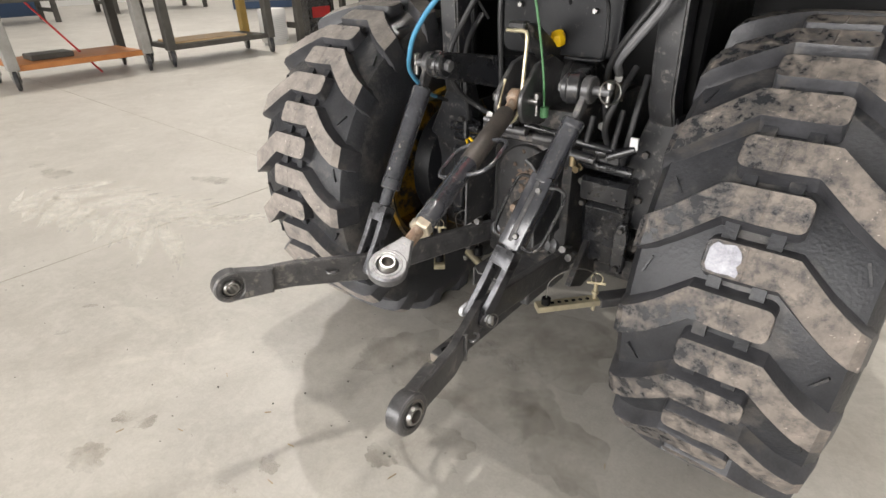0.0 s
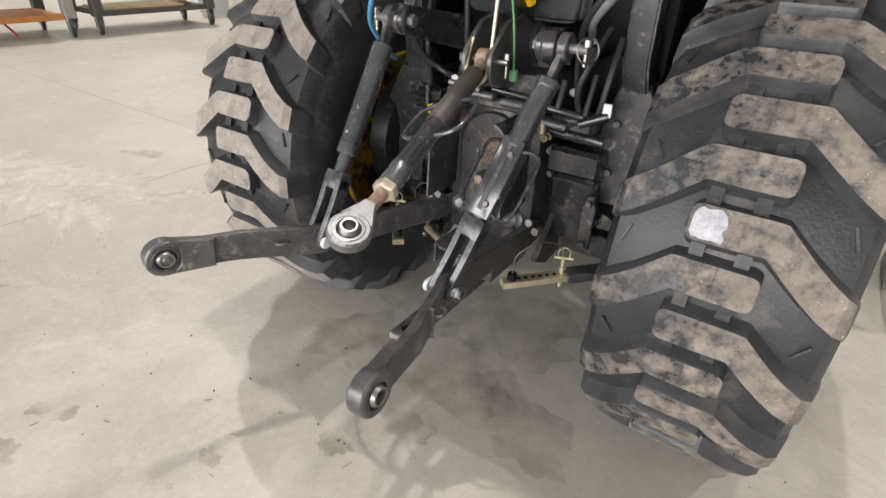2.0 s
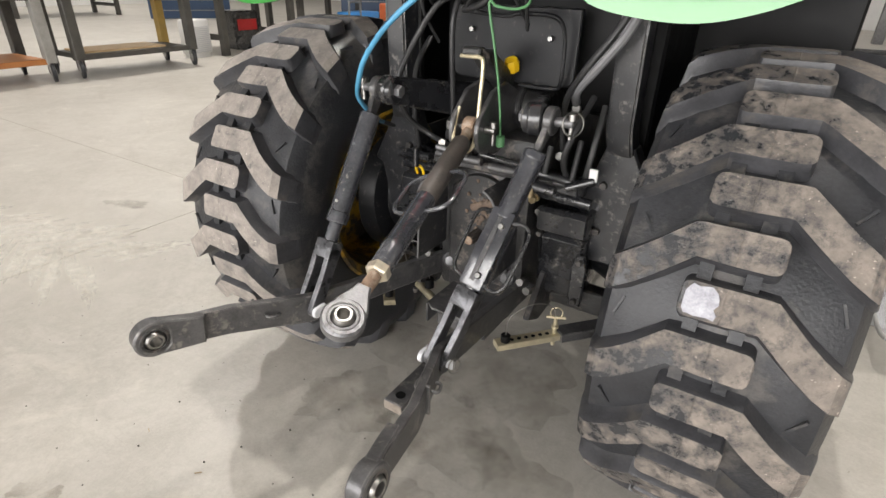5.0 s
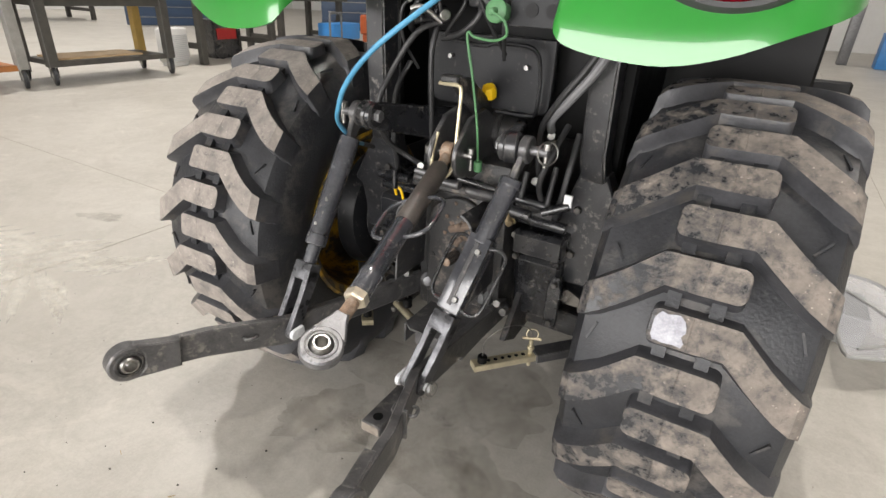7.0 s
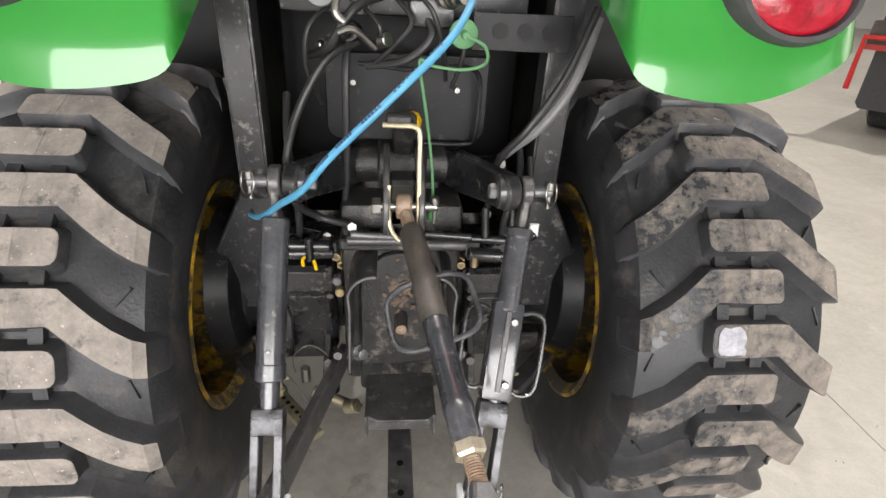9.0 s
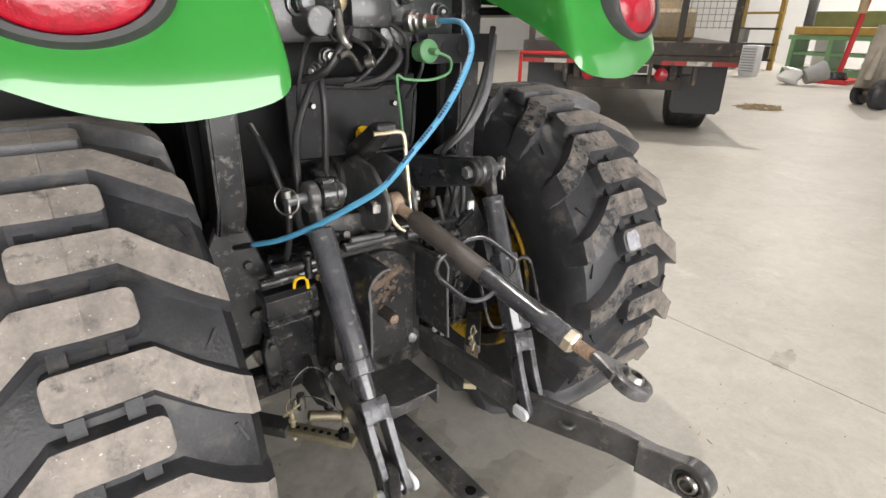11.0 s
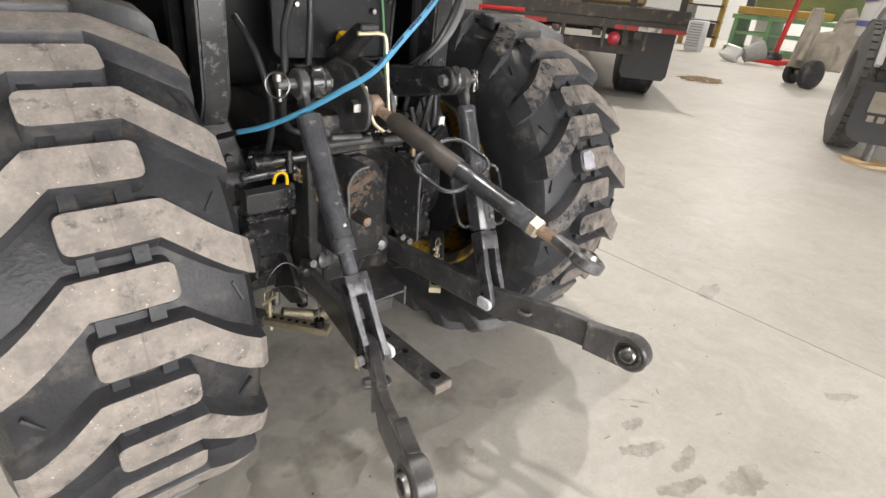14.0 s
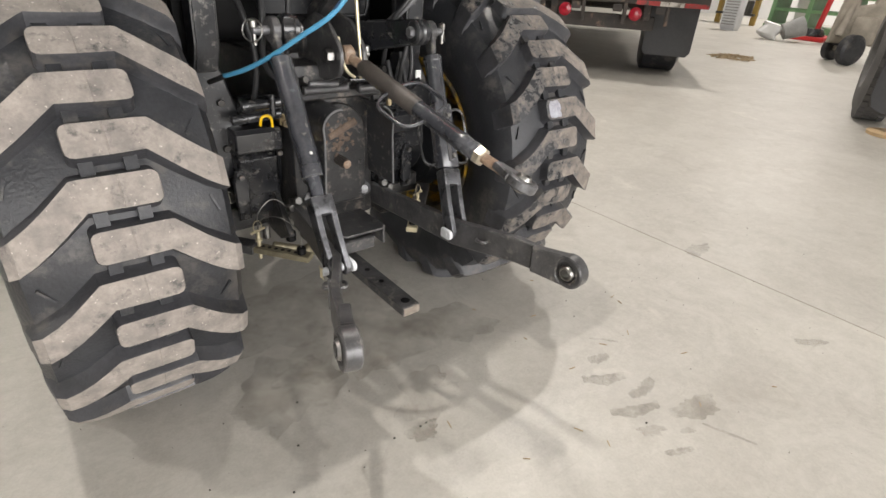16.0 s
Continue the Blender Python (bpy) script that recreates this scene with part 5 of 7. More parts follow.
add_lathe(bm, [(0, 0), (0, 0.024), (0.02, 0.026), (0.024, 0.021), (0.034, 0.021), (0.038, 0.018), (0.055, 0.018), (0.06, 0.014), (0.085, 0.013), (0.09, 0)], basis((0.075, -0.30, 1.432), (0.35, -1, 0.0), (0, 0, 1)), 24)
part("hose_coupler", bm, STEEL, valve, "bright steel hose coupler")
bm = bm_new()
add_lathe(bm, [(-0.03, 0), (-0.03, 0.022), (0, 0.022), (0.002, 0.027), (0.014, 0.027), (0.018, 0.022), (0.02, 0.0)], basis((0.108, -0.325, 1.366), (0, -1, 0.1), (0, 0, 1)), 24)
add_rod(bm, (0.108, -0.34, 1.368), (0.11, -0.37, 1.366), 0.008)
part("dust_cap", bm, GREENPLASTIC, valve, "faded green plastic dust cap")
bm = bm_new()
add_tube(bm, [(0.11, -0.368, 1.366), (0.145, -0.372, 1.35), (0.15, -0.36, 1.318), (0.11, -0.34, 1.302), (0.05, -0.325, 1.305), (0.03, -0.32, 1.315), (0.028, -0.32, 1.295), (0.045, -0.31, 1.2), (0.062, -0.30, 1.08), (0.068, -0.292, 0.98)], 0.0034, seg=8)
add_rod(bm, (0.068, -0.292, 0.985), (0.068, -0.29, 0.955), 0.012)
part("cap_tether", bm, GREENPLASTIC, valve, "green plastic tether cord")
bm = bm_new()
add_tube(bm, [(-0.06, -0.30, 1.33), (-0.10, -0.33, 1.365), (-0.13, -0.34, 1.36)], 0.007, seg=10)
add_tube(bm, [(-0.12, -0.33, 1.45), (-0.13, -0.36, 1.40), (-0.115, -0.36, 1.38)], 0.008, seg=10)
add_rod(bm, (-0.05, -0.31, 1.345), (-0.035, -0.325, 1.35), 0.014)
part("lever_end", bm, STEEL, valve, "bright lever end")


def coupler(p, d, r, ln, tip, parent=None):
    """A black coupler body with a collar and a metal tip."""
    p, d = Vector(p), Vector(d).normalized()
    up = V(0, 0, 1) if abs(d.z) < 0.9 else V(0, 1, 0)
    bm = bm_new()
    add_lathe(bm, [(0, 0), (0, r), (ln * 0.4, r), (ln * 0.42, r * 1.2), (ln * 0.62, r * 1.2), (ln * 0.64, r * 0.9), (ln, r * 0.85), (ln, 0)], basis(p, d, up), 20)
    ob = part("coupler", bm, BLACK, valve, "black hydraulic coupler")
    bm = bm_new()
    add_lathe(bm, [(ln, 0), (ln, r * 0.6), (ln * 1.2, r * 0.6), (ln * 1.25, r * 0.4), (ln * 1.25, 0)], basis(p, d, up), 16)
    part("tip", bm, tip, ob)
    return ob


coupler((-0.175, -0.22, 1.462), (0.1, -1, 0.05), 0.026, 0.06, GREYSTEEL)
coupler((-0.10, -0.21, 1.468), (0.05, -1, 0.0), 0.028, 0.07, BRASSY)
coupler((-0.085, -0.22, 1.412), (-0.1, -1, -0.1), 0.018, 0.07, STEEL)
coupler((-0.105, -0.22, 1.352), (-0.3, -1, 0.1), 0.018, 0.07, STEEL)
coupler((-0.13, -0.24, 1.335), (-0.7, -0.7, -0.1), 0.013, 0.05, STEEL)
coupler((0.088, -0.21, 1.482), (0.1, -1, 0.1), 0.022, 0.06, GREYSTEEL)
coupler((0.20, -0.22, 1.455), (0.0, -1, 0.0), 0.02, 0.05, BLACK)
for q in (((-0.02, -0.27, 1.42), (0.01, -0.31, 1.38), (-0.03, -0.3, 1.33), (-0.06, -0.28, 1.30)),
          ((0.02, -0.29, 1.43), (0.05, -0.32, 1.40), (0.075, -0.29, 1.33), (0.09, -0.22, 1.26)),
          ((0.11, -0.28, 1.40), (0.115, -0.30, 1.33), (0.10, -0.25, 1.25)),
          ((-0.08, -0.29, 1.40), (-0.05, -0.33, 1.37), (-0.055, -0.30, 1.33)),
          ((-0.15, -0.25, 1.40), (-0.19, -0.29, 1.36), (-0.2, -0.27, 1.28), (-0.18, -0.22, 1.2))):
    bm = bm_new()
    add_tube(bm, q, 0.0048, seg=8, n=6)
    part("pipe", bm, BLACKHOSE, valve, "thin black pipe")
bm = bm_new()
add_box(bm, (0.055, -0.262, 1.512), (0.03, 0.012, 0.016), None, 0.002)
part("paper_tag", bm, WHITE, valve, "small white tag")
bm = bm_new()
HOSE = [(0.105, -0.385, 1.433), (0.10, -0.47, 1.428), (0.055, -0.555, 1.375), (-0.045, -0.61, 1.285), (-0.125, -0.607, 1.205), (-0.175, -0.58, 1.14), (-0.228, -0.523, 1.088), (-0.268, -0.444, 1.036),
        (-0.31, -0.36, 0.99), (-0.345, -0.28, 0.96), (-0.365, -0.2, 0.93)]
add_tube(bm, HOSE[:10], 0.0062, seg=14, n=8)
hose = part("hydraulic_hose", bm, BLUEHOSE, tractor, "bright blue rubber hydraulic hose with dark printing")
bm = bm_new()
add_tube(bm, HOSE[9:], 0.007, seg=12, n=8)
part("hose_sleeve", bm, BLACKHOSE, hose, "black rubber hose end")
bm = bm_new()
pts = [p + V(-0.0027, -0.0034, 0.0045) for p in smooth_path(HOSE[2:6], 18)]
for k in range(2, len(pts) - 3, 1):
    if k % 9 < 6:
        d = (pts[k + 1] - pts[k]).normalized()
        add_box(bm, (0, 0, 0), (0.0045, 0.0062, 0.0014), basis(pts[k], d, V(-0.43, -0.54, 0.72).cross(d)))
tagged(part("printing", bm, NAVY, hose), kind="stuff")


def hoses(name, lists, r, material, lab):
    for pts in lists:
        bm = bm_new()
        add_tube(bm, pts, r, seg=10)
        part(name, bm, material, tractor, lab)


hoses("black_hose", [
    [(0.40, -0.24, 1.42), (0.34, -0.27, 1.28), (0.27, -0.28, 1.17), (0.22, -0.24, 1.08), (0.215, -0.2, 0.95)],
    [(0.28, -0.2, 1.10), (0.27, -0.26, 1.04), (0.245, -0.27, 0.95), (0.25, -0.22, 0.86), (0.22, -0.16, 0.82)],
    [(0.31, -0.19, 1.08), (0.31, -0.23, 1.0), (0.30, -0.24, 0.9), (0.28, -0.2, 0.83)],
    [(-0.10, -0.22, 1.33), (-0.16, -0.26, 1.30), (-0.22, -0.29, 1.2), (-0.245, -0.33, 1.1), (-0.24, -0.3, 1.0), (-0.19, -0.25, 0.94), (-0.12, -0.27, 0.93)],
    [(-0.12, -0.2, 1.34), (-0.125, -0.24, 1.25), (-0.13, -0.22, 1.05), (-0.14, -0.2, 0.95)],
    [(-0.27, -0.13, 1.20), (-0.26, -0.22, 1.12), (-0.245, -0.25, 1.0), (-0.25, -0.22, 0.88), (-0.27, -0.18, 0.80)],
    [(-0.05, -0.25, 1.42), (-0.1, -0.32, 1.40), (-0.15, -0.31, 1.33), (-0.2, -0.22, 1.30)],
    [(0.02, -0.26, 1.41), (0.05, -0.3, 1.36), (0.0, -0.3, 1.31), (-0.08, -0.26, 1.29)],
    [(-0.16, -0.2, 0.86), (-0.2, -0.25, 0.865), (-0.25, -0.24, 0.85), (-0.28, -0.18, 0.83)],
], 0.0085, BLACKHOSE, "black rubber hose")
hoses("grey_hose", [[(0.405, -0.235, 1.40), (0.36, -0.27, 1.27), (0.30, -0.28, 1.18), (0.25, -0.25, 1.12), (0.235, -0.2, 1.08)]], 0.0115, GREYHOSE, "grey rubber hose")
for x, y, z in ((-0.12, -0.28, 0.93), (0.235, -0.19, 1.06), (0.21, -0.2, 0.93), (0.27, -0.19, 0.84), (-0.19, -0.19, 0.86), (-0.27, -0.18, 0.82), (0.3, -0.22, 0.88)):
    bm = bm_new()
    add_hex(bm, (x, y, z), (0.2, -1, 0.4), 0.013, 0.018)
    add_rod(bm, (x, y + 0.02, z - 0.008), (x, y, z), 0.009, seg=10)
    part("hose_fitting", bm, STEEL, tractor, "bright hose fitting")
for k, (p0, p1, r, mm) in enumerate((((0.13, -0.27, 0.90), (0.30, -0.25, 0.88), 0.011, BLACK), ((0.16, -0.29, 0.865), (0.24, -0.29, 0.86), 0.017, BLACK), ((0.26, -0.27, 0.87), (0.33, -0.25, 0.90), 0.013, BLACK),
                                     ((0.20, -0.28, 0.90), (0.20, -0.25, 0.97), 0.009, BLACKHOSE), ((0.27, -0.26, 0.89), (0.27, -0.22, 0.99), 0.008, BLACKHOSE), ((0.175, -0.30, 0.835), (0.175, -0.30, 0.865), 0.01, BRASSY),
                                     ((-0.30, -0.25, 0.865), (-0.17, -0.27, 0.875), 0.016, BLACK), ((-0.22, -0.28, 0.84), (-0.22, -0.28, 0.90), 0.01, BLACK), ((-0.155, -0.29, 0.80), (-0.155, -0.315, 0.80), 0.011, GREYSTEEL), ((-0.15, -0.29, 0.765), (-0.15, -0.31, 0.765), 0.012, BRASSY))):
    bm = bm_new()
    add_rod(bm, p0, p1, r, seg=14)
    part("fitting", bm, mm, tractor)
bm = bm_new()
add_box(bm, (0.325, -0.255, 0.915), (0.022, 0.008, 0.034), pose(0, 0, 0), 0.001)
part("paper_tag", bm, WHITE, tractor, "small pale tag")
bm = bm_new()
add_tube(bm, [(-0.245, -0.235, 0.80), (-0.243, -0.245, 0.825), (-0.228, -0.25, 0.832), (-0.216, -0.25, 0.822), (-0.212, -0.245, 0.795)], 0.0045, seg=8)
part("yellow_clip", bm, YELLOWPLASTIC, tractor, "bright yellow plastic clip")
for c, size in (((-0.13, -0.17, 0.86), (0.03, 0.012, 0.09)), ((0.24, -0.19, 1.03), (0.025, 0.01, 0.05))):
    bm = bm_new()
    add_box(bm, c, size, None, 0.003)
    part("yellow_tag", bm, YELLOW, tractor, "yellow painted tag")
# reflector emblem and cross bar above the valves
bm = bm_new()
add_box(bm, (0.03, -0.235, 1.525), (0.60, 0.04, 0.045), None, 0.006)
add_box(bm, (-0.1, -0.215, 1.56), (0.12, 0.02, 0.04), None, 0.004)
bar = part("cross_bar", bm, GLASSGREY, tractor, "grey-green steel cross bar")
bm = bm_new()
add_plate(bm, [(-0.10, 1.585), (0.27, 1.565), (0.33, 1.62), (0.14, 1.90), (0.05, 1.90), (-0.14, 1.64)], 0.006, Matrix.Translation((0, -0.262, 0)) @ Matrix(((1, 0, 0), (0, 0, -1), (0, 1, 0))).to_4x4(), 0.001)
part("emblem_border", bm, BLACKPLASTIC, bar)
bm = bm_new()
add_plate(bm, [(-0.085, 1.60), (0.26, 1.58), (0.31, 1.625), (0.13, 1.88), (0.06, 1.88), (-0.12, 1.645)], 0.004, Matrix.Translation((0, -0.268, 0)) @ Matrix(((1, 0, 0), (0, 0, -1), (0, 1, 0))).to_4x4())
part("red_emblem", bm, REDPLASTIC, bar, "bright red reflector emblem")
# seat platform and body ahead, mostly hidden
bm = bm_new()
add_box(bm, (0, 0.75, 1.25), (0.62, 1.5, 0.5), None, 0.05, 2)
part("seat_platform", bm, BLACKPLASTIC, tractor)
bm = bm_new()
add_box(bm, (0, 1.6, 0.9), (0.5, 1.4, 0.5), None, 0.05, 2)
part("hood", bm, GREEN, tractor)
# unseen block, added to stop light reaching the floor from ahead
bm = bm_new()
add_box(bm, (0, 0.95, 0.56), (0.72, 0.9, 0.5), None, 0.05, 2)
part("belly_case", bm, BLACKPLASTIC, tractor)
bm = bm_new()
add_box(bm, (0, 2.0, 0.5), (1.0, 0.2, 0.3), None, 0.05, 2)
part("front_axle", bm, BLACKPLASTIC, tractor)
for o in (1, -1):
    bm = bm_new()
    add_lathe(bm, [(-0.13, 0.2), (-0.15, 0.3), (-0.13, 0.38), (-0.08, 0.40), (0.08, 0.40), (0.13, 0.38), (0.15, 0.3), (0.13, 0.2)], basis((o * 0.62, 1.95, 0.4), (1, 0, 0), (0, 1, 0)), 36)
    part("front_tyre", bm, RUBBER, tractor, "front tyre in the shade")


# canopy carried by the frame posts; it shades the ground behind the axle
bm = bm_new()
CANOPY = arc(0.47, -0.17, 0.13, 270, 360, 6) + arc(0.47, 1.12, 0.13, 0, 90, 6) + arc(-0.47, 1.12, 0.13, 90, 180, 6) + arc(-0.47, -0.17, 0.13, 180, 270, 6)
add_plate(bm, CANOPY, 0.07, Matrix.Translation((0, 0, 2.29)), 0.02)
canopy = part("canopy", bm, PLASTICTRIM, tractor, "plain dark canopy roof over the seat")
for o in (1, -1):
    bm = bm_new()
    add_box(bm, (o * 0.4, 1.1, 1.8), (0.05, 0.05, 0.96), None, 0.008)
    part("canopy_post", bm, BLACK, canopy)


# ---- west side: carts and benches ----
def castor(parent, x, y, r=0.12):
    bm = bm_new()
    add_lathe(bm, [(-0.024, 0), (-0.024, r * 0.8), (-0.018, r), (0.018, r), (0.024, r * 0.8), (0.024, 0)], basis((x, y, r), (0.3, 1, 0), (0, 0, 1)), 20)
    w = part("castor_wheel", bm, RUBBER, parent, "rubber castor wheel in a steel fork")
    bm = bm_new()
    for s in (-1, 1):
        add_lathe(bm, [(0, 0), (0, r * 0.6), (0.003, r * 0.6), (0.003, 0)], basis((x + 0.008 * s, y + 0.0255 * s, r), (0.3 * s, 1 * s, 0), (0, 0, 1)), 16)
        add_box(bm, (x + 0.01 * s, y + 0.04 * s, r * 1.5), (0.05, 0.006, r * 1.4), None, 0.002)
    add_box(bm, (x, y, r * 2.25), (0.09, 0.1, 0.012), None, 0.002)
    part("castor_fork", bm, STEEL, w)


def rolling_cart(x0, x1, y0, y1, top_z, shelf_z, leg_mats, shelf_mat, label, shelf_label, thick=0.125):
    cart = thing("rolling_cart", label, "cart", ((x0 + x1) / 2, (y0 + y1) / 2, 0), "carts along the wall")
    for (x, y), mm in zip(((x1, y0), (x1, y1), (x0, y0), (x0, y1)), leg_mats):
        bm = bm_new()
        add_box(bm, (x, y, (top_z + 0.24) / 2), (thick, thick, top_z - 0.24), None, 0.006)
        part("leg", bm, mm, cart)
        castor(cart, x, y)
    bm = bm_new()
    add_box(bm, ((x0 + x1) / 2, (y0 + y1) / 2, shelf_z), (x1 - x0 + 0.04, y1 - y0 - 0.1, 0.07), None, 0.006)
    part("shelf", bm, shelf_mat, cart, shelf_label)
    bm = bm_new()
    add_box(bm, ((x0 + x1) / 2, (y0 + y1) / 2, top_z + 0.03), (x1 - x0 + 0.2, y1 - y0 + 0.2, 0.06), None, 0.006)
    part("tabletop", bm, BENCH, cart)
    bm = bm_new()
    for y in (y0, y1):
        add_box(bm, ((x0 + x1) / 2, y, top_z - 0.08), (x1 - x0, 0.05, 0.1), None, 0.004)
    for x in (x0, x1):
        add_box(bm, (x, (y0 + y1) / 2, top_z - 0.08), (0.05, y1 - y0, 0.1), None, 0.004)
    part("rail", bm, BENCH, cart)
    return cart


c1 = rolling_cart(-8.5, -7.62, 0.22, 1.85, 1.12, 0.26, (BENCHGREY, BENCHGREY, BENCHYEL, BENCH), WOOD, "steel rolling cart with an orange board shelf on castors", "orange board shelf")
c2 = rolling_cart(-8.35, -7.6, 2.2, 3.92, 1.12, 0.27, (BENCH, BENCH, BENCH, BENCHYEL), BENCH, "dark steel rolling cart with a board on its lower shelf", "dark steel shelf")
bm = bm_new()
add_box(bm, (-8.0, 2.95, 0.315), (0.6, 1.2, 0.03), None, 0.004)
tagged(part("plywood_board", bm, PLY), "pale plywood board lying on the cart shelf", "board")
bm = bm_new()
add_rod(bm, (-8.05, 1.35, 0.012), (-8.75, 0.75, 1.15), 0.014, seg=10)
tagged(part("pry_bar", bm, REDPAINT), "thin dark red bar leaning on the cart", "bar")
bm = bm_new()
add_box(bm, (-8.0, 0.75, 0.332), (0.35, 0.5, 0.07), None, 0.01)
tagged(part("steel_block", bm, BENCH), "dark flat steel block on the cart shelf", "block")


def workbench(x0, x1, y0, y1, h, label):
    b = thing("workbench", label, "workbench", ((x0 + x1) / 2, (y0 + y1) / 2, 0), "workbenches")
    for x in (x0, x1):
        for y in (y0, y1):
            bm = bm_new()
            add_box(bm, (x, y, h / 2), (0.12, 0.12, h), None, 0.006)
            part("leg", bm, BENCH, b)
    bm = bm_new()
    add_box(bm, ((x0 + x1) / 2, (y0 + y1) / 2, h + 0.04), (x1 - x0 + 0.3, y1 - y0 + 0.3, 0.08), None, 0.008)
    part("tabletop", bm, BENCH, b)
    for y in (y0, y1):
        bm = bm_new()
        add_box(bm, ((x0 + x1) / 2, y, 0.3), (x1 - x0, 0.06, 0.1), None, 0.004)
        part("stretcher", bm, BENCH, b)
    return b


workbench(-9.2, -8.15, 4.95, 6.6, 1.05, "heavy dark steel workbench beside the carts")
workbench(-9.6, -8.6, 7.3, 9.2, 1.05, "heavy dark steel workbench further along the hall")
workbench(-19.0, -17.7, 2.0, 3.9, 0.95, "dark steel workbench far across the floor")
workbench(-20.5, -19.0, 6.0, 9.0, 0.95, "dark steel workbench against the far wall")
workbench(-20.0, -18.6, -2.0, 0.6, 0.95, "dark steel workbench far across the floor")


def grille_box(x, y, w, d, h, turn, label):
    t = thing("air_cleaner", label, "heater", (x, y, 0))
    m = pose(x, y, 0, 0, 0, turn)
    bm = bm_new()
    add_box(bm, (0, 0, h / 2 + 0.03), (d, w, h - 0.06), m, 0.03, 2)
    add_box(bm, (0, 0, 0.03), (d * 0.8, w * 0.8, 0.06), m)
    part("case", bm, WHITE, t)
    for k in range(14):
        bm = bm_new()
        add_box(bm, (d / 2 + 0.004, 0, h * 0.16 + h * 0.05 * k), (0.012, w * 0.8, h * 0.022), m, 0.002)
        part("slat", bm, SILVER, t)
    return t


grille_box(-8.35, 4.52, 0.45, 0.28, 0.62, 12, "white portable air cleaner standing beside the cart")
bm = bm_new()
add_box(bm, (-8.9, 5.9, 0.35), (0.5, 0.6, 0.7), None, 0.02)
add_rod(bm, (-8.62, 5.7, 0.12), (-8.56, 5.7, 0.12), 0.12)
tagged(part("welding_machine", bm, BLACK), "black welding machine under the bench", "machine")
bm = bm_new()
add_box(bm, (-8.64, 5.9, 0.45), (0.012, 0.45, 0.2))
tagged(part("control_plate", bm, REDPAINT), "dark red control plate on the machine", "plate")


def cabinet(x, y, w, d, h, turn, material, label, rows, trim):
    t = thing("tool_cabinet", label, "cabinet", (x, y, 0))
    m = pose(x, y, 0, 0, 0, turn)
    bm = bm_new()
    add_box(bm, (0, 0, h / 2), (w, d, h), m, 0.01)
    part("body", bm, material, t)
    for k in range(rows):
        z = h * (k + 0.5) / rows
        bm = bm_new()
        add_box(bm, (0, -d / 2 - 0.01, z), (w * 0.94, 0.02, h / rows * 0.88), m, 0.004)
        dr = part("drawer", bm, material, t)
        bm = bm_new()
        add_box(bm, (0, -d / 2 - 0.03, z + h / rows * 0.3), (w * 0.8, 0.02, 0.025), m, 0.004)
        part("handle", bm, trim, dr)
    return t


cabinet(-12.2, 14.2, 2.2, 0.8, 1.6, 38, NAVY, "navy blue tool cabinet with bright drawer handles", 5, STEEL)
cabinet(-16.5, 10.0, 2.4, 0.8, 1.2, 60, NAVY, "dark blue tool cabinet against the far wall", 4, STEEL)
bm = bm_new()
add_box(bm, (-8.35, 8.9, 0.42), (0.5, 0.95, 0.36), pose(0, 0, 0), 0.03, 2)
bc = tagged(part("tool_chest", bm, BLUEPAINT), "bright blue tool chest on a low grey stand", "chest")
bm = bm_new()
add_box(bm, (-8.35, 8.9, 0.12), (0.45, 0.9, 0.24), None, 0.01)
part("stand", bm, BENCHGREY, bc)
bm = bm_new()
add_tube(bm, [(-8.1, 8.3, 0.02), (-8.1, 8.3, 0.75), (-8.1, 8.36, 0.82), (-8.1, 8.62, 0.82), (-8.1, 8.68, 0.75), (-8.1, 8.68, 0.02)], 0.025, seg=10, n=5)
tagged(part("hoop_stand", bm, GREYSTEEL), "bent grey steel hoop standing beside the chest", "stand")
bm = bm_new()
add_box(bm, (-8.5, 10.4, 1.3), (0.22, 0.30, 2.6), None, 0.02)
tagged(part("steel_column", bm, TEAL), "teal painted steel column by the tool cabinet", "column")
bm = bm_new()
add_box(bm, (-8.9, 11.5, 0.45), (0.9, 1.2, 0.5), None, 0.04)
add_box(bm, (-8.9, 11.5, 0.1), (0.8, 1.1, 0.2), None, 0.02)
add_rod(bm, (-8.8, 11.2, 0.7), (-8.8, 11.9, 1.3), 0.04)
tagged(part("floor_sweeper", bm, ORANGE), "orange machine with a slanted handle by the column", "machine")

# ---- east side: flatbed truck ----
TR = basis(V(6.62, 1.93, 0), V(0.80, 0.60, 0), V(-0.60, 0.80, 0))  # x ahead, y across from the near corner
flatbed = thing("flatbed_truck", "rusty dark flatbed truck with black mudflaps and red lamps", "truck", (6.62, 1.93, 0))
flatbed.matrix_basis = Matrix.Translation((6.62, 1.93, 0))
W = 2.75
bm = bm_new()
add_box(bm, (3.0, W / 2, 1.16), (6.0, W, 0.16), TR, 0.01)
part("bed", bm, RUSTYBED, flatbed, "rusty dark steel bed")
for nm, c, size in (("side_rail", (3.05, 0.06, 1.02), (5.88, 0.10, 0.118)), ("side_rail", (3.05, W - 0.06, 1.02), (5.88, 0.10, 0.118)), ("end_rail", (0.05, W / 2, 1.02), (0.1, W, 0.118)),
                    ("chassis_beam", (3.2, 0.75, 0.88), (6.2, 0.1, 0.26)), ("chassis_beam", (3.2, W - 0.75, 0.88), (6.2, 0.1, 0.26)), ("rear_bumper", (0.25, W / 2, 0.72), (0.14, 1.5, 0.18))):
    bm = bm_new()
    add_box(bm, c, size, TR, 0.01)
    part(nm, bm, RUSTYBED, flatbed)
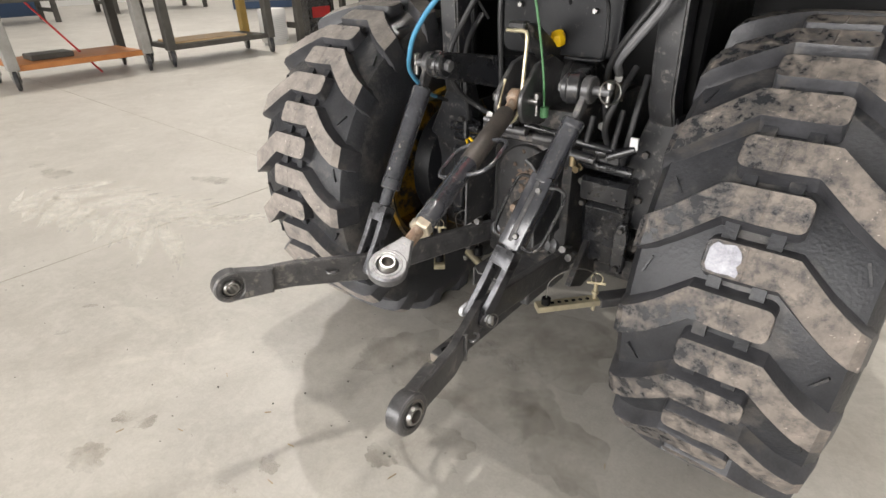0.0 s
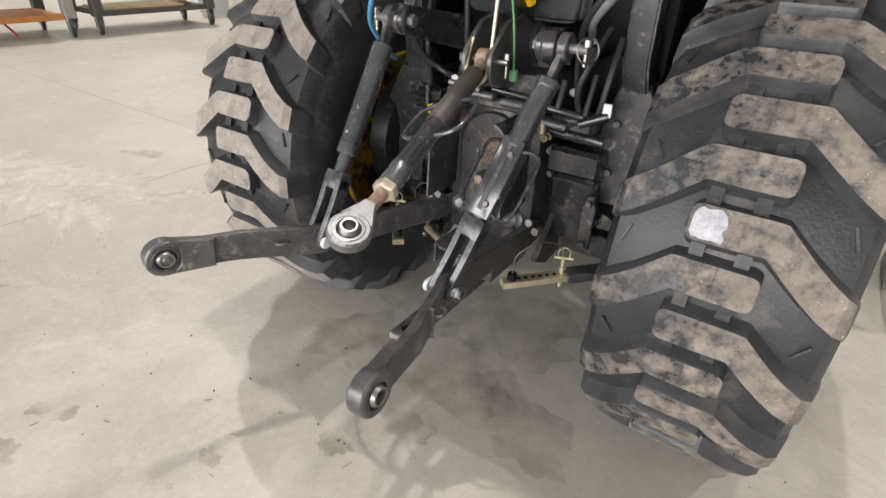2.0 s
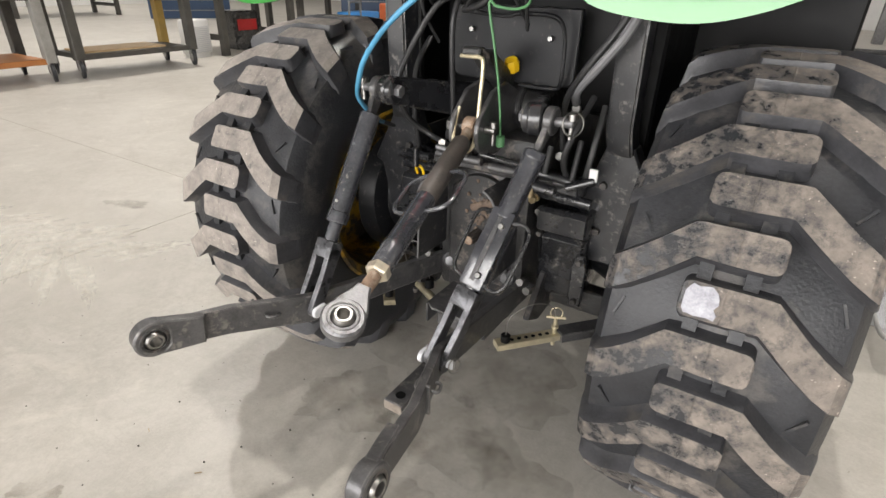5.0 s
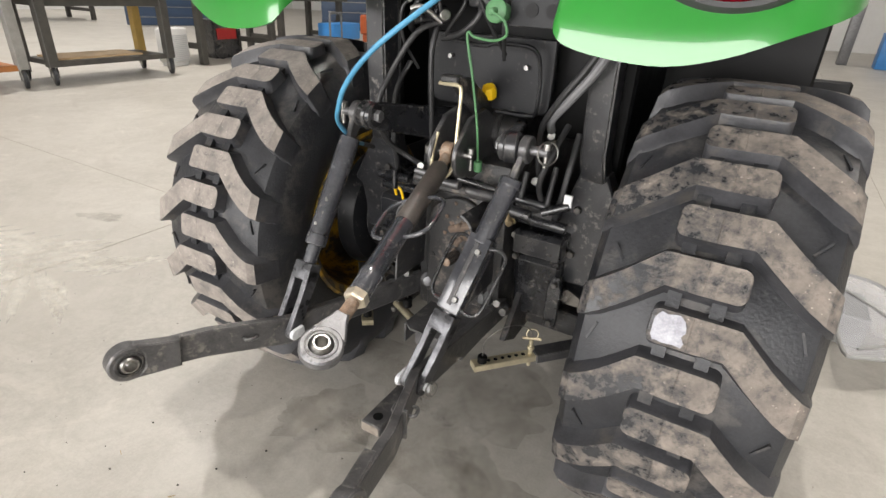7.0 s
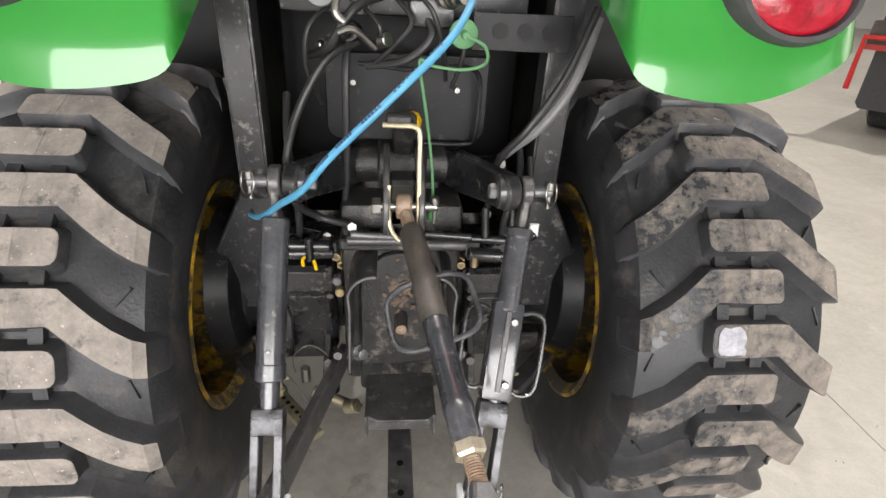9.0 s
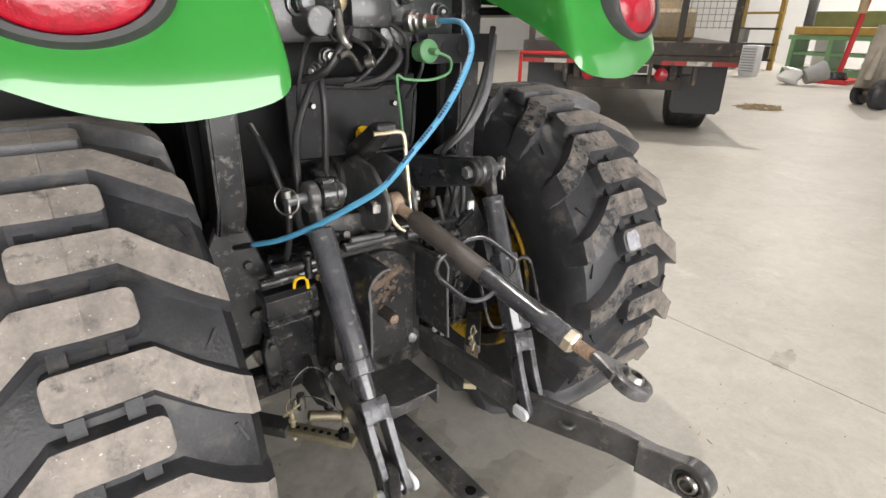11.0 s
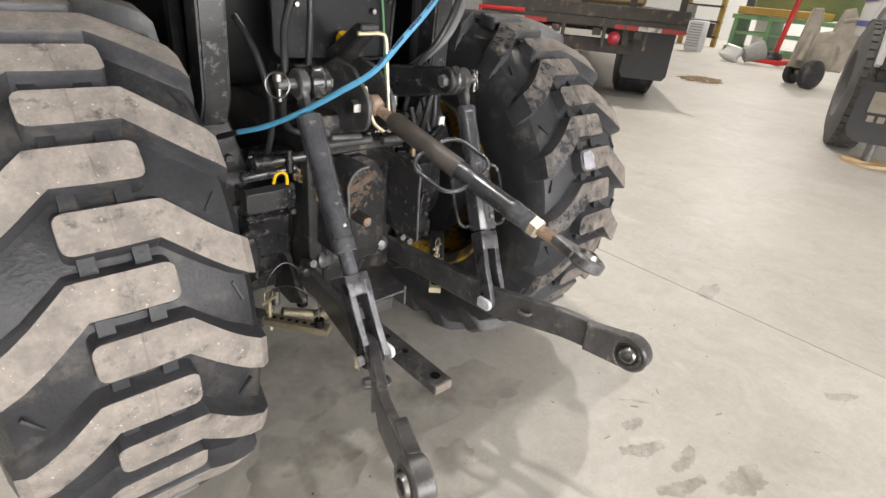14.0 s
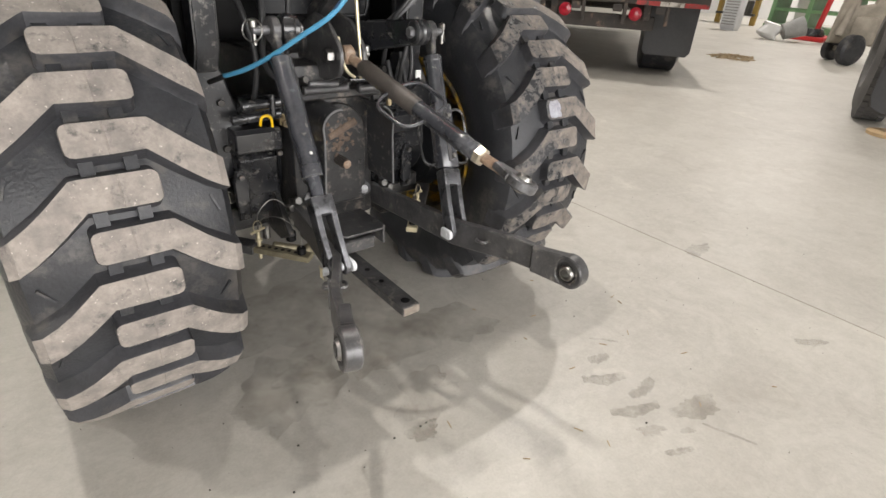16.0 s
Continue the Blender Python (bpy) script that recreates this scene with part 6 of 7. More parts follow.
for y in (0.5, 1.05, 1.6, 2.15):
    bm = bm_new()
    add_box(bm, (0.02, y, 0.86), (0.05, 0.05, 0.30), TR, 0.006)
    add_box(bm, (0.0, y + 0.1, 0.90), (0.03, 0.12, 0.09), TR, 0.006)
    part("bracket", bm, RUSTYBED, flatbed)
for y in (0.36, W - 0.36):
    bm = bm_new()
    add_plate(bm, [(-0.33, 0.36), (-0.28, 0.30), (0.28, 0.30), (0.33, 0.36), (0.33, 0.98), (-0.33, 0.98)], 0.02, TR @ Matrix.Translation((0.45, y, 0)) @ Matrix(((0, 0, 1), (1, 0, 0), (0, 1, 0))).to_4x4(), 0.003)
    part("mudflap", bm, PLASTICTRIM, flatbed, "scuffed black rubber mudflap")
    bm = bm_new()
    add_lathe(bm, [(-0.28, 0.0), (-0.28, 0.42), (-0.24, 0.50), (0.24, 0.50), (0.28, 0.42), (0.28, 0.0)], TR @ basis((1.3, y, 0.5), (0, 1, 0), (0, 0, 1)), 32)
    part("rear_wheel", bm, RUBBER, flatbed)
    bm = bm_new()
    add_lathe(bm, [(0, 0), (0, 0.08), (0.03, 0.085), (0.04, 0.06), (0.045, 0)], TR @ basis((0.0, y + (0.55 if y < 1 else -0.55), 0.84), (-1, 0, 0), (0, 0, 1)), 20)
    part("tail_lamp", bm, REDLENS, flatbed, "round red tail lamp")
for k in (0, 1, 2, 6, 7, 8):
    bm = bm_new()
    add_box(bm, (-0.004, 0.16 + k * 0.305, 0.985), (0.006, 0.30, 0.055), TR)
    part("reflective_tape", bm, GRIMYWHITE if k % 2 else GRIMYRED, flatbed)
for k in range(6):
    bm = bm_new()
    add_box(bm, (0.3 + k * 0.8, -0.004, 1.02), (0.36, 0.006, 0.07), TR)
    part("reflective_tape", bm, GRIMYWHITE if k % 2 else GRIMYRED, flatbed)
bm = bm_new()
add_tube(bm, [TR @ V(-0.03, W + 0.02, 0.55), TR @ V(-0.03, W + 0.02, 1.08), TR @ V(-0.03, W - 0.6, 1.08)], 0.03, smooth=False, seg=8)
part("red_bracket", bm, REDPAINT, flatbed, "red painted bracket")
for k in range(5):
    bm = bm_new()
    add_box(bm, (0.1, 0.1 + k * (W - 0.2) / 4, 1.9), (0.07, 0.08, 1.4), TR, 0.004)
    part("stake", bm, RUSTYBED, flatbed)
bm = bm_new()
for k in range(34):
    y = 0.15 + k * (W - 0.3) / 33
    add_box(bm, (0.1, y, 1.95), (0.008, 0.008, 1.1), TR)
for k in range(15):
    add_box(bm, (0.1, W / 2, 1.42 + k * 0.075), (0.008, W - 0.25, 0.008), TR)
part("mesh_panel", bm, BENCHGREY, flatbed, "grey wire mesh tailgate panel")
bm = bm_new()
add_box(bm, (2.0, W / 2, 1.45), (2.4, 1.8, 0.42), TR, 0.05)
add_box(bm, (3.8, W / 2 - 0.2, 1.6), (1.2, 1.5, 0.7), TR, 0.05)
part("load", bm, STRAW, flatbed, "straw coloured load on the bed")
bm = bm_new()
add_box(bm, (7.2, W / 2, 1.7), (2.0, 2.3, 2.2), TR, 0.1, 2)
part("cab", bm, RUSTYBED, flatbed)

# ---- service truck ----
ST = Matrix(((-0.951, -0.309, 0, 6.8), (-0.309, 0.951, 0, 0.02), (0, 0, 1, 0), (0, 0, 0, 1)))  # x towards the tractor along its side, y to the aisle
SIDE = Matrix(((1, 0, 0), (0, 0, -1), (0, 1, 0))).to_4x4()
service = thing("service_truck", "white and silver service truck with a big worn tyre", "truck", (6.8, 0.02, 0))
bm = bm_new()
add_lathe(bm, [(-0.17, 0.30), (-0.17, 0.55), (-0.13, 0.66), (-0.05, 0.675), (0.05, 0.675), (0.13, 0.66), (0.17, 0.55), (0.17, 0.36), (0.12, 0.33), (0.05, 0.30), (0.04, 0.0)], ST @ basis((0, -0.14, 0.675), (0, 1, 0), (0, 0, 1)), 48)
w = part("wheel", bm, TRUCKTYRE, service, "big worn black truck tyre")
bm = bm_new()
for k in range(44):
    a = 2 * math.pi * k / 44
    for n, x in enumerate((-0.105, -0.035, 0.035, 0.105)):
        add_box(bm, (x, 0.672, 0.02 * (1 if n % 2 else -1)), (0.058, 0.018, 0.075), ST @ Matrix.Translation((0, -0.14, 0.675)) @ basis((0, 0, 0), (0, 1, 0), (-math.sin(a), 0, math.cos(a))))
tagged(part("tread", bm, TRUCKTYRE, w), kind="stuff")
bm = bm_new()
add_box(bm, (2.35, -0.74, 1.72), (2.9, 1.2, 1.25), ST, 0.03, 2)
add_box(bm, (2.35, -0.78, 1.0), (2.7, 1.2, 0.30), ST, 0.03, 2)
add_box(bm, (0.0, -0.80, 1.80), (2.2, 1.1, 0.55), ST, 0.03, 2)
add_box(bm, (0.4, -1.6, 1.3), (5.5, 1.0, 0.9), ST, 0.03, 2)
part("service_body", bm, SILVER, service, "silver steel service body")
for k in range(4):
    bm = bm_new()
    add_box(bm, (1.25 + k * 0.72, -0.128, 1.70), (0.68, 0.03, 1.16), ST, 0.012)
    dr = part("compartment_door", bm, SILVER, service)
    bm = bm_new()
    add_box(bm, (1.47 + k * 0.72, -0.105, 1.62), (0.09, 0.02, 0.14), ST, 0.004)
    part("latch", bm, BLACK, dr)
    bm = bm_new()
    add_tube(bm, [ST @ V(1.02 + k * 0.72, -0.11, 2.02), ST @ V(1.02 + k * 0.72, -0.07, 2.02), ST @ V(1.45 + k * 0.72, -0.07, 2.02), ST @ V(1.45 + k * 0.72, -0.11, 2.02)], 0.014, seg=6, smooth=False)
    part("door_rod", bm, GREYSTEEL, dr)
bm = bm_new()
seg = [(0.74 * math.cos(radians(a)), 0.72 + 0.78 * math.sin(radians(a))) for a in range(15, 166, 15)]
outer2 = [(0.86 * math.cos(radians(a)), 0.72 + 0.9 * math.sin(radians(a))) for a in range(165, 14, -15)]
add_plate(bm, seg + outer2, 0.05, ST @ Matrix.Translation((0, -0.1, 0)) @ SIDE, 0.004)
part("wheel_arch", bm, WHITE, service, "white painted wheel arch")
bm = bm_new()
add_box(bm, (-1.75, -0.62, 1.55), (1.5, 1.0, 0.85), ST, 0.06, 2)
add_box(bm, (-1.75, -0.75, 0.9), (1.2, 0.9, 0.5), ST, 0.04, 2)
part("front_panel", bm, WHITE, service, "white painted front side panel")
for z, h in ((1.62, 0.10), (1.30, 0.07)):
    bm = bm_new()
    add_box(bm, (-1.75, -0.114, z), (1.35, 0.012, h), ST, 0.003)
    part("blue_stripe", bm, STRIPEBLUE, service, "blue painted stripe")
bm = bm_new()
add_plate(bm, [(-0.02, 0.36), (-0.06, 0.26), (-0.14, 0.22), (-0.62, 0.22), (-0.62, 0.80), (-0.02, 0.80)], 0.02, ST @ Matrix.Translation((0.95, 0, 0)) @ Matrix(((0, 0, 1), (1, 0, 0), (0, 1, 0))).to_4x4(), 0.003)
part("mudflap", bm, PLASTICTRIM, service, "grey-black rubber mudflap")
for y, z, sy, sz, mm in ((-0.22, 0.62, 0.16, 0.20, BEIGE), (-0.40, 0.58, 0.09, 0.24, WHITE), (-0.19, 0.46, 0.06, 0.06, BEIGE), (-0.28, 0.46, 0.06, 0.06, BEIGE)):
    bm = bm_new()
    add_box(bm, (0.964, y, z), (0.01, sy, sz), ST, 0.002)
    part("label_plate", bm, mm, service)
bm = bm_new()
add_lathe(bm, [(0, 0), (0, 0.21), (0.03, 0.21), (0.03, 0)], ST @ basis((0.84, -0.32, 0.0), (0, 0, 1), (0, 1, 0)), 28)
part("wooden_pad", bm, PLY, service, "pale round wooden pad")
bm = bm_new()
add_rod(bm, ST @ V(0.84, -0.32, 0.03), ST @ V(0.84, -0.32, 0.9), 0.045)
part("steel_leg", bm, GREYSTEEL, service)

# ---- small machines along the east side ----
eng = thing("wheeled_machine", "beige dusty cast machine on small black rubber wheels", "machine", (12.5, 2.0, 0))
for x, y, r in ((12.85, 2.25, 0.22), (12.2, 1.75, 0.28)):
    bm = bm_new()
    add_lathe(bm, [(-0.1, 0), (-0.1, r * 0.8), (-0.06, r), (0.06, r), (0.1, r * 0.8), (0.1, 0)], basis((x, y, r), (0.45, 0.9, 0), (0, 0, 1)), 24)
    part("wheel", bm, RUBBER, eng)
bm = bm_new()
add_box(bm, (12.7, 1.75, 0.62), (0.5, 0.42, 0.5), pose(0, 0, 0), 0.08, 2)
add_plate(bm, [(-0.45, 0.35), (0.5, 0.35), (0.62, 1.05), (0.35, 1.55), (0.2, 1.5), (0.12, 1.1), (-0.1, 1.05), (-0.18, 1.5), (-0.34, 1.5), (-0.4, 1.0)], 0.3, Matrix.Translation((12.7, 1.9, 0)) @ pose(0, 0, 0, 0, 0, -70) @ SIDE, 0.03)
add_rod(bm, (12.4, 2.1, 0.5), (12.6, 2.05, 1.35), 0.07)
add_rod(bm, (12.2, 1.75, 0.28), (12.85, 2.25, 0.24), 0.05)
add_tube(bm, [(12.5, 1.6, 1.3), (12.4, 1.3, 1.35), (12.4, 1.1, 1.3)], 0.04)
part("casting", bm, BEIGE, eng)

drill = thing("pedestal_drill", "red pedestal drill with a brown head on a red base", "drill", (17.7, 4.25, 0))
bm = bm_new()
add_box(bm, (17.7, 4.25, 0.06), (1.2, 0.9, 0.12), None, 0.02)
part("base", bm, REDPAINT, drill)
bm = bm_new()
add_rod(bm, (17.7, 4.25, 0.1), (17.8, 4.05, 2.3), 0.07)
part("column", bm, REDPAINT, drill)
bm = bm_new()
add_box(bm, (17.8, 4.05, 2.35), (0.5, 0.62, 0.22), None, 0.06, 2)
add_rod(bm, (17.5, 4.05, 2.25), (17.5, 4.05, 1.8), 0.1)
part("head", bm, STRAW, drill)
bm = bm_new()
add_lathe(bm, [(0, 0), (0, 0.28), (0.05, 0.3), (0.2, 0.22), (0.2, 0)], basis((17.4, 4.2, 0.12), (0, 0, 1), (0, 1, 0)), 20)
part("motor", bm, BLACK, drill)

bm = bm_new()
m = pose(16.05, 4.4, 0.26, 68, 0, 40)
add_lathe(bm, [(0, 0), (0, 0.2), (0.5, 0.26), (0.5, 0.245), (0.02, 0.18), (0.02, 0)], m @ basis((0, 0, -0.1), (0, 0, 1), (0, 1, 0)), 24)
tagged(part("bucket", bm, GREYBUCKET), "grey plastic bucket tipped over on the floor", "bucket")
bm = bm_new()
add_box(bm, (0, 0, 0.235), (0.34, 0.5, 0.44), pose(15.95, 4.85, 0, 14, 10, 20), 0.13, 3)
for v in bm.verts:
    v.co += V(0.05 * math.sin(23 * v.co.z), 0.06 * math.sin(17 * v.co.z + 9 * v.co.x), 0)
tagged(part("sack", bm, WHITE), "crumpled white sack beside the bucket", "sack")
bm = bm_new()
add_box(bm, (17.5, 3.4, 0.3), (0.45, 0.5, 0.6), None, 0.03)
tagged(part("yellow_tub", bm, YELLOW), "yellow plastic tub beside the drill", "tub")
bm = bm_new()
add_box(bm, (17.6, 6.65, 0.50), (0.4, 0.5, 0.86), None, 0.04, 2)
add_box(bm, (17.6, 6.65, 0.04), (0.34, 0.42, 0.08))
gb = tagged(part("heater_case", bm, SILVER), "grey steel cabinet heater standing on the floor", "heater")
for k in range(9):
    bm = bm_new()
    add_box(bm, (17.395, 6.65, 0.18 + k * 0.08), (0.02, 0.4, 0.03))
    part("slat", bm, GREYBUCKET, gb)

mach = thing("green_machine", "pale green steel machine bench with open bays", "machine", (20.6, 5.2, 0))
bm = bm_new()
for y in (3.2, 4.3, 5.4, 6.5):
    add_box(bm, (20.6, y, 0.55), (1.2, 0.14, 1.1), None, 0.01)
add_box(bm, (20.6, 4.85, 1.15), (1.3, 3.6, 0.14), None, 0.01)
add_box(bm, (20.6, 4.85, 0.1), (1.3, 3.6, 0.2), None, 0.01)
add_box(bm, (20.6, 4.85, 0.65), (1.1, 3.4, 0.1), None, 0.01)
part("frame", bm, MACHGREEN, mach)
bm = bm_new()
add_box(bm, (21.3, 3.6, 1.6), (0.5, 5.6, 0.7), None, 0.02)
part("upper_body", bm, MACHOLIVE, mach)
bm = bm_new()
add_box(bm, (20.5, 5.2, 1.35), (1.2, 2.6, 0.24), None, 0.02)
part("tray", bm, BENCHYEL, mach)

rack = thing("yellow_rack", "yellow steel ladder rack with dark shelves against the wall", "rack", (21.0, 8.2, 0))
for y in (7.45, 8.75):
    bm = bm_new()
    add_box(bm, (21.0, y, 1.3), (0.16, 0.16, 2.6), None, 0.01)
    part("upright", bm, BENCHYEL, rack)
for k in range(5):
    bm = bm_new()
    add_box(bm, (21.0, 8.1, 0.35 + 0.52 * k), (0.4, 1.4, 0.07), None, 0.005)
    part("shelf", bm, BENCHYEL if k > 2 else BENCH, rack)
for (x, y, z, sx, sy, sz, mm, nm, lb) in (
        (20.9, 8.0, 0.6, 0.4, 0.8, 0.42, BENCH, "crate", "dark crate on the rack"),
        (20.9, 8.7, 1.15, 0.4, 0.5, 0.46, BENCHGREY, "crate", "grey crate on the rack"),
        (22.0, 6.9, 1.2, 0.15, 0.3, 2.4, GREYSTEEL, "steel_beam", "grey steel beam standing by the wall"),
        (22.5, 6.2, 1.0, 0.3, 0.9, 2.0, WHITE, "white_panel", "white panel leaning by the wall"),
        (26.8, 4.6, 1.4, 0.4, 0.6, 1.4, SILVER, "control_box", "grey control box on the wall"),
        (3.4, 17.5, 0.45, 0.6, 0.6, 0.9, BLUEPAINT, "drum", "blue steel drum by the far wall"),
        (4.6, 17.8, 0.4, 1.4, 0.8, 0.8, BENCHGREY, "crate", "grey crate by the far wall"),
        (6.4, 17.0, 0.35, 1.2, 0.8, 0.7, PLY, "crate", "pale wooden crate by the far wall"),
        (2.4, 17.9, 1.1, 0.25, 0.4, 2.2, GREYSTEEL, "steel_beam", "grey steel post by the far wall"),
        (-16.2, -3.2, 0.45, 0.8, 1.2, 0.9, NAVY, "crate", "dark blue crate far across the floor"),
        (-21.5, 3.0, 0.5, 1.0, 3.0, 1.0, NAVY, "crate", "dark blue crate by the far wall")):
    bm = bm_new()
    add_box(bm, (x, y, z), (sx, sy, sz), None, 0.02, 2)
    tagged(part(nm, bm, mm), lb, nm.split("_")[-1])

# straw pile and crumbs
rnd = random.Random(5)
bm = bm_new()
for k in range(160):
    a, r = rnd.uniform(0, 6.28), 0.42 * math.sqrt(rnd.random())
    p = V(10.5 + 1.1 * r * math.cos(a), 3.15 + r * math.sin(a), 0.02 + 0.09 * max(0, 0.35 - r) * rnd.random())
    d = V(rnd.uniform(-1, 1), rnd.uniform(-1, 1), rnd.uniform(-0.2, 0.2)).normalized()
    add_box(bm, (0, 0, 0), (rnd.uniform(0.06, 0.2), 0.012, 0.008), basis(p, d, (0, 0.1, 1)))
tagged(part("straw_pile", bm, STRAW, smooth=False), "small heap of straw litter on the floor", "straw", kind="stuff")
bm = bm_new()
for k in range(150):
    x, y = rnd.uniform(-2.4, 2.6), rnd.uniform(-1.7, 0.2)
    s = rnd.uniform(0.0015, 0.0042)
    add_box(bm, (x, y, s * 0.5 + 0.0005), (s, s * rnd.uniform(0.7, 1.3), s * 0.9), None, s * 0.2)
for x, y in ((-0.768, -1.051), (-0.539, -0.975), (-0.492, -0.872), (-0.082, -0.882), (-0.173, -0.874), (-0.416, -0.735), (-0.839, -0.859), (-0.059, -0.88), (-0.345, -0.574), (0.519, -1.291)):
    add_box(bm, (x, y, 0.0025), (0.006, 0.005, 0.005), None, 0.001)
tagged(part("floor_crumbs", bm, BENCH, smooth=False), "scattered small dark crumbs on the concrete", "crumbs", kind="stuff")
bm = bm_new()
for k in range(26):
    x, y = rnd.uniform(-0.9, 1.2), rnd.uniform(-1.5, -0.4)
    d = V(rnd.uniform(-1, 1), rnd.uniform(-1, 1), 0).normalized()
    add_box(bm, (0, 0, 0), (rnd.uniform(0.012, 0.03), 0.0025, 0.002), basis((x, y, 0.0025), d, (0, 0.1, 1) if abs(d.y) > 0.5 else (0.1, 0, 1)))
tagged(part("straw_bits", bm, STRAW, smooth=False), "scattered pale straw bits on the concrete", "straw", kind="stuff")

# low green implement parked on the far side of the wheel
imp = thing("mower_deck", "low green painted mower deck standing on dark skids", "mower", (-1.5, 1.25, 0))
bm = bm_new()
add_plate(bm, [(-0.42, -0.28), (-0.3, -0.42), (0.3, -0.42), (0.42, -0.28), (0.42, 0.4), (-0.42, 0.4)], 0.26, Matrix.Translation((-1.5, 1.25, 0.25)), 0.02)
part("deck_shell", bm, GREEN, imp)
for x in (-1.85, -1.15):
    bm = bm_new()
    add_box(bm, (x, 1.25, 0.06), (0.05, 0.7, 0.12), None, 0.012, 2)
    part("skid", bm, BLACKPLASTIC, imp, "dark steel skid")
bm = bm_new()
add_rod(bm, (-1.5, 1.25, 0.37), (-1.5, 1.25, 0.45), 0.09, seg=24, bev=0.01)
part("gearbox", bm, BLACK, imp, "black gearbox on top")

# cloudy plastic lid on a low stand beside the tyre
lid = thing("plastic_lid", "cloudy clear plastic lid with a grey rim on a low stand", "lid", (1.33, 1.3, 0))
rim_pts = [(1.25, 0.80), (1.33, 0.80), (1.47, 0.87), (1.55, 0.97), (1.572, 1.07), (1.557, 1.25), (1.51, 1.5), (1.46, 1.6), (1.38, 1.64), (1.27, 1.6), (1.24, 1.2)]
bm = bm_new()
lp = smooth_path([V(x, y, 0) for x, y in rim_pts], 4, loop=True)
add_plate(bm, [(p.x, p.y) for p in lp], 0.006, Matrix.Translation((0, 0, 0.155)))
part("sheet", bm, CLEARPLASTIC, lid)
bm = bm_new()
add_tube(bm, [(p.x, p.y, 0.155) for p in lp], 0.009, smooth=False, loop=True, seg=8)
part("rim", bm, GREYBUCKET, lid, "grey plastic rim")
bm = bm_new()
add_tube(bm, [(1.30, 0.84, 0.162), (1.44, 0.98, 0.163), (1.49, 1.15, 0.163), (1.3, 1.42, 0.162)], 0.006, seg=6)
part("moulded_rib", bm, GREYBUCKET, lid)
bm = bm_new()
add_box(bm, (1.33, 1.3, 0.076), (0.12, 0.3, 0.152), None, 0.01)
part("stand", bm, GREYBUCKET, lid, "low grey stand")

# stains: damp lug prints, oil drips and old patches
def lug_print(cx, cy, long, wide, turn, bend, seed):
    """The damp print of one tyre lug: a bar that bends part of the way along."""
    rnd2 = random.Random(seed)
    c, sn = math.cos(radians(turn)), math.sin(radians(turn))
    n = 16
    mid = []
    for k in range(n + 1):
        u = k / n
        mid.append((long * (u - 0.5), bend * max(0.0, u - 0.45) * long))
    side = [wide * (0.5 - 0.22 * abs(2 * k / n - 1) ** 3) * (1 + 0.3 * rnd2.uniform(-1, 1)) for k in range(n + 1)]
    low = [wide * (0.5 - 0.22 * abs(2 * k / n - 1) ** 3) * (1 + 0.3 * rnd2.uniform(-1, 1)) for k in range(n + 1)]
    out = [(x, y + w) for (x, y), w in zip(mid, side)] + [(x, y - w) for (x, y), w in list(zip(mid, low))[::-1]]
    bm = bm_new()
    bm.faces.new([bm.verts.new((cx + c * x - sn * y, cy + sn * x + c * y, 0.0019)) for x, y in out])
    ob = part("floor_stain", bm, WETMARK, smooth=False)
    return tagged(ob, "damp tyre lug print on the concrete", "stain", group="floor stains", kind="structure")


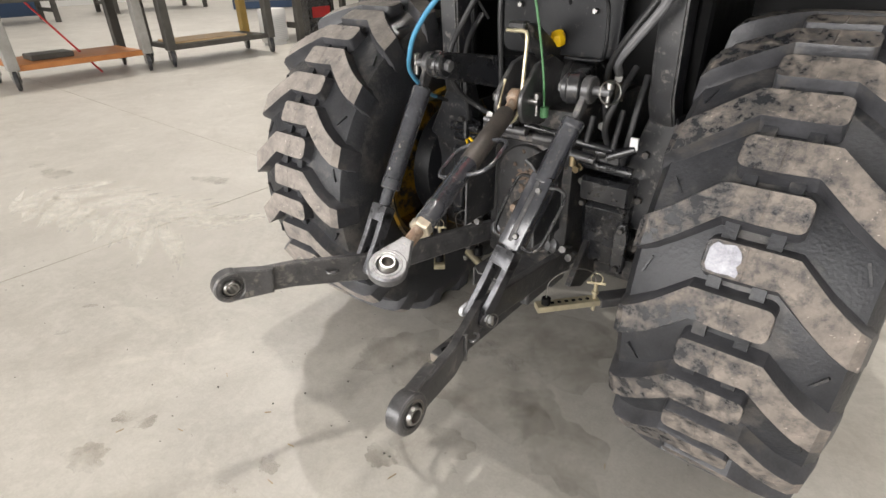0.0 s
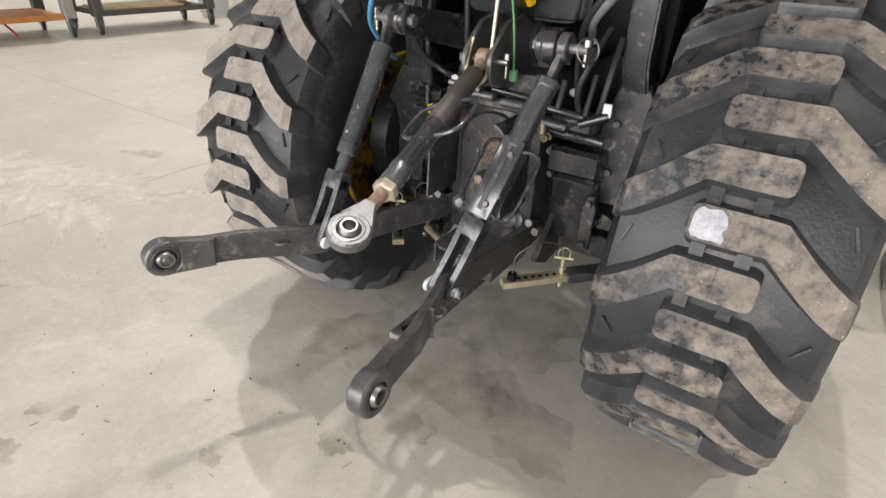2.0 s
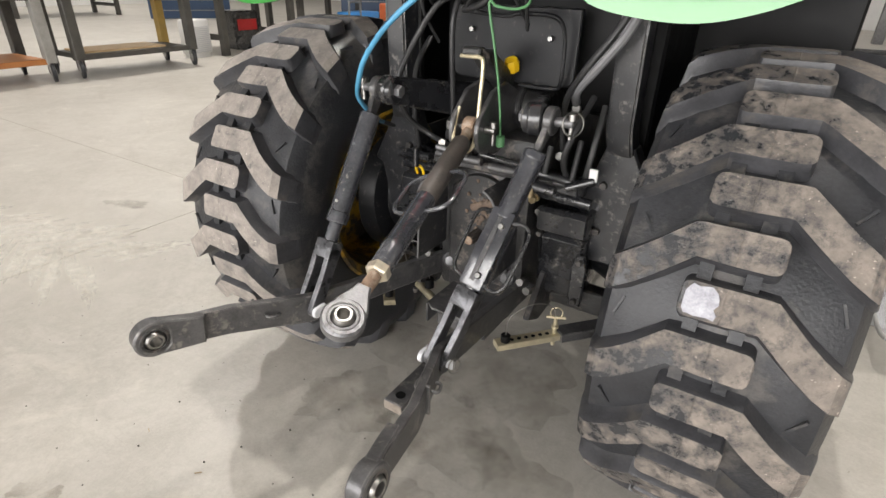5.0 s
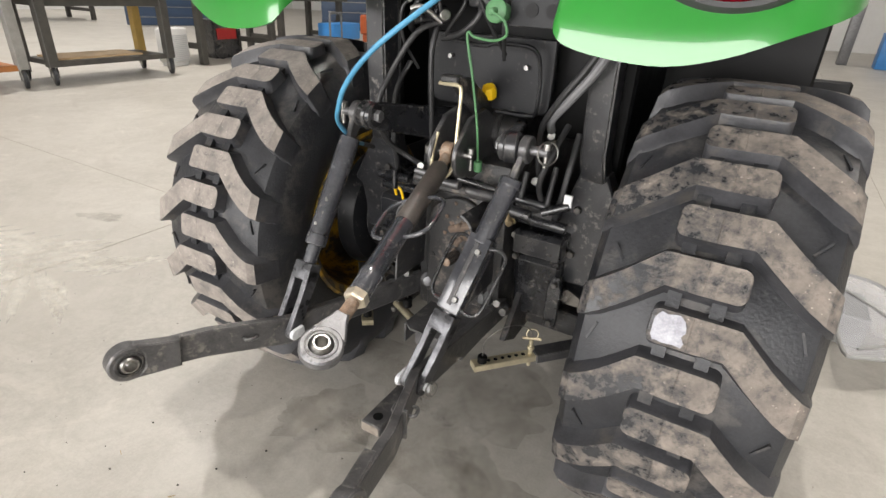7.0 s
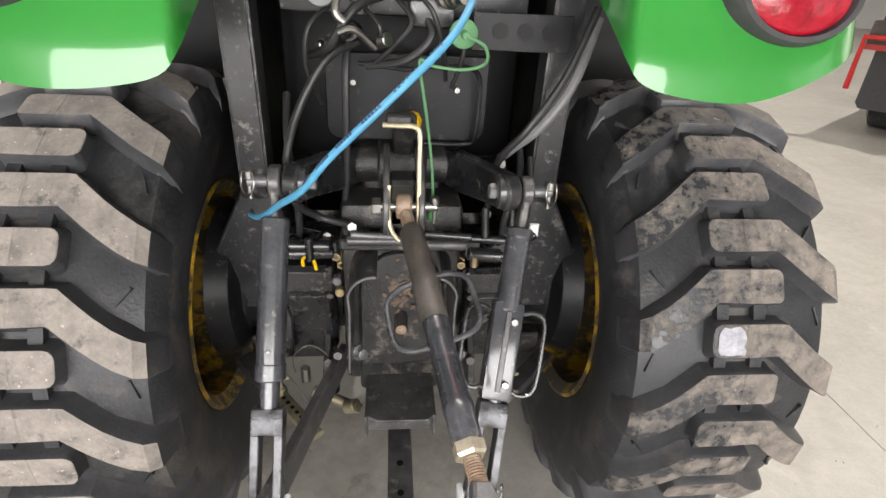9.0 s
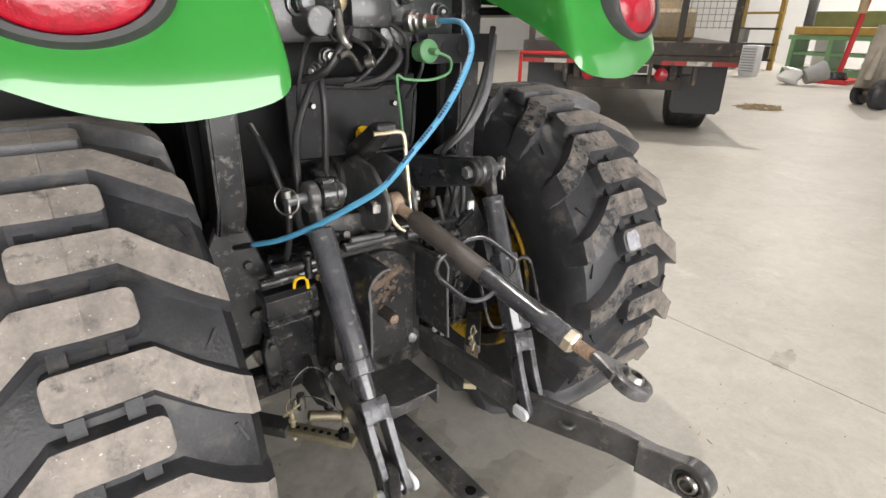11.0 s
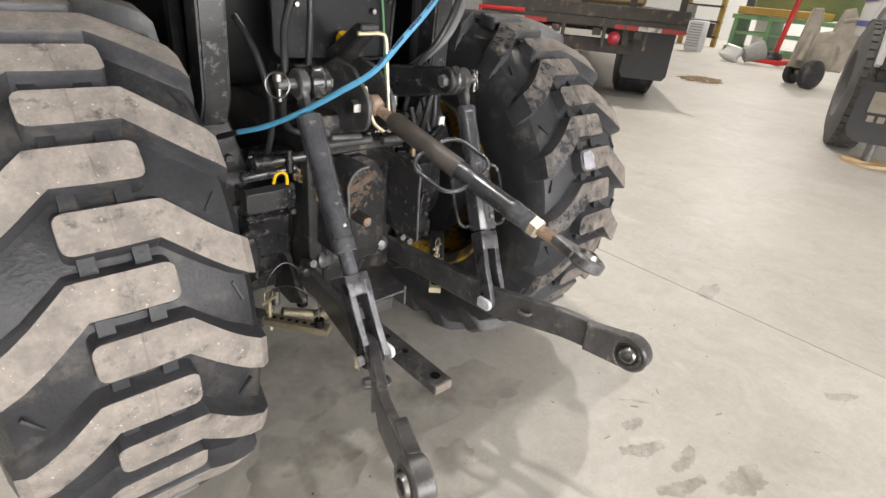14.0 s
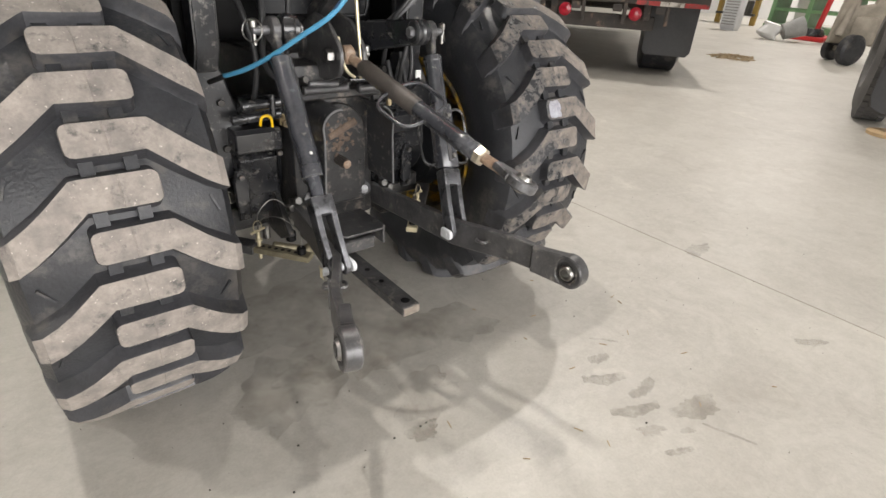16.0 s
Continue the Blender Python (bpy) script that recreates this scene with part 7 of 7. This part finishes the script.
for args in ((0.655, -1.005, 0.09, 0.045, -25, 0.3, 1), (0.575, -1.09, 0.16, 0.05, -38, 0.35, 2), (0.65, -1.20, 0.14, 0.042, -10, 0.4, 3), (0.535, -1.245, 0.18, 0.045, -36, 0.4, 4),
             (0.5, -1.42, 0.10, 0.022, -30, 0.2, 5), (0.70, -1.475, 0.16, 0.012, -68, 0.0, 6), (0.77, -0.94, 0.11, 0.014, 127, 0.2, 7)):
    lug_print(*args)
for args in ((0.722, -1.352, 0.085, 0.05, -20, STAIN, 1), (0.505, -1.32, 0.045, 0.022, -35, STAIN, 2), (0.60, -1.388, 0.022, 0.013, -30, STAIN, 3), (1.47, -1.44, 0.06, 0.026, -35, STAIN, 4),
             (-0.81, -1.48, 0.075, 0.05, 35, STAIN, 5), (-0.805, -1.295, 0.04, 0.022, 65, STAIN, 6), (-0.33, -1.135, 0.034, 0.03, 0, STAIN, 7), (-0.085, -0.9, 0.046, 0.042, 0, STAIN, 8),
             (-0.37, -1.27, 0.042, 0.022, 30, STAIN, 9), (-1.6, -1.29, 0.03, 0.018, 60, STAIN, 10), (-1.72, -1.135, 0.03, 0.014, 60, STAIN, 11), (-0.89, -1.33, 0.035, 0.03, 60, STAIN, 12),
             (-2.75, 0.04, 0.13, 0.07, 20, STAIN, 13), (-3.84, -0.6, 0.13, 0.09, 0, STAIN, 14), (-4.15, -0.62, 0.06, 0.05, 0, STAIN, 15), (1.85, -0.75, 0.09, 0.05, 10, STAIN, 16),
             # below the tractor: oil patches that also paint in its darker shade
             (-0.02, -0.42, 0.27, 0.2, 20, OIL_SHADE, 17), (0.3, -0.5, 0.2, 0.13, -30, OIL_SHADE, 18), (-0.34, -0.5, 0.2, 0.14, 50, OIL_SHADE, 19), (0.02, -0.78, 0.13, 0.09, 10, OIL_SHADE, 20), (-0.1, -0.1, 0.4, 0.25, 0, OIL_SHADE, 21)):
    stain(*args[:5], args[5], "dull brown damp stain on the concrete", args[6])
for k in range(26):
    u, s = k // 2, k % 2
    x, y = -3.45 + 0.125 * u, -0.78 + 0.028 * u + (0.16 if s else -0.16)
    stain(x + rnd.uniform(-0.03, 0.03), y + rnd.uniform(-0.04, 0.04), rnd.uniform(0.14, 0.26), rnd.uniform(0.025, 0.06), (62 if s else -28) + rnd.uniform(-10, 10), SCUFF, "pale scuffed tyre print on the concrete", 40 + k, 0.0014, 0.5)
